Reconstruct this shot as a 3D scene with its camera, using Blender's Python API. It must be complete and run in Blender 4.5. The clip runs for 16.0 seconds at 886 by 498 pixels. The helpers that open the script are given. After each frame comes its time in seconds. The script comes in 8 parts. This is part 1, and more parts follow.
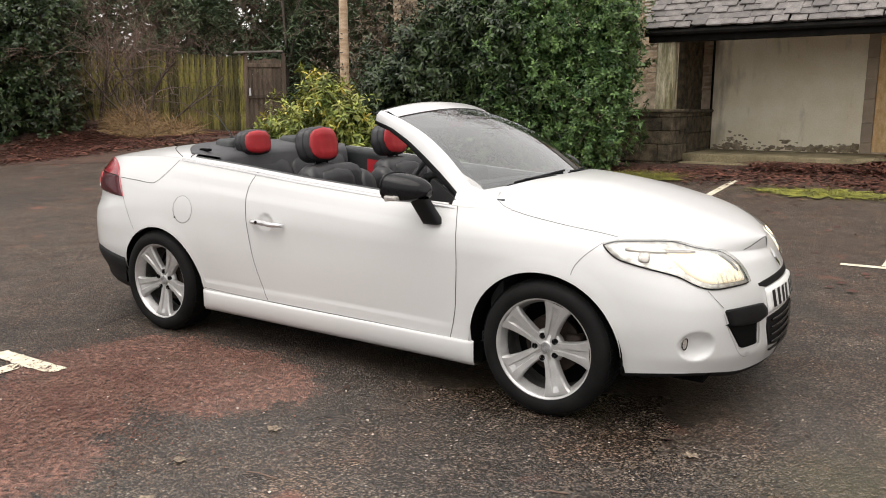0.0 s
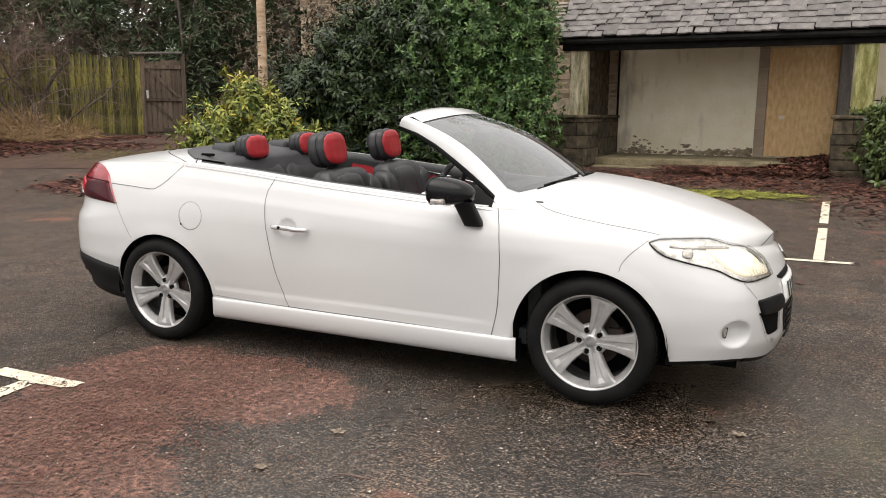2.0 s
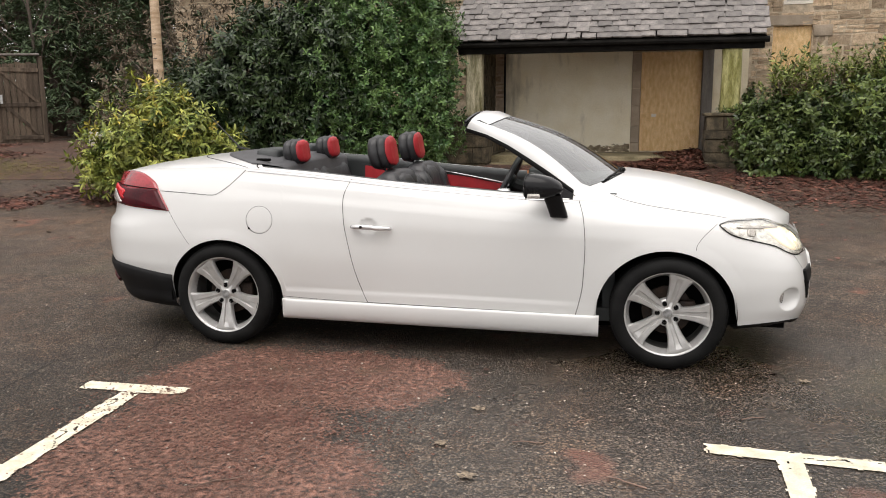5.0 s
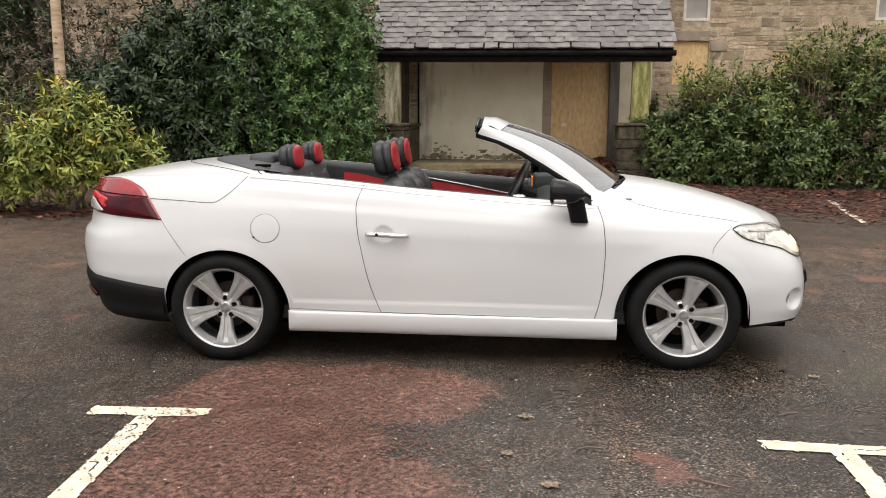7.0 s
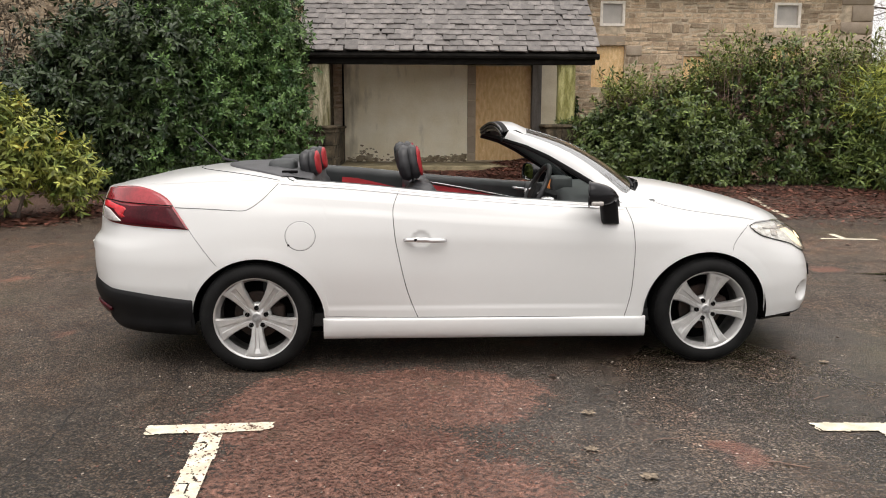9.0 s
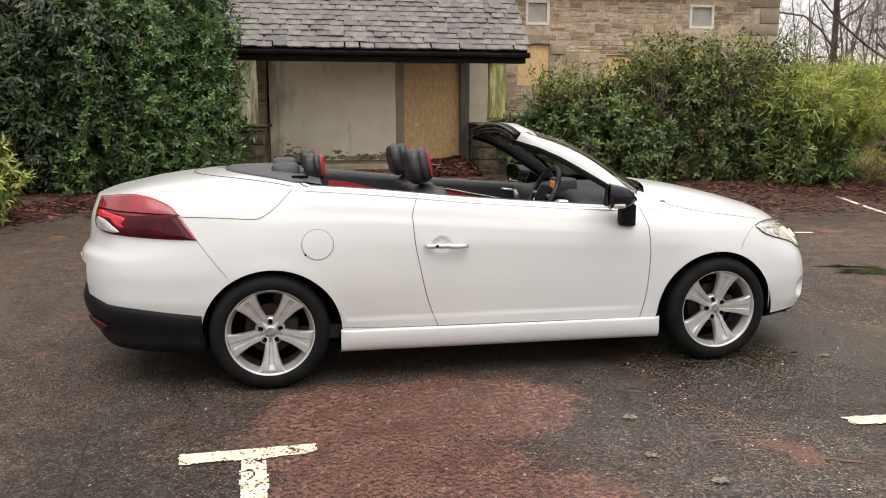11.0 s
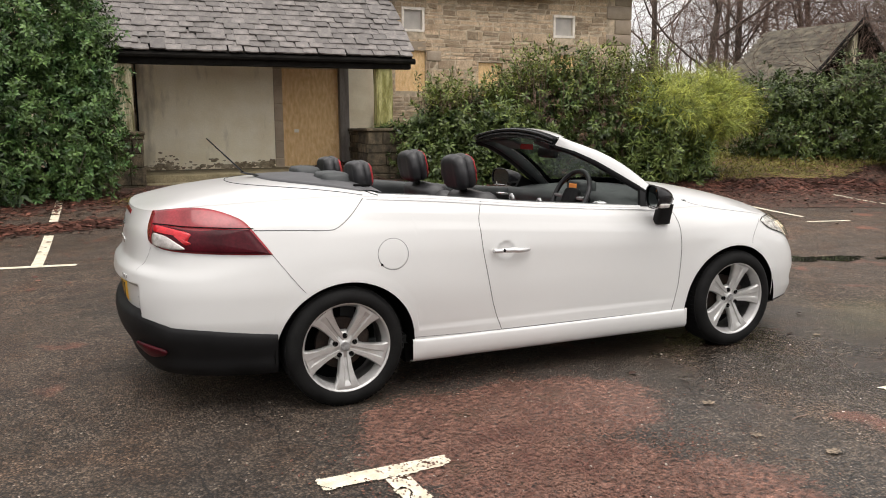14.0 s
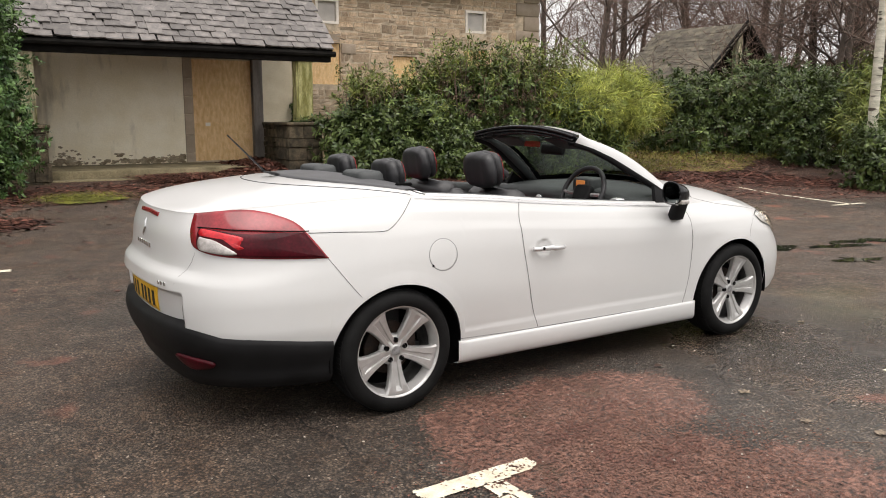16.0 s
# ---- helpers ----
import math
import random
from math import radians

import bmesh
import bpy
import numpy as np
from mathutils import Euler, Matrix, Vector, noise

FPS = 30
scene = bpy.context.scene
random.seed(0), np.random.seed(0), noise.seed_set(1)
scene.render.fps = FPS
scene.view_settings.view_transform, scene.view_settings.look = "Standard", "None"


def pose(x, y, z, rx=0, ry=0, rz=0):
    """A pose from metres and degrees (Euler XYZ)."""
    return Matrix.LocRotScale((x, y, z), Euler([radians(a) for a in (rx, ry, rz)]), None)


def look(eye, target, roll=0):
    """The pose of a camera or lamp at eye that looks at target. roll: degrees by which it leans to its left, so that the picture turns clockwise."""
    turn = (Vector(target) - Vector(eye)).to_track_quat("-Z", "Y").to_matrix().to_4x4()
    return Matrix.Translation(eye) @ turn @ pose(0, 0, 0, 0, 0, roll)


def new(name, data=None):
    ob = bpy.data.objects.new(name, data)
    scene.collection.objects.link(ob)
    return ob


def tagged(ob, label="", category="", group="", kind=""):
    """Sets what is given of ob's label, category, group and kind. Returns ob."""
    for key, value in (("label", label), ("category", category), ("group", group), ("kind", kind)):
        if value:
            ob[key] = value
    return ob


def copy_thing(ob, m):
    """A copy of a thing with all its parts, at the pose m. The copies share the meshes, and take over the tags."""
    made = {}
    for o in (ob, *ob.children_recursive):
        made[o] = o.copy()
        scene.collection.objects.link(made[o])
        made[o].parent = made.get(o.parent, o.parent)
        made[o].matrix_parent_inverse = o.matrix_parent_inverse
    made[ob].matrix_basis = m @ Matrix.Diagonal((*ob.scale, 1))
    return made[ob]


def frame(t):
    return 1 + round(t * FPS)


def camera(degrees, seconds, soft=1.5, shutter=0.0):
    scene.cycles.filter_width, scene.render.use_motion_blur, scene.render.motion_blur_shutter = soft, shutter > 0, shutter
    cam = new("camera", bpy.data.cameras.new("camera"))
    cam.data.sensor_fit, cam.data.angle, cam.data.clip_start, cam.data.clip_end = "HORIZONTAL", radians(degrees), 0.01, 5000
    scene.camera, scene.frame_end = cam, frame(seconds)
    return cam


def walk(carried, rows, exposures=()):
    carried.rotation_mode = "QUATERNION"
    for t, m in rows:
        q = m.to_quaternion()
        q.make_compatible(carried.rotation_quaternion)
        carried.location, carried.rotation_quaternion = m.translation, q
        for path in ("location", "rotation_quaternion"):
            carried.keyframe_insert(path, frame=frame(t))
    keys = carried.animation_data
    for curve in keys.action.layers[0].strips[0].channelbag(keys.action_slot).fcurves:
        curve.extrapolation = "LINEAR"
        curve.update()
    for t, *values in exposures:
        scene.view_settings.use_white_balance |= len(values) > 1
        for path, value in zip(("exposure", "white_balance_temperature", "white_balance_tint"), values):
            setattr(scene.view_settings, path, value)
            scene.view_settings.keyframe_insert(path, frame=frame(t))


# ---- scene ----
cam = camera(58.5, 16.0, 1.0)
PATH = [
    (0, (4.061, -3.929, 1.399), (3.002, -2.272, 1.034), -0.1),
    (0.5, (3.913, -4.037, 1.408), (2.906, -2.351, 1.031), -0.4),
    (1, (3.765, -4.198, 1.419), (2.827, -2.471, 1.043), -0.9),
    (1.5, (3.613, -4.31, 1.415), (2.746, -2.544, 1.053), -0.1),
    (2, (3.435, -4.397, 1.406), (2.637, -2.598, 1.052), 0.3),
    (2.5, (3.257, -4.514, 1.424), (2.517, -2.69, 1.066), -0.6),
    (3, (3.079, -4.65, 1.422), (2.407, -2.801, 1.065), -0.7),
    (3.5, (2.905, -4.729, 1.413), (2.301, -2.855, 1.063), -0.2),
    (4, (2.698, -4.85, 1.412), (2.155, -2.956, 1.069), -0.3),
    (4.2, (2.616, -4.927, 1.427), (2.097, -3.028, 1.077), -0.4),
    (6.3, (1.784, -5.228, 1.413), (1.572, -3.269, 1.069), 0.0),
    (6.5, (1.716, -5.19, 1.413), (1.534, -3.228, 1.068), -0.0),
    (7, (1.509, -5.173, 1.403), (1.395, -3.203, 1.072), 0.3),
    (7.5, (1.293, -5.182, 1.419), (1.25, -3.208, 1.105), -0.1),
    (8, (1.099, -5.216, 1.436), (1.119, -3.243, 1.112), -0.8),
    (8.2, (1.009, -5.238, 1.421), (1.061, -3.265, 1.097), -0.5),
    (10.5, (0.239, -5.032, 1.436), (0.566, -3.088, 1.098), -0.1),
    (11, (0.062, -4.981, 1.451), (0.466, -3.051, 1.116), 0.1),
    (11.5, (-0.184, -4.96, 1.463), (0.301, -3.051, 1.119), -0.1),
    (12, (-0.385, -4.895, 1.452), (0.162, -3.003, 1.104), 0.2),
    (12.5, (-0.561, -4.792, 1.439), (0.05, -2.919, 1.094), 0.5),
    (13, (-0.781, -4.755, 1.453), (-0.104, -2.904, 1.108), 0.1),
    (13.5, (-1.007, -4.707, 1.461), (-0.254, -2.885, 1.125), -0.1),
    (14, (-1.169, -4.589, 1.455), (-0.351, -2.793, 1.133), -0.2),
    (14.5, (-1.332, -4.503, 1.461), (-0.438, -2.742, 1.139), 0.0),
    (15, (-1.562, -4.411, 1.465), (-0.586, -2.697, 1.136), -0.2),
    (15.5, (-1.721, -4.292, 1.465), (-0.694, -2.608, 1.134), 0.0),
    (16, (-1.884, -4.108, 1.475), (-0.804, -2.459, 1.137), 0.2),
]
walk(cam, [(t, look(eye, target, roll)) for t, eye, target, roll in PATH], [(0, 0.30, 6620, 12), (16, 0.30, 6620, 12)])

# ---- world and light: a bright overcast winter day ----
world = bpy.data.worlds.new("overcast_sky")
scene.world = world
world.use_nodes = True
wn, wl = world.node_tree.nodes, world.node_tree.links
sky = wn.new("ShaderNodeTexSky")
sky.sky_type = "NISHITA"
sky.sun_disc = False
sky.sun_elevation = radians(68)
sky.sun_rotation = radians(200)
sky.dust_density = 4.0
cloud = wn.new("ShaderNodeHueSaturation")
cloud.inputs["Saturation"].default_value = 0.10
wl.new(sky.outputs[0], cloud.inputs["Color"])
veil = wn.new("ShaderNodeMix")
veil.data_type = "RGBA"
veil.inputs["Factor"].default_value = 0.55
veil.inputs["B"].default_value = (9.8, 9.7, 9.5, 1)
wl.new(cloud.outputs[0], veil.inputs["A"])
wl.new(veil.outputs["Result"], wn["Background"].inputs["Color"])
wn["Background"].inputs["Strength"].default_value = 0.126
sun = new("sun", bpy.data.lights.new("sun", "SUN"))
sun.data.energy = 2.0
sun.data.angle = radians(70)
sun.data.color = (1.0, 0.96, 0.91)
sun.matrix_world = look((1.4, -4.0, 15), (0, 0, 0))


# ---- small tools ----
def mesh(name, verts, faces, smooth=False):
    me = bpy.data.meshes.new(name)
    me.from_pydata([tuple(v) for v in verts], [], [tuple(f) for f in faces])
    if smooth:
        me.polygons.foreach_set("use_smooth", [True] * len(me.polygons))
    me.update()
    return me


def tri_mesh(name, verts, tris):
    """A mesh of triangles from two arrays."""
    verts, tris = np.asarray(verts, np.float32), np.asarray(tris, np.int32)
    me = bpy.data.meshes.new(name)
    me.vertices.add(len(verts))
    me.vertices.foreach_set("co", verts.ravel())
    me.loops.add(tris.size)
    me.loops.foreach_set("vertex_index", tris.ravel())
    me.polygons.add(len(tris))
    me.polygons.foreach_set("loop_start", np.arange(0, tris.size, 3, dtype=np.int32))
    me.polygons.foreach_set("loop_total", np.full(len(tris), 3, np.int32))
    me.update(calc_edges=True)
    return me


def part(name, data, material, parent=None, label="", at=None):
    """Links a mesh or bmesh as one object under a thing or a part."""
    if isinstance(data, bmesh.types.BMesh):
        me = bpy.data.meshes.new(name)
        data.to_mesh(me)
        data.free()
        data = me
    if material is not None and not data.materials:
        data.materials.append(material)
    ob = new(name, data)
    if parent is not None:
        ob.parent = parent
    if at is not None:
        ob.matrix_basis = at
    return tagged(ob, label)


class Build:
    """Gathers pieces of one mesh."""

    def __init__(self):
        self.v, self.f = [], []

    def add(self, verts, faces, m=None):
        n = len(self.v)
        self.v += [tuple(m @ Vector(p)) if m is not None else tuple(p) for p in verts]
        self.f += [tuple(n + i for i in f) for f in faces]
        return self

    def box(self, x0, x1, y0, y1, z0, z1, m=None):
        v = [(x, y, z) for x in (x0, x1) for y in (y0, y1) for z in (z0, z1)]
        f = [(0, 1, 3, 2), (4, 6, 7, 5), (0, 4, 5, 1), (2, 3, 7, 6), (0, 2, 6, 4), (1, 5, 7, 3)]
        return self.add(v, f, m)

    def grid(self, p, wrap_u=False, wrap_v=False, flip=False):
        p = np.asarray(p)
        nu, nv = p.shape[:2]
        f = []
        for i in range(nu if wrap_u else nu - 1):
            for j in range(nv if wrap_v else nv - 1):
                a, b = i * nv + j, ((i + 1) % nu) * nv + j
                c, d = ((i + 1) % nu) * nv + (j + 1) % nv, i * nv + (j + 1) % nv
                f.append((a, d, c, b) if flip else (a, b, c, d))
        return self.add(p.reshape(-1, 3), f)

    def tube(self, path, radius, sides=8, cap=True):
        path = [Vector(p) for p in path]
        rad = radius if hasattr(radius, "__len__") else [radius] * len(path)
        n0 = len(self.v)
        ref = None
        for i, p in enumerate(path):
            d = (path[min(i + 1, len(path) - 1)] - path[max(i - 1, 0)]).normalized()
            if ref is None:
                ref = d.orthogonal().normalized()
            ref = (ref - d * ref.dot(d)).normalized()
            w = d.cross(ref)
            for k in range(sides):
                a = 2 * math.pi * k / sides
                self.v.append(tuple(p + (ref * math.cos(a) + w * math.sin(a)) * rad[i]))
        for i in range(len(path) - 1):
            for k in range(sides):
                a, b = n0 + i * sides + k, n0 + i * sides + (k + 1) % sides
                self.f.append((a, b, b + sides, a + sides))
        if cap:
            self.f.append(tuple(n0 + k for k in reversed(range(sides))))
            self.f.append(tuple(n0 + (len(path) - 1) * sides + k for k in range(sides)))
        return self

    def lathe(self, profile, n=48, closed=False):
        """Turns (radius, y) pairs about the y axis."""
        p = [[(r * math.cos(2 * math.pi * k / n), y, r * math.sin(2 * math.pi * k / n)) for r, y in profile] for k in range(n)]
        return self.grid(p, wrap_u=True, wrap_v=closed)

    def mesh(self, name="mesh", smooth=False):
        return mesh(name, self.v, self.f, smooth)


def rounded(x0, x1, y0, y1, z0, z1, r=0.01, seg=2, m=None):
    """A box with rounded edges, as a bmesh."""
    bm = bmesh.new()
    bmesh.ops.create_cube(bm, size=1)
    bmesh.ops.scale(bm, vec=(x1 - x0, y1 - y0, z1 - z0), verts=bm.verts)
    bmesh.ops.translate(bm, vec=((x0 + x1) / 2, (y0 + y1) / 2, (z0 + z1) / 2), verts=bm.verts)
    if r > 0:
        bmesh.ops.bevel(bm, geom=bm.edges[:], offset=r, segments=seg, profile=0.5, affect="EDGES")
    if m is not None:
        bmesh.ops.transform(bm, matrix=m, verts=bm.verts)
    for f in bm.faces:
        f.smooth = r > 0.012
    return bm


def pchip(xs, ys):
    """A smooth curve through points that never overshoots."""
    xs, ys = np.asarray(xs, float), np.asarray(ys, float)
    h, d = np.diff(xs), np.diff(ys) / np.diff(xs)
    m = np.empty(len(xs))
    m[0], m[-1] = d[0], d[-1]
    for i in range(1, len(xs) - 1):
        m[i] = 0 if d[i - 1] * d[i] <= 0 else 2 * d[i - 1] * d[i] / (d[i - 1] + d[i])

    def f(x):
        x = np.clip(x, xs[0], xs[-1])
        i = np.clip(np.searchsorted(xs, x) - 1, 0, len(h) - 1)
        t = (x - xs[i]) / h[i]
        return ((2 * t**3 - 3 * t**2 + 1) * ys[i] + (t**3 - 2 * t**2 + t) * h[i] * m[i]
                + (3 * t**2 - 2 * t**3) * ys[i + 1] + (t**3 - t**2) * h[i] * m[i + 1])
    return f


def smooth_path(pts, n, closed=False):
    """Points along a Catmull-Rom curve."""
    p = np.asarray(pts, float)
    k = len(p)
    out = []
    spans = k if closed else k - 1
    for j in range(n if closed else n + 1):
        t = j * spans / n
        i = min(int(t), spans - 1)
        t -= i
        if closed:
            a, b, c, d = (p[(i + q) % k] for q in (-1, 0, 1, 2))
        else:
            a, b, c, d = p[max(i - 1, 0)], p[i], p[i + 1], p[min(i + 2, k - 1)]
        out.append(0.5 * (2 * b + (c - a) * t + (2 * a - 5 * b + 4 * c - d) * t**2 + (3 * b - a - 3 * c + d) * t**3))
    return np.array(out)


# ---- materials ----
def material(name, col, rough=0.6, metal=0.0, col2=None, scale=6.0, fine=80.0, var=0.12, bump=0.1, dist=0.002, coat=0.0, spec=0.5,
             stretch=(1, 1, 1), per="", spread=0.0, rough2=None, coat_rough=0.03):
    """A surface with grain at two scales. per: 'object' or 'island' varies pieces."""
    m = bpy.data.materials.new(name)
    m.use_nodes = True
    n, l = m.node_tree.nodes, m.node_tree.links
    b = n["Principled BSDF"]
    tc, mp = n.new("ShaderNodeTexCoord"), n.new("ShaderNodeMapping")
    mp.inputs["Scale"].default_value = stretch
    l.new(tc.outputs["Object"], mp.inputs["Vector"])
    big, small = n.new("ShaderNodeTexNoise"), n.new("ShaderNodeTexNoise")
    big.inputs["Scale"].default_value, small.inputs["Scale"].default_value = scale, fine
    big.inputs["Detail"].default_value, small.inputs["Detail"].default_value = 5, 3
    for t in (big, small):
        l.new(mp.outputs[0], t.inputs["Vector"])
    mix = n.new("ShaderNodeMix")
    mix.data_type = "RGBA"
    c2 = col2 or tuple(min(1, c * (1 + 2 * var)) for c in col)
    c1 = col if col2 else tuple(c * (1 - var) for c in col)
    mix.inputs["A"].default_value, mix.inputs["B"].default_value = (*c1, 1), (*c2, 1)
    ramp = n.new("ShaderNodeMapRange")
    ramp.inputs["From Min"].default_value, ramp.inputs["From Max"].default_value = 0.35, 0.65
    l.new(big.outputs["Fac"], ramp.inputs["Value"])
    l.new(ramp.outputs[0], mix.inputs["Factor"])
    grain = n.new("ShaderNodeHueSaturation")
    val = n.new("ShaderNodeMapRange")
    val.inputs["From Min"].default_value, val.inputs["From Max"].default_value = 0.3, 0.7
    val.inputs["To Min"].default_value, val.inputs["To Max"].default_value = 1 - var, 1 + var
    l.new(small.outputs["Fac"], val.inputs["Value"])
    l.new(mix.outputs["Result"], grain.inputs["Color"])
    src = val.outputs[0]
    if per:
        rnd = n.new("ShaderNodeObjectInfo" if per == "object" else "ShaderNodeNewGeometry")
        rr, mul = n.new("ShaderNodeMapRange"), n.new("ShaderNodeMath")
        mul.operation = "MULTIPLY"
        rr.inputs["To Min"].default_value, rr.inputs["To Max"].default_value = 1 - spread, 1 + spread
        l.new(rnd.outputs["Random" if per == "object" else "Random Per Island"], rr.inputs["Value"])
        l.new(rr.outputs[0], mul.inputs[0])
        l.new(src, mul.inputs[1])
        src = mul.outputs[0]
    l.new(src, grain.inputs["Value"])
    l.new(grain.outputs[0], b.inputs["Base Color"])
    b.inputs["Roughness"].default_value, b.inputs["Metallic"].default_value = rough, metal
    b.inputs["Specular IOR Level"].default_value = spec
    if rough2 is not None:
        rm = n.new("ShaderNodeMapRange")
        rm.inputs["From Min"].default_value, rm.inputs["From Max"].default_value = 0.4, 0.6
        rm.inputs["To Min"].default_value, rm.inputs["To Max"].default_value = rough, rough2
        l.new(big.outputs["Fac"], rm.inputs["Value"])
        l.new(rm.outputs[0], b.inputs["Roughness"])
    if coat:
        b.inputs["Coat Weight"].default_value, b.inputs["Coat Roughness"].default_value = coat, coat_rough
    if bump:
        bp = n.new("ShaderNodeBump")
        bp.inputs["Strength"].default_value, bp.inputs["Distance"].default_value = bump, dist
        l.new(small.outputs["Fac"], bp.inputs["Height"])
        l.new(bp.outputs[0], b.inputs["Normal"])
    return m


def pane(name, tint=(0.9, 0.95, 0.93), base=0.06, slant=0.6, rough=0.02):
    """Thin glass: clear straight on, a mirror at a slant."""
    m = bpy.data.materials.new(name)
    m.use_nodes = True
    n, l = m.node_tree.nodes, m.node_tree.links
    n.remove(n["Principled BSDF"])
    clear, gloss, mix, lw, pw, ma = (n.new("ShaderNode" + k) for k in ("BsdfTransparent", "BsdfGlossy", "MixShader", "LayerWeight", "Math", "Math"))
    clear.inputs["Color"].default_value = (*tint, 1)
    gloss.inputs["Roughness"].default_value = rough
    lw.inputs["Blend"].default_value = 0.5
    pw.operation, ma.operation = "POWER", "MULTIPLY_ADD"
    pw.inputs[1].default_value = 2.0
    ma.inputs[1].default_value, ma.inputs[2].default_value = slant, base
    l.new(lw.outputs["Facing"], pw.inputs[0])
    l.new(pw.outputs[0], ma.inputs[0])
    l.new(ma.outputs[0], mix.inputs["Fac"])
    l.new(clear.outputs[0], mix.inputs[1])
    l.new(gloss.outputs[0], mix.inputs[2])
    l.new(mix.outputs[0], n["Material Output"].inputs["Surface"])
    return m


def glow(name, col, strength):
    m = bpy.data.materials.new(name)
    m.use_nodes = True
    b = m.node_tree.nodes["Principled BSDF"]
    b.inputs["Base Color"].default_value = (*col, 1)
    b.inputs["Emission Color"].default_value = (*col, 1)
    b.inputs["Emission Strength"].default_value = strength
    b.inputs["Roughness"].default_value = 0.2
    return m


def asphalt_material():
    """Old tarmac: aggregate, tar, damp sheen, rusty stains and moss."""
    m = bpy.data.materials.new("asphalt")
    m.use_nodes = True
    n, l = m.node_tree.nodes, m.node_tree.links
    b = n["Principled BSDF"]
    tc = n.new("ShaderNodeTexCoord")

    def noise_at(scale, detail=4):
        t = n.new("ShaderNodeTexNoise")
        t.inputs["Scale"].default_value, t.inputs["Detail"].default_value = scale, detail
        l.new(tc.outputs["Object"], t.inputs["Vector"])
        return t.outputs["Fac"]

    def step(src, lo, hi, a=0.0, z=1.0):
        r = n.new("ShaderNodeMapRange")
        for k, v in (("From Min", lo), ("From Max", hi), ("To Min", a), ("To Max", z)):
            r.inputs[k].default_value = v
        l.new(src, r.inputs["Value"])
        return r.outputs[0]

    def blend(fac, a, c):
        x = n.new("ShaderNodeMix")
        x.data_type = "RGBA"
        l.new(fac, x.inputs["Factor"])
        for key, src in (("A", a), ("B", c)):
            if isinstance(src, tuple):
                x.inputs[key].default_value = (*src, 1)
            else:
                l.new(src, x.inputs[key])
        return x.outputs["Result"]

    stones = n.new("ShaderNodeTexVoronoi")
    stones.inputs["Scale"].default_value = 84
    l.new(tc.outputs["Object"], stones.inputs["Vector"])
    tint = n.new("ShaderNodeSeparateColor")
    l.new(stones.outputs["Color"], tint.inputs[0])
    chips = blend(step(tint.outputs[0], 0.0, 1.0), (0.046, 0.036, 0.029), (0.175, 0.136, 0.104))
    pale = blend(step(tint.outputs[1], 0.965, 0.98), chips, (0.30, 0.26, 0.21))
    joint = blend(step(stones.outputs["Distance"], 0.36, 0.66), pale, (0.012, 0.0095, 0.0075))
    patch = noise_at(0.55, 6)
    worn = blend(step(patch, 0.38, 0.62, 0.0, 0.20), joint, (0.085, 0.065, 0.050))

    def tinted(fac, a, c):
        x = n.new("ShaderNodeMix")
        x.data_type, x.blend_type = "RGBA", "MULTIPLY"
        l.new(fac, x.inputs["Factor"])
        l.new(a, x.inputs["A"])
        x.inputs["B"].default_value = (*c, 1)
        return x.outputs["Result"]

    mottle = tinted(step(noise_at(23, 5), 0.46, 0.60), worn, (0.62, 0.61, 0.60))
    mottle = tinted(step(noise_at(5, 8), 0.44, 0.60), mottle, (0.70, 0.68, 0.67))
    brown = tinted(step(noise_at(2.6, 7), 0.48, 0.64), mottle, (1.16, 1.02, 0.92))
    rust = blend(step(noise_at(1.7, 9), 0.63, 0.69, 0.0, 0.50), brown, (0.16, 0.065, 0.045))
    green = blend(step(noise_at(0.35, 7), 0.62, 0.72, 0.0, 0.30), rust, (0.075, 0.072, 0.028))
    # rusty grit spread over one bay
    sep = n.new("ShaderNodeSeparateXYZ")
    l.new(tc.outputs["Object"], sep.inputs[0])

    def calc(op, a, c):
        k = n.new("ShaderNodeMath")
        k.operation = op
        for i, src in enumerate((a, c)):
            if isinstance(src, (int, float)):
                k.inputs[i].default_value = src
            else:
                l.new(src, k.inputs[i])
        return k.outputs[0]

    near = None
    for cx, cy, rx, ry in ((0.35, -1.45, 0.50, 0.62), (0.95, -1.30, 0.62, 0.46), (0.55, -2.25, 0.62, 0.75), (1.0, -2.45, 0.45, 0.42)):
        u, v = calc("DIVIDE", calc("SUBTRACT", sep.outputs[0], cx), rx), calc("DIVIDE", calc("SUBTRACT", sep.outputs[1], cy), ry)
        d = calc("SQRT", calc("ADD", calc("MULTIPLY", u, u), calc("MULTIPLY", v, v)), 0)
        near = d if near is None else calc("MINIMUM", near, d)
    ragged = calc("ADD", near, calc("ADD", calc("MULTIPLY", calc("SUBTRACT", noise_at(5, 6), 0.5), 0.75), calc("MULTIPLY", calc("SUBTRACT", noise_at(40, 3), 0.5), 0.75)))
    # paler gravelly tarmac, with the wet ground's sky sheen painted into its colour
    u, v = calc("DIVIDE", calc("SUBTRACT", sep.outputs[0], 7.2), 3.6), calc("DIVIDE", calc("SUBTRACT", sep.outputs[1], 0.6), 3.4)
    sheen_pale = calc("ADD", calc("SQRT", calc("ADD", calc("MULTIPLY", u, u), calc("MULTIPLY", v, v)), 0), calc("MULTIPLY", calc("SUBTRACT", noise_at(1.1, 6), 0.5), 1.4))
    green = tinted(step(sheen_pale, 0.75, 1.2, 1.0, 0.0), green, (1.95, 1.86, 1.78))
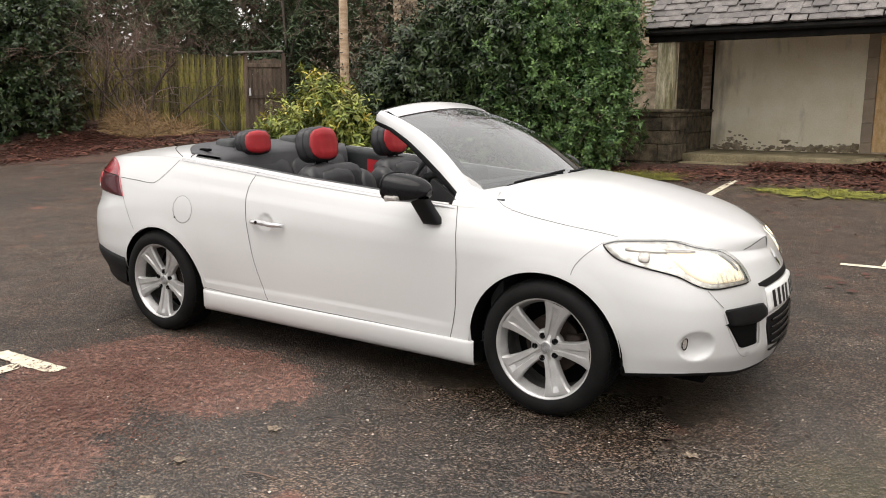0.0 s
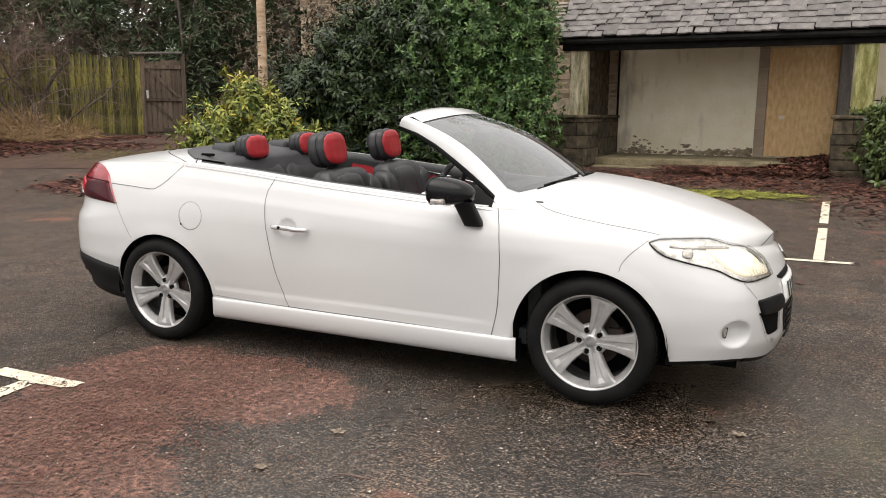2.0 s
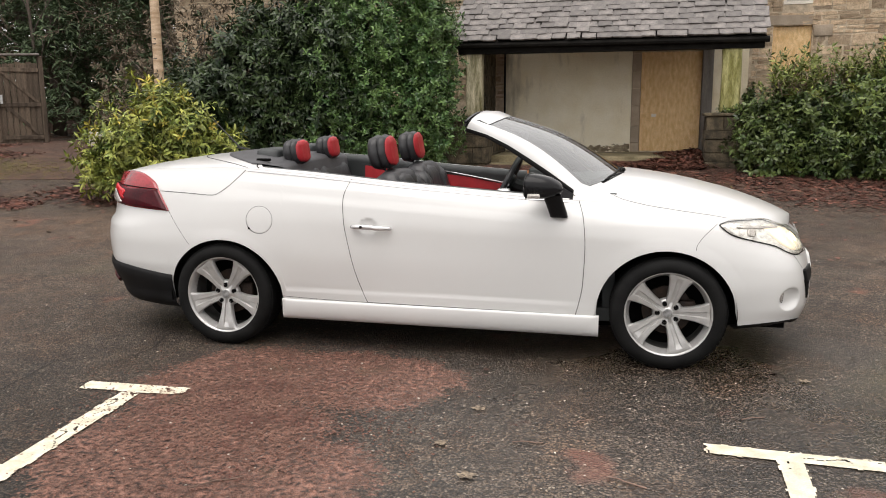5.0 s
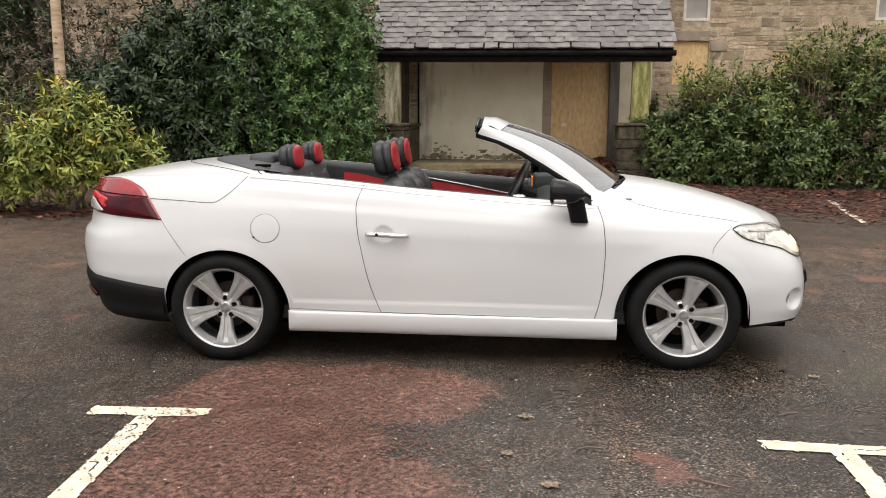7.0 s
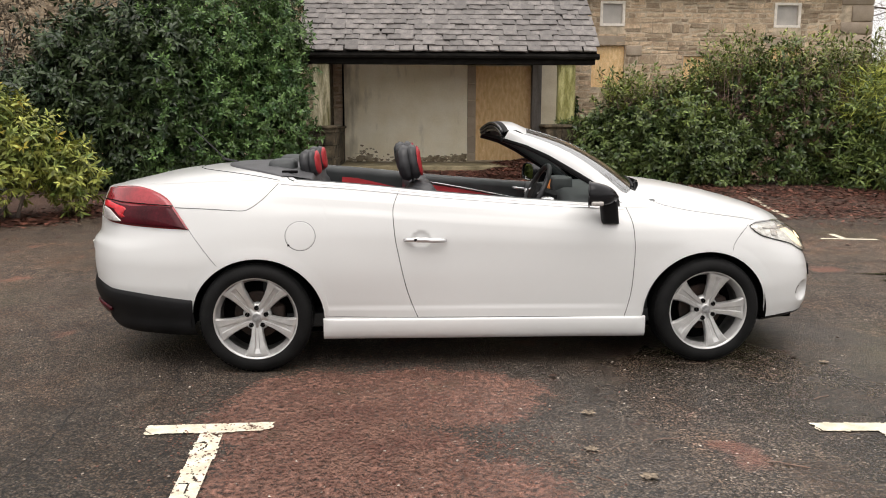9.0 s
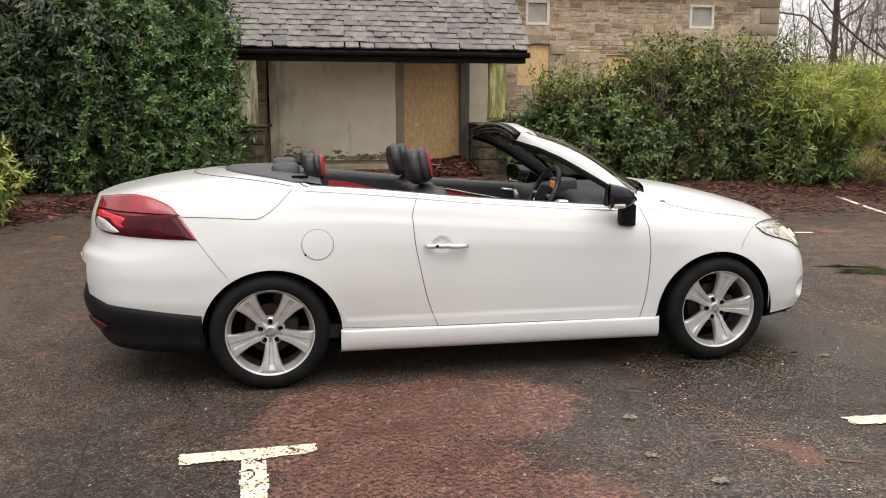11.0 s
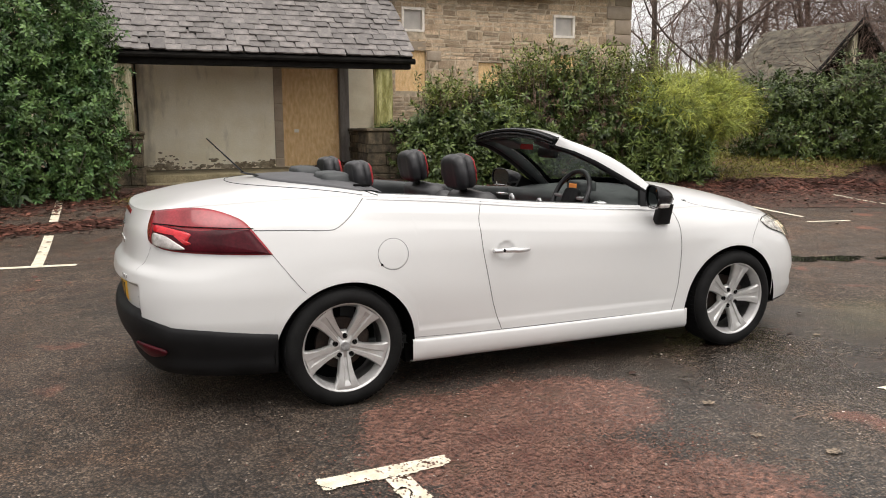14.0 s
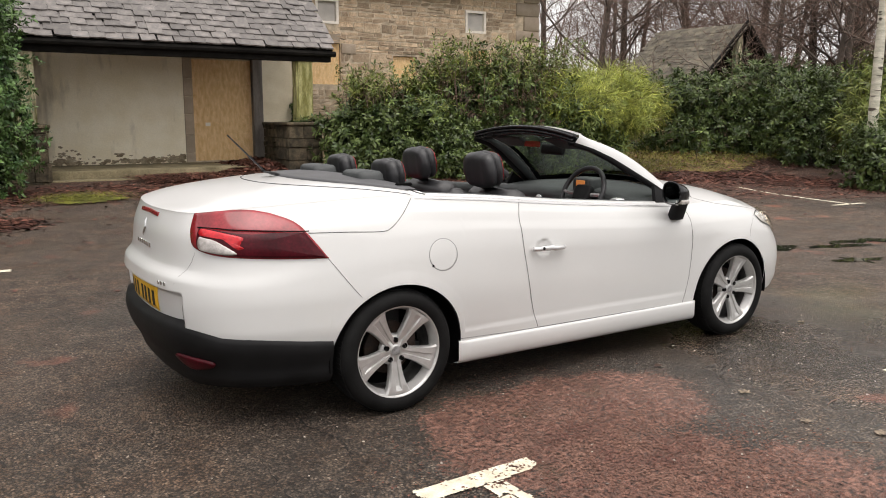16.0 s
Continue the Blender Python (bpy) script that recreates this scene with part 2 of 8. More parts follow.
    # paler, browner tarmac towards the hedges
    beyond = calc("ADD", sep.outputs[1], calc("MULTIPLY", calc("SUBTRACT", noise_at(0.9, 6), 0.5), 2.4))
    green = tinted(step(beyond, 1.8, 3.6), green, (1.50, 1.36, 1.25))
    u, v = calc("DIVIDE", calc("SUBTRACT", sep.outputs[0], -4.0), 3.6), calc("DIVIDE", calc("SUBTRACT", sep.outputs[1], 0.5), 3.6)
    browner = calc("ADD", calc("SQRT", calc("ADD", calc("MULTIPLY", u, u), calc("MULTIPLY", v, v)), 0), calc("MULTIPLY", calc("SUBTRACT", noise_at(1.4, 7), 0.5), 1.6))
    green = tinted(step(browner, 0.70, 1.15, 1.0, 0.0), green, (1.68, 1.54, 1.44))
    u, v = calc("DIVIDE", calc("SUBTRACT", sep.outputs[0], 2.8), 1.7), calc("DIVIDE", calc("SUBTRACT", sep.outputs[1], -1.5), 1.5)
    damp = calc("ADD", calc("SQRT", calc("ADD", calc("MULTIPLY", u, u), calc("MULTIPLY", v, v)), 0), calc("MULTIPLY", calc("SUBTRACT", noise_at(1.3, 6), 0.5), 1.2))
    green = tinted(step(damp, 0.6, 1.3, 1.0, 0.0), green, (0.92, 0.92, 0.92))
    u, v = calc("DIVIDE", calc("SUBTRACT", sep.outputs[0], 1.95), 0.85), calc("DIVIDE", calc("SUBTRACT", sep.outputs[1], -2.2), 0.75)
    pale_patch = calc("ADD", calc("SQRT", calc("ADD", calc("MULTIPLY", u, u), calc("MULTIPLY", v, v)), 0), calc("MULTIPLY", calc("SUBTRACT", noise_at(3.0, 6), 0.5), 1.3))
    green = tinted(step(pale_patch, 0.55, 1.15, 1.0, 0.0), green, (1.50, 1.48, 1.46))
    grit = blend(step(noise_at(34, 5), 0.36, 0.64), (0.022, 0.010, 0.0075), (0.345, 0.172, 0.124))
    grit = blend(step(noise_at(7, 6), 0.40, 0.66, 0.0, 0.75), grit, (0.088, 0.043, 0.029))
    grit = blend(step(noise_at(90, 2), 0.66, 0.70, 0.0, 0.8), grit, (0.36, 0.24, 0.17))
    grit = blend(step(noise_at(2.2, 6), 0.62, 0.72, 0.0, 0.5), grit, (0.060, 0.058, 0.024))
    green = blend(step(ragged, 0.90, 1.00, 0.96, 0.0), green, grit)
    l.new(green, b.inputs["Base Color"])
    l.new(calc("MULTIPLY", step(noise_at(0.8, 5), 0.40, 0.62, 0.44, 0.66), step(damp, 0.6, 1.3, 0.44, 1.0)), b.inputs["Roughness"])
    l.new(step(damp, 0.6, 1.3, 0.85, 0.45), b.inputs["Specular IOR Level"])
    hgt = n.new("ShaderNodeMath")
    hgt.operation = "ADD"
    l.new(step(stones.outputs["Distance"], 0.0, 0.6, 1.0, 0.0), hgt.inputs[0])
    l.new(calc("ADD", noise_at(160, 2), calc("MULTIPLY", noise_at(34, 4), 2.2)), hgt.inputs[1])
    bp = n.new("ShaderNodeBump")
    bp.inputs["Distance"].default_value = 0.011
    l.new(step(damp, 0.6, 1.3, 0.45, 0.9), bp.inputs["Strength"])
    l.new(hgt.outputs[0], bp.inputs["Height"])
    l.new(bp.outputs[0], b.inputs["Normal"])
    return m


M_ASPHALT = asphalt_material()
M_EARTH = material("leaf_mould", (0.045, 0.024, 0.016), 0.9, col2=(0.085, 0.045, 0.029), scale=3, fine=60, var=0.3, bump=0.6, dist=0.02)
M_TURF = material("mossy_turf", (0.115, 0.105, 0.028), 0.95, col2=(0.22, 0.175, 0.050), scale=1.5, fine=90, var=0.3, bump=0.8, dist=0.03)
M_MOSS = material("moss", (0.10, 0.10, 0.022), 0.95, col2=(0.29, 0.29, 0.045), scale=5, fine=120, var=0.3, bump=0.8, dist=0.02)
M_REDGRIT = material("red_grit", (0.125, 0.052, 0.038), 0.85, col2=(0.20, 0.105, 0.075), scale=5, fine=130, var=0.45, bump=0.9, dist=0.008)
M_LINE = material("worn_cream_line_paint", (0.55, 0.49, 0.37), 0.7, col2=(0.74, 0.69, 0.55), scale=14, fine=120, var=0.12, bump=0.5, dist=0.003)
M_WATER = material("puddle_water", (0.020, 0.018, 0.016), 0.03, var=0.05, bump=0.02, dist=0.001, spec=0.6)
M_PAINT = material("white_car_paint", (0.640, 0.640, 0.632), 0.34, scale=1.2, fine=500, var=0.015, bump=0.0, coat=0.8, coat_rough=0.14)
M_PLASTIC = material("black_grained_plastic", (0.008, 0.008, 0.0085), 0.55, fine=400, var=0.2, bump=0.2, dist=0.001, spec=0.18)
M_GLOSSBLACK = material("gloss_black", (0.007, 0.007, 0.008), 0.22, var=0.1, bump=0.0, spec=0.3)
M_RUBBER = material("tyre_rubber", (0.007, 0.007, 0.007), 0.72, scale=8, fine=200, var=0.25, bump=0.3, dist=0.001, spec=0.15)
M_ALLOY = material("silver_alloy", (0.50, 0.495, 0.485), 0.33, 0.55, scale=20, fine=300, var=0.05, bump=0.03, dist=0.0005)
M_CAP = material("grey_wheel_cap", (0.22, 0.22, 0.22), 0.45, 0.3, scale=60, fine=300, var=0.3, bump=0.1)
M_CHROME = material("chrome", (0.80, 0.80, 0.80), 0.08, 1.0, var=0.03, bump=0.0)
M_SATIN = material("satin_silver", (0.68, 0.68, 0.68), 0.25, 0.7, var=0.03, bump=0.0)
M_IRON = material("rusty_iron", (0.030, 0.024, 0.021), 0.7, 0.4, col2=(0.060, 0.036, 0.026), scale=18, var=0.25, bump=0.2)
M_SEAM = material("shut_gap", (0.05, 0.05, 0.05), 0.7, var=0.1, bump=0.0)
M_FLAPGAP = material("flap_gap_grey", (0.22, 0.22, 0.22), 0.7, var=0.1, bump=0.0)
# Black rubber; its near-black also paints the shade of gaps, recesses and arches.
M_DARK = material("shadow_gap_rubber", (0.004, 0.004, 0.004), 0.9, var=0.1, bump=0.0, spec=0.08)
M_LEATHER = material("black_leather", (0.022, 0.022, 0.024), 0.42, scale=10, fine=260, var=0.15, bump=0.25, dist=0.0015)
M_REDLEATHER = material("red_leather", (0.36, 0.022, 0.028), 0.42, scale=10, fine=260, var=0.10, bump=0.25, dist=0.0015)
M_DECK = material("grey_deck_plastic", (0.060, 0.060, 0.064), 0.50, fine=500, var=0.12, bump=0.2, dist=0.0008)
M_DASH = material("soft_dash_plastic", (0.040, 0.044, 0.045), 0.60, fine=500, var=0.12, bump=0.3, dist=0.001)
M_REDLENS = material("red_lens", (0.225, 0.014, 0.020), 0.16, scale=9, var=0.16, bump=0.0, coat=0.5)
M_BRIGHTRED = material("bright_red_lens", (0.50, 0.012, 0.020), 0.30, scale=30, var=0.15, bump=0.0, coat=0.2)
M_DARKRED = material("smoked_red_lens", (0.052, 0.003, 0.007), 0.30, scale=9, var=0.25, bump=0.0, spec=0.2)
M_CLEARLENS = material("clear_prism_lens", (0.48, 0.45, 0.42), 0.12, 0.3, scale=40, fine=200, var=0.2, bump=0.3, dist=0.002, coat=1.0)
M_REVERSE = material("dull_reversing_lens", (0.46, 0.43, 0.41), 0.18, 0.2, scale=30, fine=160, var=0.14, bump=0.2, dist=0.003, coat=0.6)
M_REFLECTOR = material("lamp_reflector", (0.74, 0.71, 0.67), 0.22, 0.45, scale=30, fine=42, var=0.22, bump=0.7, dist=0.006)
# The bulb's warm light is put into this reflector colour.
M_WARMBOWL = material("warm_lit_bowl", (0.95, 0.86, 0.68), 0.45, 0.1, scale=26, fine=40, var=0.2, bump=0.8, dist=0.006)
# Rim alloy darkened: the shade inside the barrel is put into its colour.
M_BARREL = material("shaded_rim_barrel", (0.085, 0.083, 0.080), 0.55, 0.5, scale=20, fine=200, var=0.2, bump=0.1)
# Reflector glows by itself in place of light thrown from the bulb.
M_LAMPFACE = glow("lit_lamp_reflector", (1.0, 0.86, 0.64), 0.34)
M_LAMPGLOW = glow("warm_headlamp", (1.0, 0.86, 0.62), 1.8)
M_SCREENGLASS = pane("windscreen_glass", (0.72, 0.82, 0.77), 0.24, 0.72)
M_LENSGLASS = pane("lamp_glass", (0.95, 0.95, 0.93), 0.04, 0.45)
# Mirror colour darkened to paint in a reflection of hedge and car side.
M_DOORMIRROR = material("dark_mirror_glass", (0.13, 0.15, 0.15), 0.03, 1.0, var=0.0, bump=0.0)
M_MIRROR = material("mirror_glass", (0.75, 0.78, 0.80), 0.02, 1.0, var=0.0, bump=0.0)
M_PLATEW = material("white_plate", (0.75, 0.75, 0.73), 0.35, var=0.03, bump=0.0)
M_PLATEY = material("yellow_plate", (0.75, 0.42, 0.03), 0.35, var=0.04, bump=0.0)
M_INK = material("plate_ink", (0.012, 0.012, 0.012), 0.5, var=0.1, bump=0.0)
M_AMBERDISPLAY = glow("amber_display", (0.75, 0.28, 0.08), 0.2)
M_SLATE = material("roof_slate", (0.085, 0.076, 0.073), 0.45, col2=(0.185, 0.168, 0.155), scale=13, fine=70, var=0.30, bump=0.5, dist=0.004, per="object", spread=0.30, rough2=0.66)
M_SLATEJ = material("roof_slate_weathered", (0.085, 0.073, 0.055), 0.8, col2=(0.15, 0.13, 0.095), scale=4, fine=60, var=0.2, bump=0.5, dist=0.004, per="island", spread=0.3)
M_STONE = material("tan_sandstone", (0.36, 0.255, 0.165), 0.85, col2=(0.50, 0.385, 0.265), scale=5, fine=38, var=0.25, bump=0.7, dist=0.012, per="object", spread=0.38)
M_STONEJ = material("tan_sandstone_rubble", (0.32, 0.235, 0.155), 0.85, col2=(0.46, 0.36, 0.25), scale=5, fine=45, var=0.2, bump=0.7, dist=0.012, per="island", spread=0.25)
M_PIER = material("dark_mossy_stone", (0.034, 0.028, 0.017), 0.95, col2=(0.125, 0.098, 0.062), scale=7, fine=50, var=0.35, bump=0.8, dist=0.015, per="object", spread=0.3)
M_QUOIN = material("dressed_sandstone", (0.34, 0.27, 0.20), 0.8, col2=(0.42, 0.34, 0.26), scale=4, fine=60, var=0.12, bump=0.4, dist=0.006, per="object", spread=0.12)
M_MORTAR = material("lime_mortar", (0.46, 0.375, 0.275), 0.95, scale=7, fine=80, var=0.2, bump=0.5, dist=0.01)
M_PLASTER = material("cream_plaster", (0.74, 0.645, 0.46), 0.85, col2=(0.86, 0.775, 0.60), scale=2.2, fine=40, var=0.05, bump=0.15, dist=0.004)
def streaked_plaster():
    """Cream plaster with grey streaks, heaviest towards the porch corner."""
    m = material("stained_cream_plaster", (0.86, 0.77, 0.575), 0.85, col2=(0.93, 0.855, 0.69), scale=2.2, fine=40, var=0.05, bump=0.15, dist=0.004)
    n, l = m.node_tree.nodes, m.node_tree.links
    b = n["Principled BSDF"]
    clean = b.inputs["Base Color"].links[0].from_socket
    tc, mp, nz, sep = n.new("ShaderNodeTexCoord"), n.new("ShaderNodeMapping"), n.new("ShaderNodeTexNoise"), n.new("ShaderNodeSeparateXYZ")
    mp.inputs["Scale"].default_value = (3.2, 1, 0.9)
    nz.inputs["Scale"].default_value, nz.inputs["Detail"].default_value = 1.6, 8
    l.new(tc.outputs["Object"], mp.inputs["Vector"])
    l.new(mp.outputs[0], nz.inputs["Vector"])
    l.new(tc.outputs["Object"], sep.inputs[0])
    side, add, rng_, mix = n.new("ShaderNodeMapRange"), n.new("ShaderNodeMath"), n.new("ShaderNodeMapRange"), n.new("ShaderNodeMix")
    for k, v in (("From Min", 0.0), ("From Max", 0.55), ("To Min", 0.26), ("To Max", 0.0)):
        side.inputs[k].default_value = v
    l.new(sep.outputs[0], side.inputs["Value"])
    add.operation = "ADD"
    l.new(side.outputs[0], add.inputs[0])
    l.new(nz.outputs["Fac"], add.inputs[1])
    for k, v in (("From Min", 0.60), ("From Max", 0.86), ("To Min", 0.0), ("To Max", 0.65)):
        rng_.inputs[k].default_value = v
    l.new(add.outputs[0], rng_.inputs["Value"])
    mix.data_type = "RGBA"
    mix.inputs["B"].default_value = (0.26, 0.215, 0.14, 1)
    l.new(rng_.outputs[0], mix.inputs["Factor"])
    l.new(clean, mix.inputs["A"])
    l.new(mix.outputs["Result"], b.inputs["Base Color"])
    return m


M_STREAKED = streaked_plaster()
M_PEEL = material("bare_mossy_render", (0.17, 0.13, 0.080), 0.9, col2=(0.40, 0.33, 0.23), scale=10, fine=60, var=0.3, bump=0.6, dist=0.01)
M_OSB = material("chipboard", (0.68, 0.43, 0.19), 0.75, col2=(0.84, 0.60, 0.33), scale=9, fine=60, var=0.22, bump=0.3, dist=0.002, stretch=(2, 2, 0.7))
M_POST = material("limewashed_mossy_timber", (0.15, 0.135, 0.055), 0.85, col2=(0.62, 0.56, 0.40), scale=6, fine=60, var=0.35, bump=0.7, dist=0.010, stretch=(2.0, 2.0, 0.30))
M_MOSSPOST = material("green_mossy_timber", (0.20, 0.19, 0.055), 0.9, col2=(0.52, 0.49, 0.23), scale=6, fine=60, var=0.3, bump=0.7, dist=0.010, stretch=(2.0, 2.0, 0.45))
M_GREYWOOD = material("grey_timber", (0.13, 0.115, 0.10), 0.8, col2=(0.21, 0.19, 0.17), scale=5, fine=60, var=0.2, bump=0.4, dist=0.004, stretch=(2, 2, 0.3))
M_TARBOARD = material("black_tarred_board", (0.010, 0.009, 0.008), 0.85, var=0.3, bump=0.2, spec=0.12)
M_FRAME = material("white_painted_frame", (0.76, 0.70, 0.62), 0.6, scale=10, var=0.06, bump=0.1)
M_LOUVRE = material("grey_blind_panel", (0.43, 0.40, 0.365), 0.6, scale=4, var=0.06, bump=0.05)
M_SLAB = material("mossy_stone_slab", (0.14, 0.115, 0.062), 0.85, col2=(0.27, 0.225, 0.135), scale=3, fine=50, var=0.25, bump=0.5, dist=0.01)
M_FENCE = material("mossy_fence_board", (0.028, 0.023, 0.012), 0.9, col2=(0.215, 0.195, 0.046), scale=6, fine=40, var=0.35, bump=0.5, dist=0.006, stretch=(3, 3, 0.45), per="object", spread=0.6)
M_GATE = material("dark_weathered_board", (0.060, 0.042, 0.029), 0.85, col2=(0.15, 0.112, 0.080), scale=3, fine=40, var=0.3, bump=0.5, dist=0.006, stretch=(3, 3, 0.3), per="object", spread=0.25)
M_BIRCH = material("birch_bark", (0.40, 0.27, 0.165), 0.7, col2=(0.62, 0.47, 0.33), scale=3, fine=30, var=0.2, bump=0.4, dist=0.006, stretch=(1, 1, 5))
M_PALEBIRCH = material("pale_birch_bark", (0.42, 0.40, 0.31), 0.7, col2=(0.66, 0.62, 0.52), scale=3, fine=30, var=0.2, bump=0.4, dist=0.006, stretch=(1, 1, 5))
M_BARK = material("dark_bark", (0.070, 0.055, 0.044), 0.9, col2=(0.135, 0.108, 0.088), scale=4, fine=30, var=0.25, bump=0.6, dist=0.01, stretch=(1, 1, 0.3))
M_TWIG = material("bare_twigs", (0.165, 0.110, 0.086), 0.9, scale=3, fine=30, var=0.25, bump=0.2)


def foliage(name, a, b, rough=0.42, spread=0.5, spec=0.3):
    return material(name, a, rough, col2=b, scale=4.2, fine=14, var=0.18, bump=0.0, per="island", spread=spread, spec=spec)


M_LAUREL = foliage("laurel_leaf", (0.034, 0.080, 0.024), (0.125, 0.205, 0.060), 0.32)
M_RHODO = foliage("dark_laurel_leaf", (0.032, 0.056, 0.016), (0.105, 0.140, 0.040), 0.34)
# Dark laurel green, deepened further for the shade in the leaf gaps.
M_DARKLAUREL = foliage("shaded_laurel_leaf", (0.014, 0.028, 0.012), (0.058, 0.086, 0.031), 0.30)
M_HEDGE = foliage("hedge_leaf", (0.030, 0.058, 0.015), (0.150, 0.195, 0.048), 0.38)
M_DEADHEDGE = foliage("dead_hedge_leaf", (0.050, 0.030, 0.020), (0.125, 0.075, 0.048), 0.6, 0.5)
M_SHOOTLEAF = foliage("pale_shoot_leaf", (0.080, 0.118, 0.024), (0.205, 0.225, 0.050), 0.42)
M_YELLOWLEAF = foliage("yellow_green_leaf", (0.095, 0.145, 0.034), (0.36, 0.37, 0.080), 0.42, 0.55)
M_BAMBOO = foliage("arching_blade", (0.125, 0.170, 0.030), (0.42, 0.44, 0.080), 0.5, 0.55)
M_CONIFER = foliage("conifer_needles", (0.044, 0.070, 0.036), (0.105, 0.145, 0.070), 0.7, 0.45)
M_FALLEN = foliage("fallen_leaf", (0.050, 0.020, 0.015), (0.165, 0.068, 0.047), 0.5, 0.8)
M_DEADGRASS = foliage("dead_grass", (0.20, 0.125, 0.058), (0.37, 0.25, 0.13), 0.7, 0.4)
M_FARSCRUB = foliage("far_scrub", (0.085, 0.066, 0.044), (0.165, 0.130, 0.090), 0.8, 0.4)


# ---- ground ----
def rise(a, lo, hi):
    t = np.clip((a - lo) / (hi - lo), 0, 1)
    return t * t * (3 - 2 * t)


def height(x, y):
    """The lie of the land: level tarmac, rising behind it."""
    x, y = np.asarray(x, float), np.asarray(y, float)
    h = 0.30 * rise(y, 4.6, 10.5) + 0.30 * rise(-x, 4.0, 11.0) * rise(y, 3.0, 9.0) + 0.22 * rise(x, 10.0, 16.0) * rise(y, 3.5, 9.0) + 0.40 * rise(-x, 12.8, 15.4) * rise(y, 5.5, 8.0)
    return h + 0.9 * rise(np.hypot(x, y), 40, 120)


def ground_at(x, y):
    return float(height(x, y))


def sheet(xs, ys, lift=0.0):
    b = Build()
    X, Y = np.meshgrid(xs, ys, indexing="ij")
    b.grid(np.stack([X, Y, height(X, Y) + lift], -1))
    return b.mesh("sheet", True)


far = [-900, -500, -250, -120, -70, -45, -32]
span = far + list(np.arange(-26, 27, 0.75)) + [-v for v in reversed(far)]
ground = tagged(part("ground", sheet(span, span), M_ASPHALT), "damp dark grey tarmac car park, rising gently at the back", "ground", kind="structure")
rng = np.random.default_rng(7)


def blob(outline, n=90, rough=0.05, lift=0.004, rings=6, seed=1):
    """A thin ragged-edged layer on the ground."""
    p = smooth_path(outline, n, closed=True)
    r = np.random.default_rng(seed)
    wob = np.convolve(np.tile(r.normal(0, rough, n), 3), [0.25, 0.5, 0.25], "same")[n:2 * n]
    c = p.mean(0)
    d = p - c
    p = c + d * (1 + wob / np.linalg.norm(d, axis=1))[:, None]
    b = Build()
    ring = [c + (p - c) * k / rings for k in range(1, rings + 1)]
    g = np.array(ring)
    b.grid(np.dstack([g, (height(g[..., 0], g[..., 1]) + lift)[..., None]]), wrap_v=True)
    b.v.append((c[0], c[1], ground_at(*c) + lift))
    last = len(b.v) - 1
    b.f += [(last, i, (i + 1) % n) for i in range(n)]
    return b.mesh("layer", True)


tagged(part("earth_border", blob([(-30, 3.6), (-14.6, 4.9), (-13.0, 5.6), (-12.4, 6.6), (-11.6, 7.6), (-10.4, 8.7), (-8.4, 8.7), (-6.6, 7.2), (-5.0, 6.15), (-3.6, 6.7), (-2, 7.7), (2, 8.6), (5, 8.2), (9, 7.1), (12.3, 6.6), (13.6, 5.2), (14.8, 3.2), (18, 1.6), (32, 3), (34, 40), (-34, 40)], 300, 0.10, 0.006, 70, 2), M_EARTH),
       "dark leaf mould border along the hedges", "ground", kind="structure")
tagged(part("turf", blob([(10.6, 9.2), (12.6, 7.4), (14.6, 7.6), (17, 9.5), (18, 14), (14, 15), (11.6, 12)], 120, 0.14, 0.022, 16, 3), M_TURF),
       "mossy rough turf between hedges", "grass", kind="structure")
for k, (cx, cy, rx, ry) in enumerate([(2.7, 7.75, 0.9, 0.30), (0.0, 8.25, 0.50, 0.24)]):
    ring = [(cx + rx * math.cos(a) * (1 + 0.25 * math.sin(3 * a + k)), cy + ry * math.sin(a)) for a in np.linspace(0, 2 * math.pi, 12, endpoint=False)]
    tagged(part("moss_patch", blob(ring, 160, 0.16 if k == 0 else 0.05, 0.022, 5, 10 + k), M_MOSS), "olive green moss on the tarmac", "moss", "moss patches")
for k, (cx, cy, rx, ry) in enumerate([(5.75, 1.25, 0.55, 0.16), (5.45, 1.60, 0.25, 0.06), (6.75, 0.85, 0.40, 0.10), (6.1, 0.25, 0.30, 0.09), (7.4, 0.9, 0.5, 0.12)]):
    ring = [(cx + rx * math.cos(a) + 0.25 * ry * math.sin(5 * a), cy + ry * math.sin(a) - 0.28 * rx * math.cos(a)) for a in np.linspace(0, 2 * math.pi, 16, endpoint=False)]
    tagged(part("puddle", blob(ring, 130, 0.09, 0.005, 4, 30 + k), M_WATER), "shallow still puddle on dark tarmac", "puddle", "puddles")


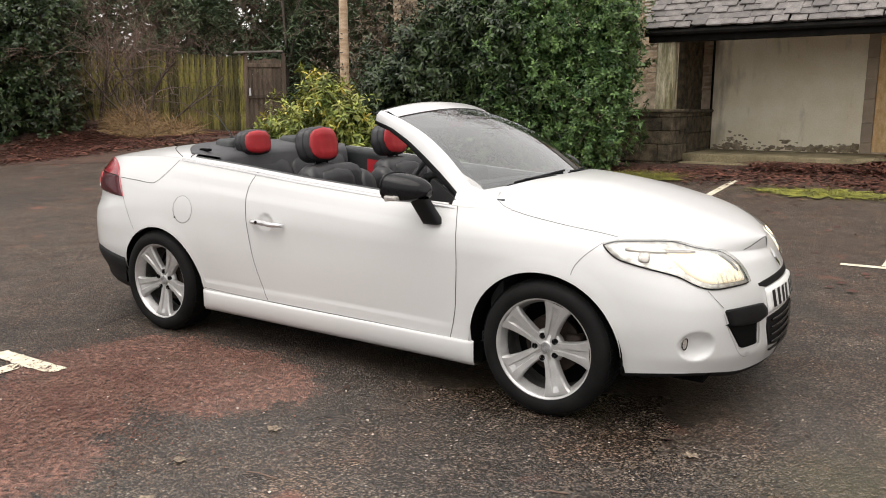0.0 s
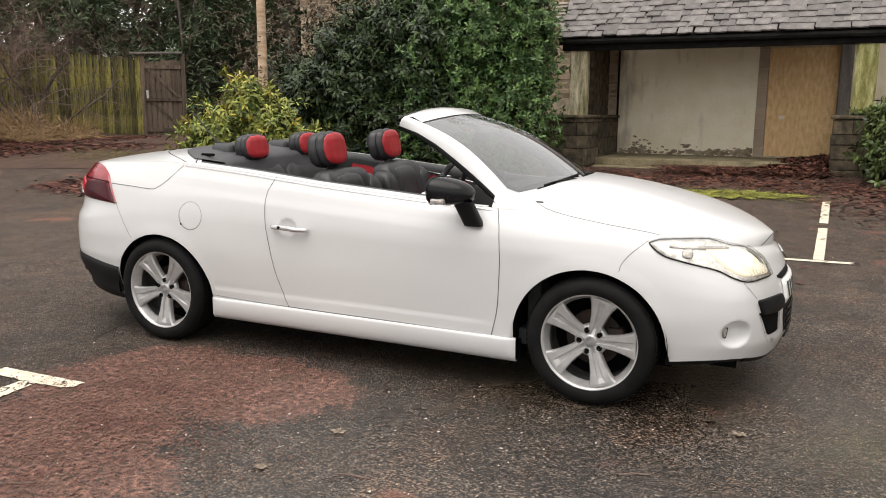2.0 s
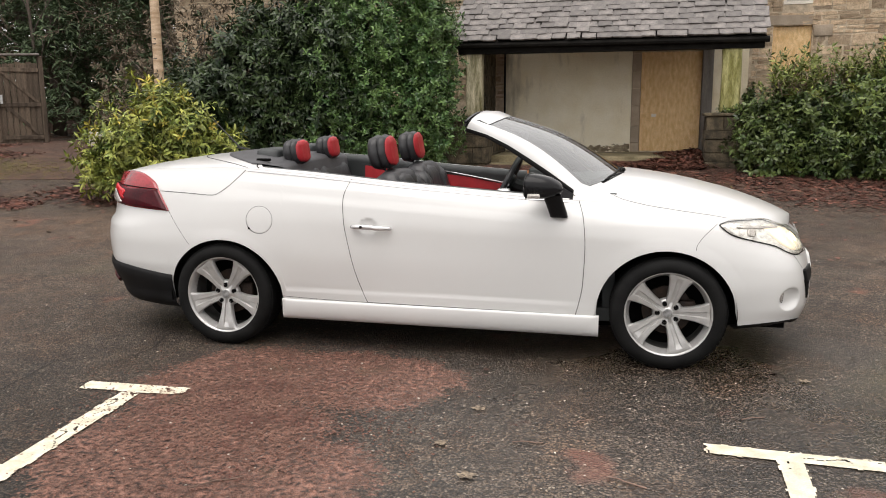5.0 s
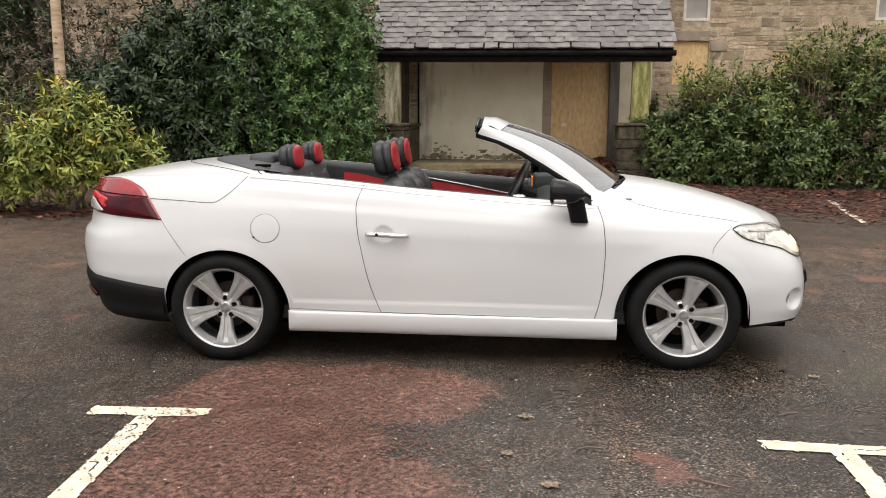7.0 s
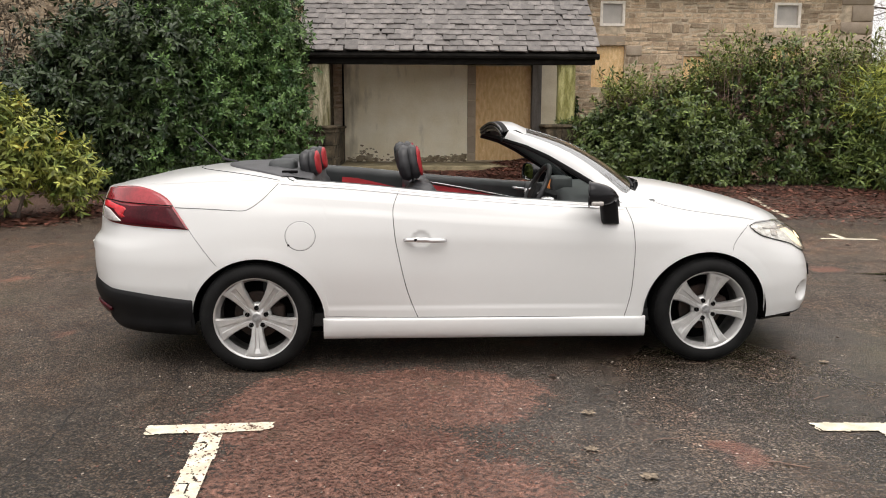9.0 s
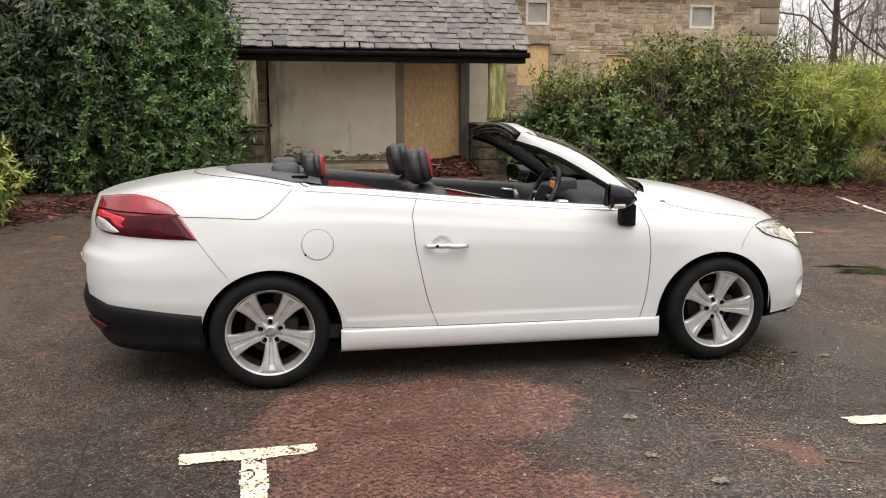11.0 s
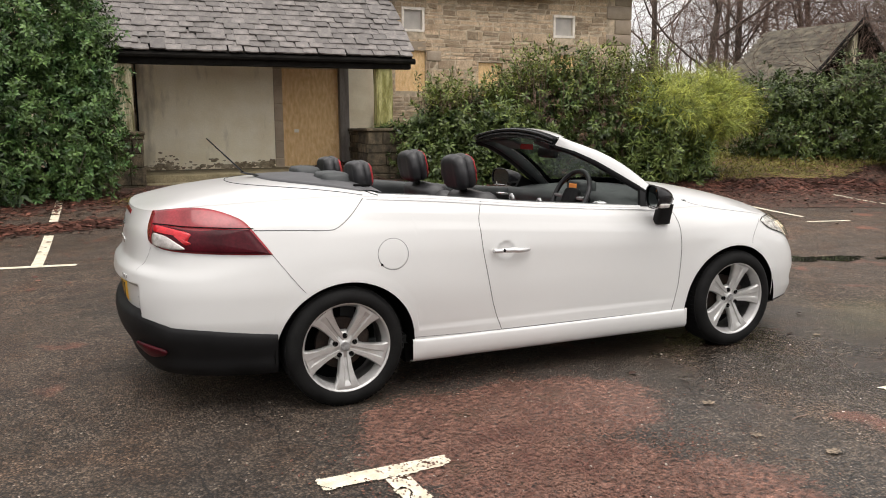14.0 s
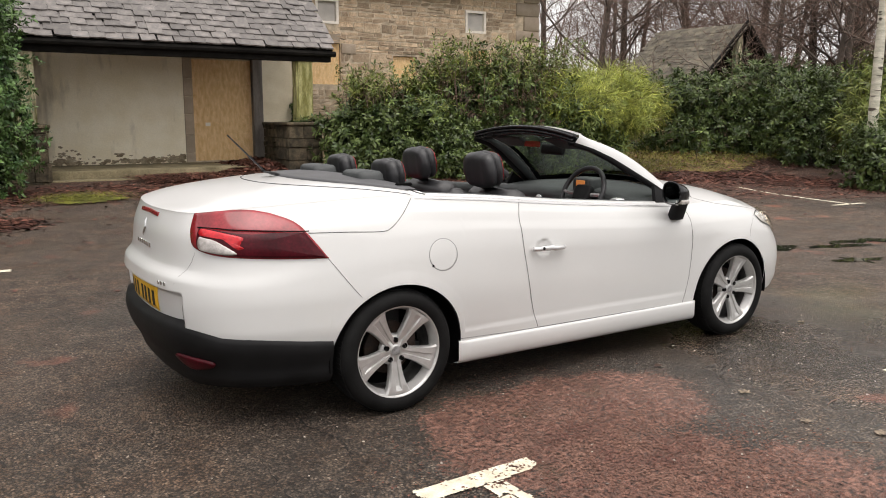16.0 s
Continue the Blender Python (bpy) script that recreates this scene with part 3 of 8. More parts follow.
def stripe(x0, y0, x1, y1, w, seed, lift=0.006, worn=0.0, cell=0.009):
    """A worn painted stripe: small flakes with ragged edges; worn: how far its ends have flaked away."""
    L = math.hypot(x1 - x0, y1 - y0)
    n, k = max(8, int(L / cell)), max(4, int(w / cell) + 3)
    d, q = Vector(((x1 - x0) / L, (y1 - y0) / L)), Vector((-(y1 - y0) / L, (x1 - x0) / L))
    b, index = Build(), {}
    half, rough = w / 2, 1.0 if cell < 0.01 else 0.15

    def corner(i, j):
        if (i, j) not in index:
            u, v = L * i / n, (j / (k - 1) - 0.5) * (w + 4 * cell)
            o = noise.noise_vector((u * 90 + seed, v * 90, 7.0)) * cell * 0.45
            p = Vector((x0, y0)) + d * (u + o.x) + q * (v + o.y)
            index[i, j] = len(b.v)
            b.v.append((p.x, p.y, ground_at(p.x, p.y) + lift))
        return index[i, j]

    for i in range(n):
        for j in range(k - 1):
            u, v = L * (i + 0.5) / n, ((j + 0.5) / (k - 1) - 0.5) * (w + 4 * cell)
            edge = half - abs(v) + rough * 0.008 * noise.noise((u * 14, v * 14, seed)) + rough * 0.004 * noise.noise((u * 40, v * 40, seed + 3.0))
            end = min(u, L - u) + 0.012 * noise.noise((v * 30, seed, u * 5))
            flake = noise.noise((u * 10, v * 20, seed + 9.0)) + 0.3 * noise.noise((u * 28, v * 40, seed + 5.0))
            tired = 1.0 - worn * max(0.0, 1 - (L - u) / 0.16) * 1.05
            split = abs(noise.noise((u * 7, v * 9, seed + 21.0))) + 0.25 * abs(noise.noise((u * 2.1, v * 2.1, seed + 2.0)))
            if edge > 0 and end > 0.004 and flake < tired and not (rough == 1.0 and split < 0.030):
                b.f.append((corner(i, j), corner(i, j + 1), corner(i + 1, j + 1), corner(i + 1, j))[::-1])
    return b


def tee(bar, stem, w, seed, gap=(), worn=0.6, cell=0.013):
    ob = new("parking_mark")
    tagged(ob, "worn cream T-shaped parking bay mark on tarmac", "road marking", "parking marks")
    part("bar", stripe(*bar, w, seed, 0.006, worn, cell).mesh("bar"), M_LINE, ob)
    cuts = [0.0] + [e for g in gap for e in g] + [1.0]
    for k in range(0, len(cuts), 2):
        if cuts[k + 1] - cuts[k] > 0.02:
            q = [stem[j] + (stem[j + 2] - stem[j]) * c for c in (cuts[k], cuts[k + 1]) for j in (0, 1)]
            part("stem", stripe(*q, w, seed + 1 + k, 0.0065, worn * 0.5, cell).mesh("stem"), M_LINE, ob)
    return ob


tee((-0.39, -1.66, 0.20, -1.655), (-0.075, -1.715, 0.03, -5.6), 0.105, 50, (), 1.1, 0.007)
tee((2.70, -1.85, 3.40, -1.90), (3.03, -1.90, 2.80, -5.8), 0.100, 53, (), 0.5, 0.007)
tee((3.34, 3.64, 4.00, 3.66), (3.70, 3.72, 3.86, 7.6), 0.11, 56, [(0.52, 0.60)])
tee((0.78, 3.93, 1.46, 3.92), (1.12, 3.98, 1.36, 8.6), 0.11, 57, [(0.30, 0.52)])
tee((-2.05, 4.33, -1.28, 4.22), (-1.65, 4.30, -1.50, 8.9), 0.12, 59, [(0.42, 0.62)])
tee((5.96, 3.78, 6.60, 3.66), (6.24, 3.78, 6.80, 7.40), 0.10, 68, [(0.10, 0.50)])
tee((8.20, 3.44, 8.86, 3.28), (8.50, 3.45, 9.36, 6.75), 0.10, 62, [(0.0, 0.13)])
tee((10.58, 3.22, 11.42, 3.14), (11.03, 3.2, 11.62, 5.8), 0.10, 65)


def litter(n, where, size, mat, name, label, seed, lift=0.006, curl=0.5, cat="leaves"):
    """Loose small leaves lying on the ground."""
    r = np.random.default_rng(seed)
    p = where(r, n)
    n = len(p)
    z = height(p[:, 0], p[:, 1]) + lift + r.random(n) * lift * 2
    c = np.column_stack([p, z])
    a, L = r.random(n) * 2 * np.pi, size * (0.5 + r.random(n))
    d = np.column_stack([np.cos(a), np.sin(a), r.normal(0, 0.25 * curl, n)])
    s = np.column_stack([-np.sin(a), np.cos(a), r.normal(0, 0.25 * curl, n)])
    up = np.array([0, 0, 1.0]) * (L * 0.25 * curl * r.random(n))[:, None]
    W = (L * (0.25 + 0.3 * r.random(n)))[:, None]
    L = L[:, None]
    bend = (r.normal(0, 0.12, n) * L[:, 0])[:, None] * s
    v = np.stack([c - d * L / 2, c - d * L * 0.18 + s * W * 0.9 + up, c + d * L * 0.2 + s * W * 0.7 + up + bend, c + d * L / 2 + up * 0.3 + bend * 2,
                  c + d * L * 0.2 - s * W * 0.7 + up * 0.6 + bend, c - d * L * 0.18 - s * W * 0.9 + up * 0.4], 1).reshape(-1, 3)
    i = np.arange(n)[:, None] * 6
    return tagged(part(name, tri_mesh(name, v, np.concatenate([i + [0, 1, 5], i + [5, 1, 2], i + [5, 2, 4], i + [4, 2, 3]])), mat), label, cat, kind="stuff")


def strip_points(line, width):
    line = np.asarray(line, float)

    def f(r, n):
        k = r.random(n) * (len(line) - 1)
        i = k.astype(int)
        p = line[i] + (line[i + 1] - line[i]) * (k - i)[:, None]
        return p + np.column_stack([r.normal(0, width * 0.35, n), r.normal(0, width * 0.5, n)])
    return f


litter(17000, strip_points([(-2.8, 8.3), (0, 9.0), (2.5, 9.1), (5, 8.5), (8, 7.7), (11, 7.0), (13.5, 5.8), (15, 3.6)], 1.0), 0.058, M_FALLEN, "fallen_leaves", "drift of brown fallen beech leaves along the border", 71)
litter(9000, strip_points([(1.4, 10.15), (2.4, 10.2), (3.9, 10.25)], 0.6), 0.048, M_FALLEN, "fallen_leaves", "heap of brown leaves blown against the porch step", 72, 0.03)
litter(2200, strip_points([(-2.4, 6.6), (-1.6, 6.7), (-0.8, 6.9)], 0.35), 0.058, M_FALLEN, "fallen_leaves", "brown leaves drifted across a bay line", 73)
litter(7000, strip_points([(-6.6, 6.3), (-5.2, 5.75), (-4.3, 5.7), (-3.6, 6.3), (-3.0, 7.3), (-2.6, 7.8)], 0.6), 0.060, M_FALLEN, "fallen_leaves", "red-brown leaves under the laurel", 74)
litter(3200, strip_points([(-8.2, 5.3), (-7.3, 5.1), (-6.2, 5.0)], 0.5), 0.058, M_FALLEN, "fallen_leaves", "small drift of leaves at the tarmac edge", 75)
litter(900, lambda r, n: np.column_stack([r.uniform(-9, 12, n), r.uniform(2.5, 8, n)]), 0.055, M_FALLEN, "fallen_leaves", "scattered dead leaves on tarmac", 76)
litter(12000, lambda r, n: np.column_stack([0.62 + r.normal(0, 0.36, n), -1.75 + r.normal(0, 0.48, n)]), 0.011, M_REDGRIT, "red_grit", "loose reddish chips and needles", 77, 0.003, 0.6, "gravel")
M_DARKLEAF = material("dark_dead_leaf", (0.060, 0.032, 0.022), 0.6, var=0.3, bump=0.0, per="island", spread=0.4)
M_PALEGRIT = material("pale_grit", (0.30, 0.26, 0.22), 0.8, var=0.2, bump=0.0, per="island", spread=0.4)
litter(4500, lambda r, n: np.column_stack([r.uniform(-4.5, 7, n), r.uniform(-4.2, 4, n)]), 0.010, M_PALEGRIT, "pale_grit", "scattered pale stone chips in the tarmac", 78, 0.002, 0.8, "gravel")
litter(16, lambda r, n: np.column_stack([r.uniform(1.5, 5, n), r.uniform(-3.2, 0.5, n)]), 0.036, M_DARKLEAF, "fallen_leaves", "single dark dead leaves on the tarmac", 79, 0.004, 1.2)
litter(2200, strip_points([(8.6, 6.6), (10.2, 5.6), (11.6, 4.8), (13.0, 4.0), (14.2, 2.6)], 1.1), 0.050, M_FALLEN, "fallen_leaves", "loose brown leaves spread over the end bays", 83)
litter(10000, strip_points([(9.2, 7.7), (10.8, 7.5), (12.3, 7.1), (13.5, 6.0), (14.2, 4.2), (14.6, 3.0)], 1.2), 0.058, M_FALLEN, "fallen_leaves", "thick brown leaf litter in front of the low hedge", 85)
litter(3600, strip_points([(4.2, 7.4), (5.6, 6.9), (7.0, 6.3), (8.4, 5.9)], 1.0), 0.050, M_FALLEN, "fallen_leaves", "loose brown leaves blown out over the bays", 88)
litter(5000, strip_points([(-13.4, 5.5), (-12.7, 6.4), (-12.0, 7.3), (-11.0, 8.3), (-9.6, 8.9)], 0.8), 0.065, M_FALLEN, "fallen_leaves", "brown leaves along the tarmac edge below the bank", 87)
litter(5000, lambda r, n: np.column_stack([r.uniform(10.8, 15.5, n), r.uniform(6.6, 10.5, n)]), 0.055, M_FALLEN, "fallen_leaves", "brown leaves strewn over the turf", 86, 0.03)


litter(3600, lambda r, n: np.column_stack([2.75 + r.normal(0, 0.5, n), 7.75 + r.normal(0, 0.2, n)]), 0.016, M_MOSS, "moss_tufts", "ragged green moss tufts on tarmac", 80, 0.012, 1.2, "moss")
litter(6000, lambda r, n: np.column_stack([0.0 + r.normal(0, 0.30, n), 8.3 + r.normal(0, 0.16, n)]), 0.014, M_MOSS, "moss_tufts", "yellow-green moss before the porch pier", 82, 0.03, 1.2, "moss")
litter(6000, lambda r, n: np.column_stack([-8.9 + r.normal(0, 0.9, n), 7.6 + r.normal(0, 0.45, n)]), 0.014, M_MOSS, "moss_tufts", "ragged green moss tufts at the path to the gate", 81, 0.012, 1.2, "moss")
litter(15000, strip_points([(-14.6, 6.4), (-13.7, 7.2), (-13.2, 8.4), (-12.6, 9.4), (-12.0, 10.4)], 1.5), 0.065, M_FALLEN, "fallen_leaves", "red-brown leaves at the foot of the fence", 82)


def crack(pts, w, seed):
    """A thin tar-dark crack in the surface."""
    r = np.random.default_rng(seed)
    p = smooth_path(pts, 60) + r.normal(0, 0.006, (61, 2))
    d = np.gradient(p, axis=0)
    d /= np.linalg.norm(d, axis=1)[:, None]
    q = np.column_stack([-d[:, 1], d[:, 0]]) * (w * (0.3 + 0.9 * r.random(61)) * np.sin(np.linspace(0.15, 3.0, 61)))[:, None]
    g = np.stack([np.column_stack([p - q, np.full(61, 0.0022)]), np.column_stack([p + q, np.full(61, 0.0022)])], 1)
    return tagged(part("crack", Build().grid(g).mesh("crack"), M_TAR), "thin dark crack in the tarmac", "crack", "cracks")


M_TAR = material("dark_tar", (0.012, 0.010, 0.009), 0.7, var=0.3, bump=0.0)
crack([(-0.42, -0.45), (-0.46, -0.75), (-0.41, -1.0), (-0.47, -1.30)], 0.006, 95)
crack([(-0.78, -1.0), (-0.81, -1.4), (-0.78, -1.75), (-0.84, -2.3), (-0.80, -2.9)], 0.005, 96)


def twig(x, y, a, L):
    b = Build()
    p = [(x + math.cos(a) * L * t + 0.01 * math.sin(9 * t), y + math.sin(a) * L * t, 0.006 + 0.004 * math.sin(5 * t)) for t in np.linspace(0, 1, 5)]
    return tagged(part("twig", b.tube(p, 0.003, 5).mesh("twig"), M_TWIG), "thin dark broken twig on tarmac", "twig", "twigs")


for x, y, a, L in [(1.9, -1.95, 0.2, 0.13), (2.3, -2.2, -0.4, 0.16), (2.15, -1.7, 0.9, 0.1), (0.75, -2.6, 0.7, 0.2), (2.9, -1.5, 0.5, 0.12), (1.6, -2.35, 2.2, 0.09)]:
    twig(x, y, a, L)
def maple_leaf(x, y, a, s):
    b, r = Build(), np.random.default_rng(int(1000 * abs(x * y)))
    pts, n = [], 50
    wob = np.convolve(np.tile(r.normal(0, 0.16, n), 3), [0.2, 0.6, 0.2], "same")[n:2 * n]
    for k in range(n):
        t = 2 * math.pi * k / n
        q = s * (0.62 + 0.38 * math.cos(2.5 * t) ** 2 * (0.7 + 0.3 * math.cos(t)) + 0.35 * wob[k])
        pts.append((x + q * math.cos(t + a), y + q * 0.8 * math.sin(t + a), 0.007 + 0.004 * math.sin(3 * t + a) ** 2))
    b.add(pts + [(x, y, 0.006)], [(n, i, (i + 1) % n) for i in range(n)])
    b.tube([(x, y, 0.008), (x - s * 1.1 * math.cos(a), y - s * 1.1 * math.sin(a), 0.006)], 0.0012, 4)
    return tagged(part("maple_leaf", b.mesh("maple_leaf"), M_PALELEAF), "flattened pale brown maple leaf on wet tarmac", "leaf", "maple leaves")


M_PALELEAF = material("pale_dead_leaf", (0.165, 0.128, 0.090), 0.6, scale=40, var=0.3, bump=0.1)
for x, y, a, s in [(1.76, -2.3, 0.4, 0.048), (1.70, -1.60, 2.0, 0.042), (1.60, -2.02, 4.0, 0.038), (2.6, -2.9, 1.0, 0.045), (3.3, -0.9, 1.0, 0.035)]:
    maple_leaf(x, y, a, s)

# ---- the old stone house with its porch (u along the wall, -y towards the car park) ----
house = new("stone_house")
house.matrix_basis = pose(0, 12.56, 0, 0, 0, -2.577)
tagged(house, "old tan sandstone house with boarded windows and a slate-roofed porch", "house")


def hpart(name, data, mat, label="", parent=None):
    return part(name, data, mat, parent or house, label)


holes = [(5.38, 6.11, 2.10, 3.00), (9.35, 10.02, 2.10, 2.99), (5.54, 6.08, 3.41, 3.94), (9.39, 9.98, 3.40, 3.93), (7.42, 8.05, 2.0, 2.78), (-0.95, -0.17, 3.84, 4.6), (2.83, 4.06, 0.49, 2.54)]
us = sorted({-8.2, 11.58} | {h[i] for h in holes for i in (0, 1)})
zs = sorted({0.0, 4.75} | {h[i] for h in holes for i in (2, 3)})
b = Build()
for i in range(len(us) - 1):
    for j in range(len(zs) - 1):
        cu, cz = (us[i] + us[i + 1]) / 2, (zs[j] + zs[j + 1]) / 2
        if not any(h[0] < cu < h[1] and h[2] < cz < h[3] for h in holes):
            b.box(us[i], us[i + 1], 0.000, 0.45, zs[j], zs[j + 1])
wall = hpart("wall", b.mesh("wall"), M_MORTAR, "tan rubble sandstone wall")
b = Build().box(-8.2, -7.8, 0.45, 7.5, 0, 4.75).box(11.18, 11.58, 0.45, 7.5, 0, 4.75).box(-8.2, 11.58, 7.5, 7.9, 0, 4.75)
hpart("back_wall", b.mesh("walls"), M_MORTAR)
b = Build()
b.grid([[(-8.5, -0.35, 4.55), (12.0, -0.35, 4.55)], [(-8.5, 4.0, 5.95), (12.0, 4.0, 5.95)], [(-8.5, 8.3, 4.55), (12.0, 8.3, 4.55)]], flip=True)
b.grid([[(-8.5, -0.35, 4.45), (12.0, -0.35, 4.45)], [(-8.5, 4.0, 5.85), (12.0, 4.0, 5.85)], [(-8.5, 8.3, 4.45), (12.0, 8.3, 4.45)]])
hpart("roof", b.mesh("roof"), M_SLATEJ, "dark slate main roof")
hpart("gutter", Build().tube([(-8.5, -0.40, 4.50), (12.05, -0.40, 4.50)], 0.06, 8).mesh("gutter"), M_TARBOARD)
hpart("gable", Build().add([(11.58, 0, 4.75), (11.58, 8, 4.75), (11.58, 4.0, 5.85), (11.2, 0, 4.75), (11.2, 8, 4.75), (11.2, 4.0, 5.85)], [(0, 1, 2), (3, 5, 4)]).mesh("gable"), M_STONEJ)
fascia = hpart("fascia", rounded(5.2, 9.25, -0.30, -0.25, 4.22, 4.42, 0.004), M_FRAME, "white painted fascia board")


def boarded(u0, u1, z0, z1, mat, framed, label):
    w = hpart("window", Build().box(u0 + 0.004, u1 - 0.004, 0.06, 0.10, z0 + 0.004, z1 - 0.004).mesh("board"), mat, label)
    if framed:
        b = Build()
        t = 0.055
        b.box(u0, u0 + t, -0.012, 0.07, z0, z1).box(u1 - t, u1, -0.012, 0.07, z0, z1)
        b.box(u0 + t, u1 - t, -0.012, 0.07, z0, z0 + t).box(u0 + t, u1 - t, -0.012, 0.07, z1 - t, z1)
        part("frame", b.mesh("frame"), M_FRAME, w, "white painted frame")
    return w


boarded(5.38, 6.11, 2.10, 3.00, M_OSB, False, "window boarded over with yellow chipboard")
boarded(9.35, 10.02, 2.10, 2.99, M_OSB, False, "window boarded over with yellow chipboard")
boarded(7.42, 8.05, 2.0, 2.78, M_OSB, False, "window boarded over with yellow chipboard")
boarded(5.54, 6.08, 3.41, 3.94, M_LOUVRE, True, "small square window with grey blind panel")
boarded(9.39, 9.98, 3.40, 3.93, M_LOUVRE, True, "small square window with grey blind panel")
boarded(-0.95, -0.17, 3.84, 4.6, M_LOUVRE, True, "upper window with grey panel")
hpart("window_sill", rounded(-1.0, -0.1, -0.16, 0.08, 3.76, 3.835, 0.01), M_FRAME, "pale lead-covered sill")
for u0, u1, z in ((5.28, 6.50, 3.005), (9.25, 10.12, 2.995)):
    hpart("lintel", rounded(u0, u1 if u1 > 7 else 6.11, -0.015, 0.06, z, z + 0.2, 0.012), M_QUOIN, "dressed stone lintel")
hpart("dressed_stone", rounded(6.13, 6.48, -0.03, 0.06, 2.78, 3.0, 0.015), M_QUOIN, "pale dressed stone beside the window")
# louvre by the porch roof
b = Build()
for k in range(7):
    b.box(-1.55, -1.1, -0.05, 0.02, 3.15 + 0.07 * k, 3.18 + 0.07 * k)
hpart("louvre", b.mesh("louvre"), M_FRAME, "white louvred vent")

# corner dressed stones
r = np.random.default_rng(11)
z = 1.2
k = 0
while z < 4.7:
    h = r.uniform(0.26, 0.36)
    w = 0.72 if k % 2 else 0.48
    hpart("quoin", rounded(11.60 - w, 11.60, -0.035, 0.10, z + 0.006, z + h - 0.006, 0.015, 1), M_QUOIN, parent=wall)
    z += h
    k += 1

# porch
cream = hpart("plaster_wall", Build().box(-0.05, 2.65, -0.03, 0.028, 0.44, 2.9).mesh("plaster"), M_STREAKED, "cream plastered wall, peeling at its foot")
hpart("plaster_strip", Build().box(4.28, 4.95, -0.03, 0.028, 0.44, 2.9).mesh("plaster"), M_PLASTER, "narrow cream plastered wall with ivy stain")
r = np.random.default_rng(21)
for k in range(170):
    t = r.random()
    cu = r.choice([r.uniform(0.02, 2.6), r.normal(0.42, 0.16), r.normal(2.40, 0.14)], p=[0.5, 0.3, 0.2])
    cu = min(max(cu, 0.03), 2.61)
    cz = 0.48 + abs(r.normal(0, 0.07 + 0.09 * math.exp(-((cu - 0.42) / 0.25) ** 2)))
    s = min(0.085, math.exp(r.normal(-3.75, 0.62)))
    n = 22
    wob = np.convolve(np.tile(r.normal(0, 0.42, n), 3), [0.25, 0.5, 0.25], "same")[n:2 * n]
    y = -0.034 - 0.00006 * k
    ring = [(min(max(cu + s * 1.5 * math.cos(a) * (1 + wob[i]), -0.04), 2.64), y, max(0.455, cz + s * 0.75 * math.sin(a) * (1 + wob[i]))) for i, a in enumerate(np.linspace(0, 2 * math.pi, n, endpoint=False))]
    part("peeled_patch", mesh("peel", ring + [(cu, y, cz)], [(n, (i + 1) % n, i) for i in range(n)]), M_PEEL, cream, "bare mossy render")
jamb = hpart("door_jamb", rounded(2.652, 2.828, -0.035, 0.12, 0.46, 2.9, 0.004), M_MORTAR, "stone door jamb")
z = 0.46
for h in (0.2, 0.36, 0.42, 0.36, 0.36, 0.36, 0.3):
    part("jamb_stone", rounded(2.648, 2.832, -0.05, 0.05, z + 0.005, z + h - 0.005, 0.008, 1), M_QUOIN, jamb)
    z += h
door = hpart("door", Build().box(2.836, 4.05, 0.0, 0.03, 0.49, 2.56).mesh("door"), M_OSB, "doorway boarded over with yellow chipboard")
part("torn_label", rounded(3.07, 3.17, -0.006, 0.0, 1.2, 1.27, 0.001, 1), M_FRAME, door, "torn white label")
hpart("door_post", rounded(4.062, 4.27, -0.12, 0.1, 0.46, 2.7, 0.012), M_GREYWOOD, "grey weathered timber door post")
hpart("floor_slab", rounded(-0.05, 4.1, -1.75, -0.035, 0.10, 0.465, 0.02), M_SLAB, "worn mossy stone porch step")
hpart("lower_step", rounded(-0.02, 3.75, -2.05, -1.76, 0.05, 0.33, 0.02), M_SLAB, "worn mossy stone step")


def pier(u0, u1, d0, d1, z0, z1, name, label, seed):
    """A low wall of squared stones with a slab on top."""
    core = hpart(name, Build().box(u0 + 0.03, u1 - 0.03, -d1 + 0.03, -d0 - 0.03, z0, z1 - 0.06).mesh("core"), M_PIER, label)
    r = np.random.default_rng(seed)
    z = z0
    while z < z1 - 0.1:
        h = min(r.choice([0.10, 0.17, 0.24, 0.31]), z1 - 0.06 - z)
        for face in ("front", "side_a", "side_b"):
            a, c = (u0, u1) if face == "front" else (d0, d1)
            x = a
            while x < c - 0.02:
                w = min(r.uniform(0.25, 0.75), c - x)
                o = r.uniform(0, 0.035)
                if face == "front":
                    bm = rounded(x + 0.006, x + w - 0.006, -d1 - o, -d1 + 0.08, z + 0.005, z + h - 0.005, 0.007, 1)
                elif face == "side_a":
                    bm = rounded(u0 - o, u0 + 0.08, -x - w + 0.006, -x - 0.006, z + 0.005, z + h - 0.005, 0.007, 1)
                else:
                    bm = rounded(u1 - 0.08, u1 + o, -x - w + 0.006, -x - 0.006, z + 0.005, z + h - 0.005, 0.007, 1)
                hpart("stone", bm, M_PIER, parent=core)
                x += w
        z += h
    part("coping", rounded(u0 - 0.05, u1 + 0.05, -d1 - 0.05, -d0 + 0.0, z1 - 0.06, z1, 0.015), M_PIER, core, "flat mossy coping slab")
    return core


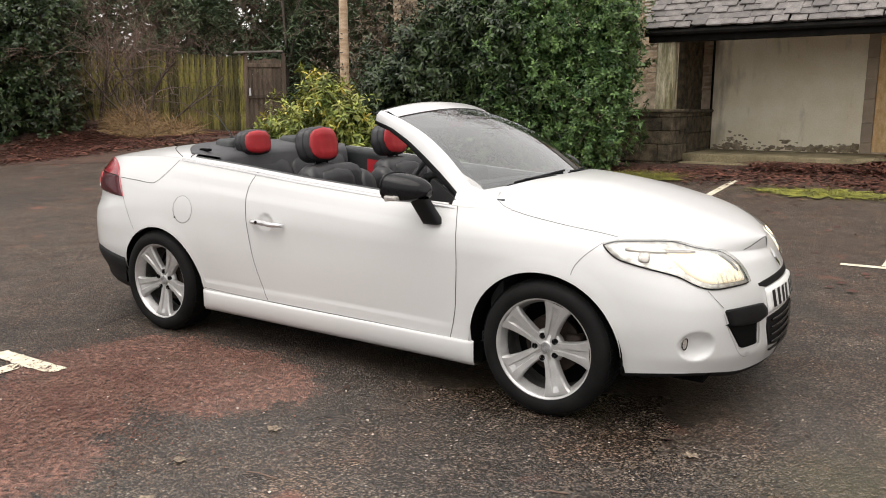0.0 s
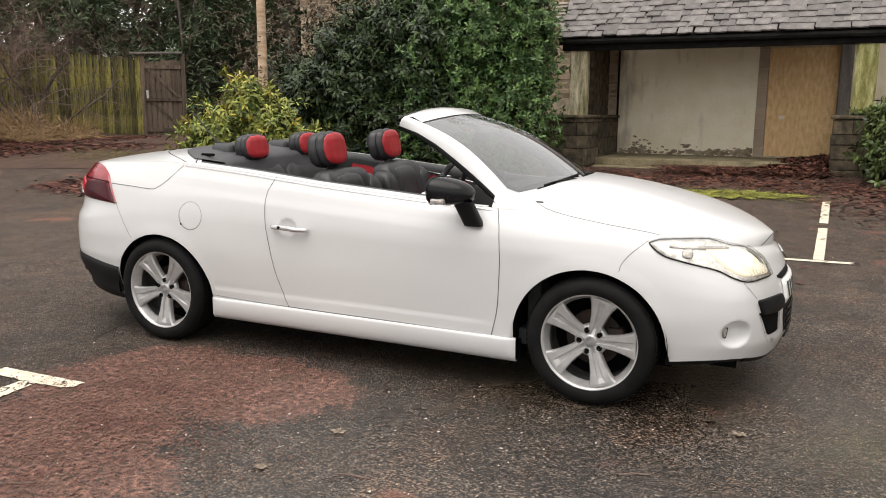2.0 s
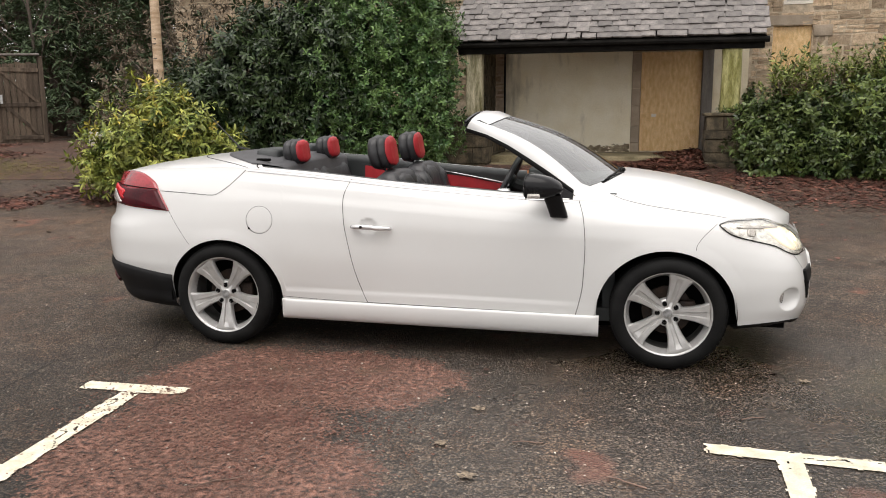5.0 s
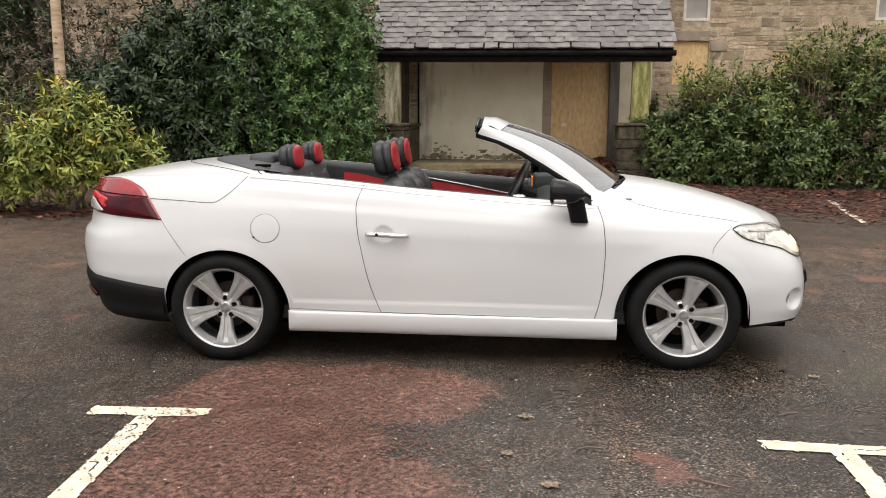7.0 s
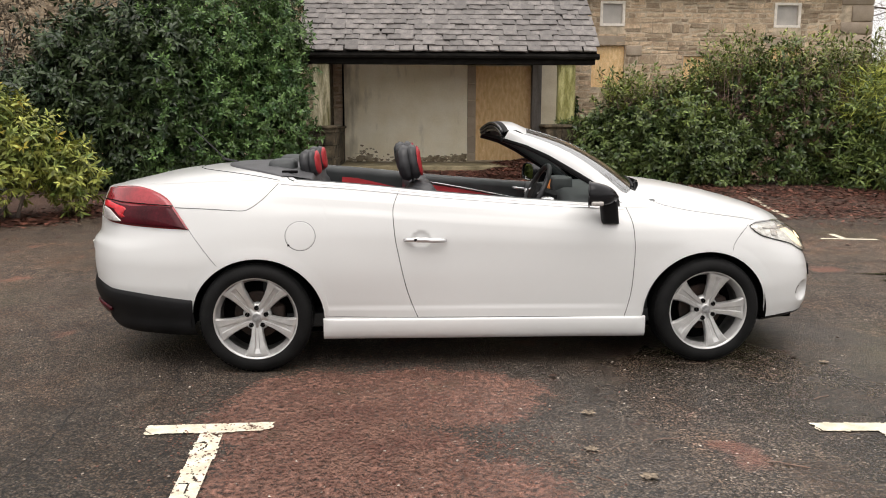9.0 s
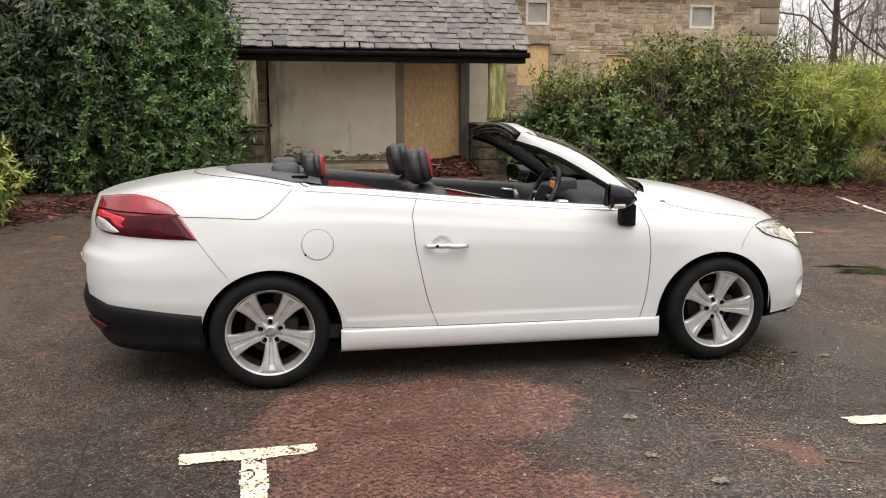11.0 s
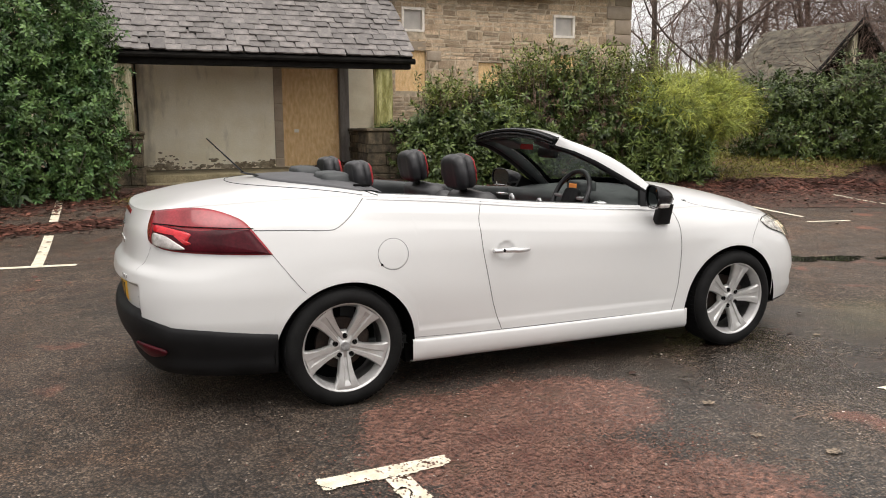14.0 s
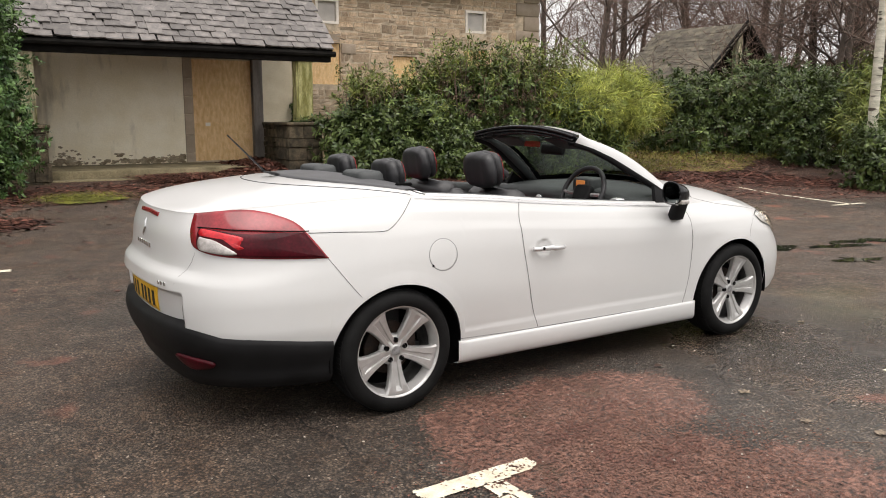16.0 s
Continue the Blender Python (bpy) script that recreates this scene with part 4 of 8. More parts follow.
pier(-0.96, -0.06, 1.55, 2.35, 0.10, 1.27, "porch_pier", "low dark mossy stone pier", 31)
pier(-0.40, -0.06, 0.06, 1.55, 0.10, 1.25, "porch_side_wall", "low stone side wall of the porch", 32)
pier(4.06, 4.70, 1.55, 2.25, 0.10, 1.30, "porch_pier", "low dark mossy stone pier", 33)
pier(4.28, 4.62, 0.06, 1.55, 0.10, 1.28, "porch_side_wall", "low stone side wall of the porch", 34)
screen_wall = hpart("side_screen", rounded(-0.42, -0.30, -1.1, -0.0, 1.2, 2.75, 0.01), M_PIER, "dark stone porch side")
for k in range(7):
    for j in range(2):
        hpart("stone", rounded(-0.31, -0.285, -1.09 + 0.55 * j + 0.12 * (k % 2), -0.56 + 0.55 * j + 0.02 * (k % 2), 1.22 + 0.215 * k, 1.42 + 0.215 * k, 0.006, 1), M_PIER, parent=screen_wall)
hpart("corner_post", rounded(-0.085, -0.052, -0.085, -0.031, 0.46, 2.8, 0.006), M_TARBOARD, "narrow black strip in the porch corner")
for u0, u1 in ((-0.49, -0.17), (4.28, 4.61)):
    p = [[(u0 + 0.01 * math.sin(3 * t) + (0 if k in (0, 3) else u1 - u0), -2.12 + (0.0 if k in (0, 1) else 0.26), 1.262 + 0.06 * (u0 > 1) * (1 - t) + t * 1.19) for k in (0, 1, 2, 3)] for t in np.linspace(0, 1, 8)]
    bm = bmesh.new()
    me = Build().grid(p, wrap_v=True, flip=True).mesh("post")
    bm.from_mesh(me)
    bmesh.ops.bevel(bm, geom=[e for e in bm.edges if abs(e.verts[0].co.z - e.verts[1].co.z) > 0.05], offset=0.03, segments=2, affect="EDGES")
    hpart("post", bm, M_MOSSPOST if u0 > 1 else M_POST, "squat timber post green with moss" if u0 > 1 else "squat timber post with flaking limewash and moss")
hpart("eave_beam", rounded(-0.62, 4.98, -2.16, -1.96, 2.44, 2.60, 0.01), M_TARBOARD, "black tarred eave beam")
hpart("eave_gutter", Build().tube([(-0.66, -2.22, 2.60), (5.04, -2.22, 2.585)], 0.055, 8).mesh("gutter"), M_TARBOARD, "black gutter")
slope0, slope1 = Vector((0, -2.24, 2.66)), Vector((0, -0.05, 4.55))
along = (slope1 - slope0).normalized()
up = Vector((0, -along.z, along.y))
tilt = math.degrees(math.atan2(along.z, along.y))
roof_m = Matrix.Translation(slope0) @ pose(0, 0, 0, tilt, 0, 0)
L = (slope1 - slope0).length
porch_roof = hpart("porch_roof", Build().box(-0.66, 4.99, 0.01, L, -0.09, -0.012, roof_m).mesh("porch_roof"), M_TARBOARD, "lean-to slate porch roof")
hpart("rafter_soffit", Build().box(-0.6, 4.95, 0.1, L, -0.12, -0.095, roof_m).mesh("soffit"), M_GREYWOOD)

# leaves blown into the porch, banked up before the door
def heap_z(u, d):
    u_, d_ = rise(u, 1.6, 4.0), rise(d, -3.1, -1.5)
    return 0.20 + 0.31 * u_ * d_ + 0.02 * np.sin(u * 9 + d * 4) * u_ * d_


heap_m = house.matrix_basis
leaf_heap = new("leaf_heap")
leaf_heap.matrix_basis = heap_m @ pose(2.9, -1.9, 0.25)
tagged(leaf_heap, "bank of red-brown dead leaves before the boarded door", "leaf heap")
back = pose(-2.9, 1.9, -0.25)
bed = [[back @ Vector((u, d, float(heap_z(u, d)) - (0.35 if i in (0, 24) or j in (0, 24) else 0.0))) for j, u in enumerate(np.linspace(1.3, 4.05, 25))] for i, d in enumerate(np.linspace(-3.2, -0.36, 25))]
part("leaf_mould", Build().grid(bed).mesh("leaf_mould", True), M_EARTH, leaf_heap)
r = np.random.default_rng(171)
n = 7000
u, d = r.uniform(1.4, 4.03, n), r.uniform(-3.1, -0.36, n)
c = np.column_stack([u - 2.9, d + 1.9, heap_z(u, d) - 0.25 + r.uniform(0.004, 0.03, n)])
a, size = r.uniform(0, 2 * np.pi, n), r.uniform(0.025, 0.06, n)[:, None]
fwd = np.column_stack([np.cos(a), np.sin(a), r.normal(0, 0.35, n)]) * size
out = np.column_stack([-np.sin(a), np.cos(a), r.normal(0, 0.35, n)]) * size * 0.55
lift = np.column_stack([np.zeros(n), np.zeros(n), r.uniform(0, 0.3, n)]) * size
v = np.stack([c - fwd, c - fwd * 0.2 + out + lift, c + fwd * 0.4 + out * 0.8 + lift, c + fwd, c + fwd * 0.4 - out * 0.8 + lift * 0.5, c - fwd * 0.2 - out + lift * 0.4], 1).reshape(-1, 3)
i = np.arange(n)[:, None] * 6
tagged(part("dead_leaves", tri_mesh("dead_leaves", v, np.concatenate([i + [0, 1, 5], i + [5, 1, 2], i + [5, 2, 4], i + [4, 2, 3]])), M_FALLEN, leaf_heap, "curled red-brown leaves"), kind="stuff")

# ---- pieces last on the house: slates and wall stones ----
r = np.random.default_rng(41)
kinds = []
for k in range(9):
    w, h = 0.266 * (1 + 0.05 * math.sin(2 * k)), 0.33
    low = [(-0.5, 0.007), (-0.38, 0.001), (-0.05, -0.003), (0.34, 0.001), (0.5, 0.006)]
    low = [(c * (w - 0.013), y + r.normal(0, 0.0055)) for c, y in low]
    foot = [(x, y, 0.014) for x, y in low]
    v = foot + [(w / 2 - 0.0065, h, -0.014), (-w / 2 + 0.0065, h, -0.014)]
    v += [(x, y + 0.003, zz + 0.024) for x, y, zz in v]
    me = mesh("slate", v, [tuple(range(6, -1, -1)), tuple(range(7, 14))] + [(i, (i + 1) % 7, 7 + (i + 1) % 7, 7 + i) for i in range(7)])
    me.materials.append(M_SLATE)
    kinds.append(me)
rows = int(L / 0.172)
count = 0
for j in range(rows):
    n = 21
    for i in range(n + (j % 2)):
        u = -0.66 + 5.65 * (i + (0.5 if j % 2 == 0 else 0.0)) / n
        u = min(max(u, -0.60), 4.93)
        ob = part("slate", kinds[int(r.integers(9))], None, porch_roof)
        ob.matrix_basis = roof_m @ pose(u + r.normal(0, 0.010), 0.172 * j - 0.02 + r.normal(0, 0.007), 0.010 + r.random() ** 2 * 0.020, r.normal(0, 1.0), r.normal(0, 0.9), r.normal(0, 1.1))
        count += 1


def rubble(u0, u1, z0, z1, seed, joined=None):
    """Squared rubble in uneven courses, leaving the openings free."""
    r = np.random.default_rng(seed)
    z = z0
    while z < z1:
        h = r.choice([0.085, 0.11, 0.14, 0.17, 0.22], p=[0.25, 0.28, 0.22, 0.15, 0.10])
        u = u0 - r.uniform(0, 0.3)
        while u < u1:
            w = r.uniform(0.12, 0.46)
            a, c, zt = max(u, u0), min(u + w, u1), min(z + h, z1)
            u += w
            if c - a < 0.08:
                continue
            spans = [(a, c)]
            for h0, h1, g0, g1 in holes:
                if zt > g0 + 0.02 and z < g1 - 0.02:
                    cut = []
                    for s0, s1 in spans:
                        if s1 <= h0 or s0 >= h1:
                            cut.append((s0, s1))
                        else:
                            cut += [(s0, h0)] if s0 < h0 - 0.06 else []
                            cut += [(h1, s1)] if s1 > h1 + 0.06 else []
                    spans = cut
            cells = [(s0, s1, z, zt) for s0, s1 in spans]
            if zt - z > 0.12:
                cells = [q for c_ in cells for q in ([(c_[0], c_[1], z, z + (zt - z) * 0.45), (c_[0], c_[1], z + (zt - z) * 0.45, zt)] if r.random() < 0.35 else [c_])]
            for s0, s1, zb, zu in cells:
                o, g = r.uniform(0.004, 0.016), r.uniform(0.002, 0.008)
                e = np.clip(r.normal(0, 0.013, 8), -0.019, 0.019)
                v = [(s0 + g, 0.05, zb + g), (s1 - g, 0.05, zb + g), (s1 - g, 0.05, zu - g), (s0 + g, 0.05, zu - g),
                     (s0 + g + 0.012 + e[0], -o, zb + g + 0.012 + e[1]), (s1 - g - 0.012 + e[2], -o + e[7] * 0.7, zb + g + 0.012 + e[3]),
                     (s1 - g - 0.012 + e[4], -o, zu - g - 0.012 + e[5]), (s0 + g + 0.012 + e[6], -o + e[7] * 0.5, zu - g - 0.012)]
                f = [(4, 5, 6, 7), (0, 1, 5, 4), (1, 2, 6, 5), (2, 3, 7, 6), (3, 0, 4, 7)]
                if joined is None:
                    hpart("stone", mesh("stone", v, f), M_STONE, parent=wall)
                else:
                    joined.add(v, f)
        z += h


rubble(5.0, 10.9, 2.0, 4.5, 43)
rest = Build()
rubble(-8.2, -0.05, 1.6, 4.7, 44, rest)
rubble(4.95, 10.9, 0.3, 2.0, 45, rest)
rubble(-0.05, 5.0, 2.95, 4.7, 46, rest)
tagged(hpart("rubble_facing", rest.mesh("rubble"), M_STONEJ, parent=wall), kind="stuff")


# ---- the white convertible (x forward from the rear axle, y across) ----
car = new("convertible_car")
car.matrix_basis = pose(0, 0.03, 0)
tagged(car, "white four-seat convertible with its roof folded down and headlights on", "car")


def cpart(name, data, mat, label="", parent=None):
    return part(name, data, mat, parent or car, label)


# half outline of the body seen from above, tail to nose
PLAN = [(-1.045, 0), (-1.035, 0.25), (-0.99, 0.48), (-0.895, 0.645), (-0.75, 0.762), (-0.52, 0.838), (-0.25, 0.872), (0, 0.885), (0.4, 0.885),
        (1.0, 0.868), (1.6, 0.862), (2.2, 0.866), (2.6, 0.874), (2.9, 0.856), (3.1, 0.81), (3.24, 0.735), (3.335, 0.61), (3.405, 0.40), (3.445, 0.2), (3.46, 0)]
_p = smooth_path([(PLAN[1][0], -PLAN[1][1])] + PLAN + [(PLAN[-2][0], -PLAN[-2][1])], 21 * 40)[40:-40]
_len = np.concatenate([[0], np.cumsum(np.linalg.norm(np.diff(_p, axis=0), axis=1))])
_s = _len / _len[-1]
plan_x, plan_y = (lambda s: np.interp(s, _s, _p[:, 0])), (lambda s: np.interp(s, _s, _p[:, 1]))


def s_at(x, y):
    return float(_s[np.argmin(np.hypot(_p[:, 0] - x, _p[:, 1] - y))])


# body sections: (height, inset) from the lower edge to the shoulder
COLS = [
    ((-1.045, 0), [(0.26, 0.10), (0.42, 0.02), (0.50, 0.01), (0.60, 0.0), (0.715, 0.012), (0.775, 0.056), (0.90, 0.074), (1.010, 0.107)]),
    ((-0.99, 0.48), [(0.26, 0.10), (0.42, 0.02), (0.50, 0.01), (0.60, 0.0), (0.712, 0.010), (0.772, 0.050), (0.90, 0.068), (1.018, 0.112)]),
    ((-0.75, 0.762), [(0.26, 0.09), (0.43, 0.012), (0.50, 0.0), (0.60, 0.0), (0.690, 0.010), (0.760, 0.036), (0.93, 0.080), (1.045, 0.15)]),
    ((-0.35, 0.86), [(0.26, 0.06), (0.425, 0.01), (0.50, 0.0), (0.60, 0.0), (0.73, 0.015), (0.84, 0.04), (0.935, 0.068), (1.065, 0.15)]),
    ((0.0, 0.885), [(0.20, 0.06), (0.40, 0.01), (0.50, 0.0), (0.62, 0.0), (0.75, 0.012), (0.87, 0.035), (0.94, 0.062), (1.075, 0.14)]),
    ((0.4, 0.885), [(0.178, 0.075), (0.30, 0.035), (0.42, 0.015), (0.60, 0.0), (0.75, 0.008), (0.88, 0.028), (0.925, 0.045), (1.054, 0.105)]),
    ((1.2, 0.865), [(0.176, 0.065), (0.285, 0.020), (0.42, 0.012), (0.58, 0.004), (0.72, 0.004), (0.83, 0.016), (0.865, 0.028), (0.980, 0.085)]),
    ((2.1, 0.865), [(0.173, 0.065), (0.275, 0.025), (0.42, 0.014), (0.58, 0.006), (0.70, 0.004), (0.78, 0.012), (0.82, 0.024), (0.918, 0.085)]),
    ((2.6, 0.874), [(0.20, 0.05), (0.40, 0.015), (0.52, 0.003), (0.62, 0.0), (0.70, 0.008), (0.78, 0.028), (0.83, 0.055), (0.905, 0.13)]),
    ((2.9, 0.856), [(0.245, 0.04), (0.36, 0.015), (0.48, 0.0), (0.58, 0.005), (0.67, 0.018), (0.74, 0.038), (0.79, 0.062), (0.842, 0.12)]),
    ((3.24, 0.735), [(0.27, 0.03), (0.35, 0.005), (0.46, 0.0), (0.54, 0.008), (0.60, 0.025), (0.67, 0.060), (0.735, 0.105), (0.80, 0.19)]),
    ((3.405, 0.40), [(0.225, 0.03), (0.33, 0.0), (0.45, 0.0), (0.53, 0.012), (0.59, 0.030), (0.65, 0.060), (0.70, 0.090), (0.745, 0.14)]),
    ((3.46, 0), [(0.21, 0.03), (0.32, 0.0), (0.45, 0.0), (0.53, 0.010), (0.59, 0.025), (0.64, 0.045), (0.68, 0.065), (0.715, 0.10)]),
]
_cs = [s_at(*c[0]) for c in COLS]
ROWZ = [pchip(_cs, [c[1][r][0] for c in COLS]) for r in range(8)]
ROWI = [pchip(_cs, [c[1][r][1] for c in COLS]) for r in range(8)]


_ts = np.linspace(0, 1, 601)
_tz0, _tz1 = ROWZ[0](_ts), ROWZ[7](_ts)
_tv = np.linspace(0, 1, 141)
_rz, _ri = np.array([f(_ts) for f in ROWZ]), np.array([f(_ts) for f in ROWI])
_tab = np.array([pchip(_rz[:, k], _ri[:, k])(_tz0[k] + (_tz1[k] - _tz0[k]) * _tv) for k in range(601)])
for cx, cy, cz, ws, hz, depth in ((3.251, 0.722, 0.396, 0.0150, 0.064, 0.032), (0.925, 0.868, 0.752, 0.0105, 0.046, 0.014)):
    c = s_at(cx, cy)
    for k in range(601):
        z = _tz0[k] + (_tz1[k] - _tz0[k]) * _tv
        q = ((_ts[k] - c) / ws) ** 2 + ((z - cz) / hz) ** 2
        _tab[k] += depth * np.clip(1 - q**1.5, 0, 1)
_px, _py = plan_x(_ts), plan_y(_ts)
# flared arches, the shoulder crease, and a crease along the foot of the flank
for k in range(601):
    z = _tz0[k] + (_tz1[k] - _tz0[k]) * _tv
    if _py[k] > 0.5:
        for cx, rad in ((0.012, 0.418), (2.590, 0.434)):
            q = np.hypot((_px[k] - cx) * 0.98, z - 0.30)
            _tab[k] -= 0.0022 * np.clip((rad - q) / 0.05, 0, 1) * np.clip((z - 0.34) / 0.12, 0, 1)
        crest = 1.006 - 0.066 * _px[k]
        _tab[k] -= 0.0045 * np.clip((_px[k] - 0.0) / 0.15, 0, 1) * np.clip((2.25 - _px[k]) / 0.3, 0, 1) * np.clip(1 - np.abs(z - crest) / 0.045, 0, 1)
for k in range(601):
    if 0.3 < _px[k] < 2.3 and _py[k] > 0.5:
        z = _tz0[k] + (_tz1[k] - _tz0[k]) * _tv
        over = z - (0.352 - 0.008 * (_px[k] - 0.4))
        _tab[k] += 0.0065 * np.clip((2.2 - _px[k]) / 0.25, 0, 1) * np.clip(over / 0.022, 0, 1) * np.exp(-np.clip(over, 0, 1) / 0.07)
# the number plate's recess in the tail
for k in range(601):
    if _px[k] < -0.8 and _py[k] < 0.56:
        z = _tz0[k] + (_tz1[k] - _tz0[k]) * _tv
        _tab[k] += 0.042 * np.clip((0.555 - _py[k]) / 0.025, 0, 1) * np.clip((0.662 - z) / 0.02, 0, 1) * np.clip((z - 0.472) / 0.02, 0, 1)
_tx, _ty = np.gradient(_px), np.gradient(_py)
_tx[0] = _tx[-1] = 0.0
_nx, _ny = -_ty / np.hypot(_tx, _ty), _tx / np.hypot(_tx, _ty)


def skin(s, z):
    """The point of the body's side at s round the outline and height z."""
    q = min(max(s, 0.0), 1.0) * 600
    i = min(int(q), 599)
    f = q - i
    out = 0.0
    for k, w in ((i, 1 - f), (i + 1, f)):
        v = min(max((z - _tz0[k]) / (_tz1[k] - _tz0[k]), 0.0), 1.0) * 140
        j = min(int(v), 139)
        out += w * (_tab[k, j] + (_tab[k, j + 1] - _tab[k, j]) * (v - j))
    x, y = _px[i] + (_px[i + 1] - _px[i]) * f, _py[i] + (_py[i + 1] - _py[i]) * f
    nx, ny = _nx[i] + (_nx[i + 1] - _nx[i]) * f, _ny[i] + (_ny[i + 1] - _ny[i]) * f
    return np.array([x - nx * out, max(y - ny * out, 0.0), z])


def skin_n(s, z):
    a = skin(s + 1.5e-3, z) - skin(s - 1.5e-3, z)
    c = skin(s, z + 4e-3) - skin(s, z - 4e-3)
    n = np.cross(c, a)
    n /= np.linalg.norm(n) + 1e-9
    out = np.array([plan_x(s) - 1.28, plan_y(s) * 2.2, 0])
    return n if n @ out > 0 else -n


def sx(x, z):
    """Where round the outline the body's side has this x."""
    lo, hi = 0.0, 1.0
    for _ in range(26):
        m = (lo + hi) / 2
        lo, hi = (m, hi) if skin(m, z)[0] < x else (lo, m)
    return lo


def sy(y, z, front):
    """Where round the nose or tail the body has this half width."""
    lo, hi = (0.55, 1.0) if front else (0.0, 0.3)
    for _ in range(26):
        m = (lo + hi) / 2
        if (skin(m, z)[1] > y) == front:
            lo = m
        else:
            hi = m
    return lo


ARCHES = ((0.012, 0.368, 0.352), (2.590, 0.370, 0.362))


def lower(s):
    z, x = float(ROWZ[0](s)), plan_x(s)
    for cx, a, h in ARCHES:
        if abs(x - cx) < a and plan_y(s) > 0.5:
            z = max(z, 0.30 + h * math.sqrt(max(0.0, 1 - ((x - cx) / a) ** 2)))
    return z


door_back = pchip([0.28, 0.302, 0.448, 0.641, 0.768, 0.91, 1.02, 1.06], [0.915, 0.906, 0.849, 0.803, 0.779, 0.769, 0.806, 0.82])
door_front = pchip([0.26, 0.281, 0.439, 0.662, 0.818, 0.917, 0.96], [2.104, 2.109, 2.144, 2.154, 2.142, 2.113, 2.10])
wing_front = pchip([0.60, 0.668, 0.703, 0.751, 0.811], [2.725, 2.734, 2.744, 2.781, 2.85])
tail_seam = pchip([0.60, 0.652, 0.717, 0.81], [-0.194, -0.235, -0.285, -0.356])
boot_seam = pchip([-1.0, -0.53, -0.424, -0.234, -0.071, -0.022, 0.040, 0.095, 0.150, 0.20], [0.934, 0.932, 0.930, 0.922, 0.914, 0.922, 0.966, 1.020, 1.080, 1.12])


def panel_of(x, y, z):
    if 0.375 < x < 2.235 and z < 0.300 - 0.022 * (x - 0.38) / 1.86:
        return "sill"
    if door_back(z) < x < door_front(z):
        return "door"
    if x > 1.5:
        return "front_bumper" if x > (wing_front(z) if z > 0.6 else 2.73) else "front_wing"
    if x < 0.22 and z > boot_seam(x) and x > -0.9:
        return "boot_side"
    if x < (tail_seam(z) if z > 0.6 else -0.2):
        return "rear_bumper"
    return "rear_quarter"


cols = set(np.linspace(0, 1, 230))
for cx, a, h in ARCHES:
    s0, s1 = s_at(cx - a, 0.88), s_at(cx + a, 0.87)
    for t in np.linspace(0, math.pi, 40):
        cols.add((s0 + s1) / 2 - (s1 - s0) / 2 * math.cos(t))
for cx, cy, w in ((3.251, 0.722, 0.018), (0.925, 0.868, 0.013)):
    cols |= set(s_at(cx, cy) + np.linspace(-w, w, 30))
cols |= set(s_at(-0.965, 0.545) + np.linspace(-0.008, 0.008, 13))
cols = sorted(cols)
NV = 64
P = np.zeros((len(cols), NV, 3))
N = np.zeros_like(P)
for i, s in enumerate(cols):
    z0, z1 = lower(s), float(ROWZ[7](s))
    for j in range(NV):
        z = z0 + (z1 - z0) * j / (NV - 1)
        P[i, j] = skin(s, z)
        N[i, j] = skin_n(s, z)
PANELS = {}
for i in range(len(cols) - 1):
    for j in range(NV - 1):
        c = (P[i, j] + P[i + 1, j + 1]) / 2
        PANELS.setdefault(panel_of(*c), []).append((i, j))
LABELS = {"door": "white door with silver handle"}
doors = {}
for name, cells in PANELS.items():
    for side in (-1, 1):
        idx, v, nn, f = {}, [], [], []
        for i, j in cells:
            q = []
            for a, c in ((i, j), (i, j + 1), (i + 1, j + 1), (i + 1, j)):
                if (a, c) not in idx:
                    idx[a, c] = len(v)
                    p, n = P[a, c], N[a, c]
                    v.append((p[0], side * p[1], p[2]))
                    nn.append((n[0], side * n[1], n[2]))
                q.append(idx[a, c])
            f.append(q if side == 1 else q[::-1])
        me = mesh(name, v, f, True)
        me.normals_split_custom_set_from_vertices(nn)
        ob = cpart(name, me, M_PAINT, LABELS.get(name, ""))
        if name == "door":
            doors[side] = ob


def ribbon(pts, side, w=0.005, off=0.0012):
    """A shut line or trim strip lying on the skin, through (s, z) points."""
    pts = np.asarray(pts)
    p = np.array([skin(*q) for q in pts])
    n = np.array([skin_n(*q) for q in pts])
    t = np.gradient(p, axis=0)
    t /= np.linalg.norm(t, axis=1)[:, None]
    c = np.cross(n, t)
    g = np.stack([p + n * off - c * w / 2, p + n * (off + w * 0.08), p + n * off + c * w / 2], 1)
    g[..., 1] *= side
    return Build().grid(g)


def line_xz(xz, n=40):
    return [(sx(x, z), z) for x, z in smooth_path(xz, n)]


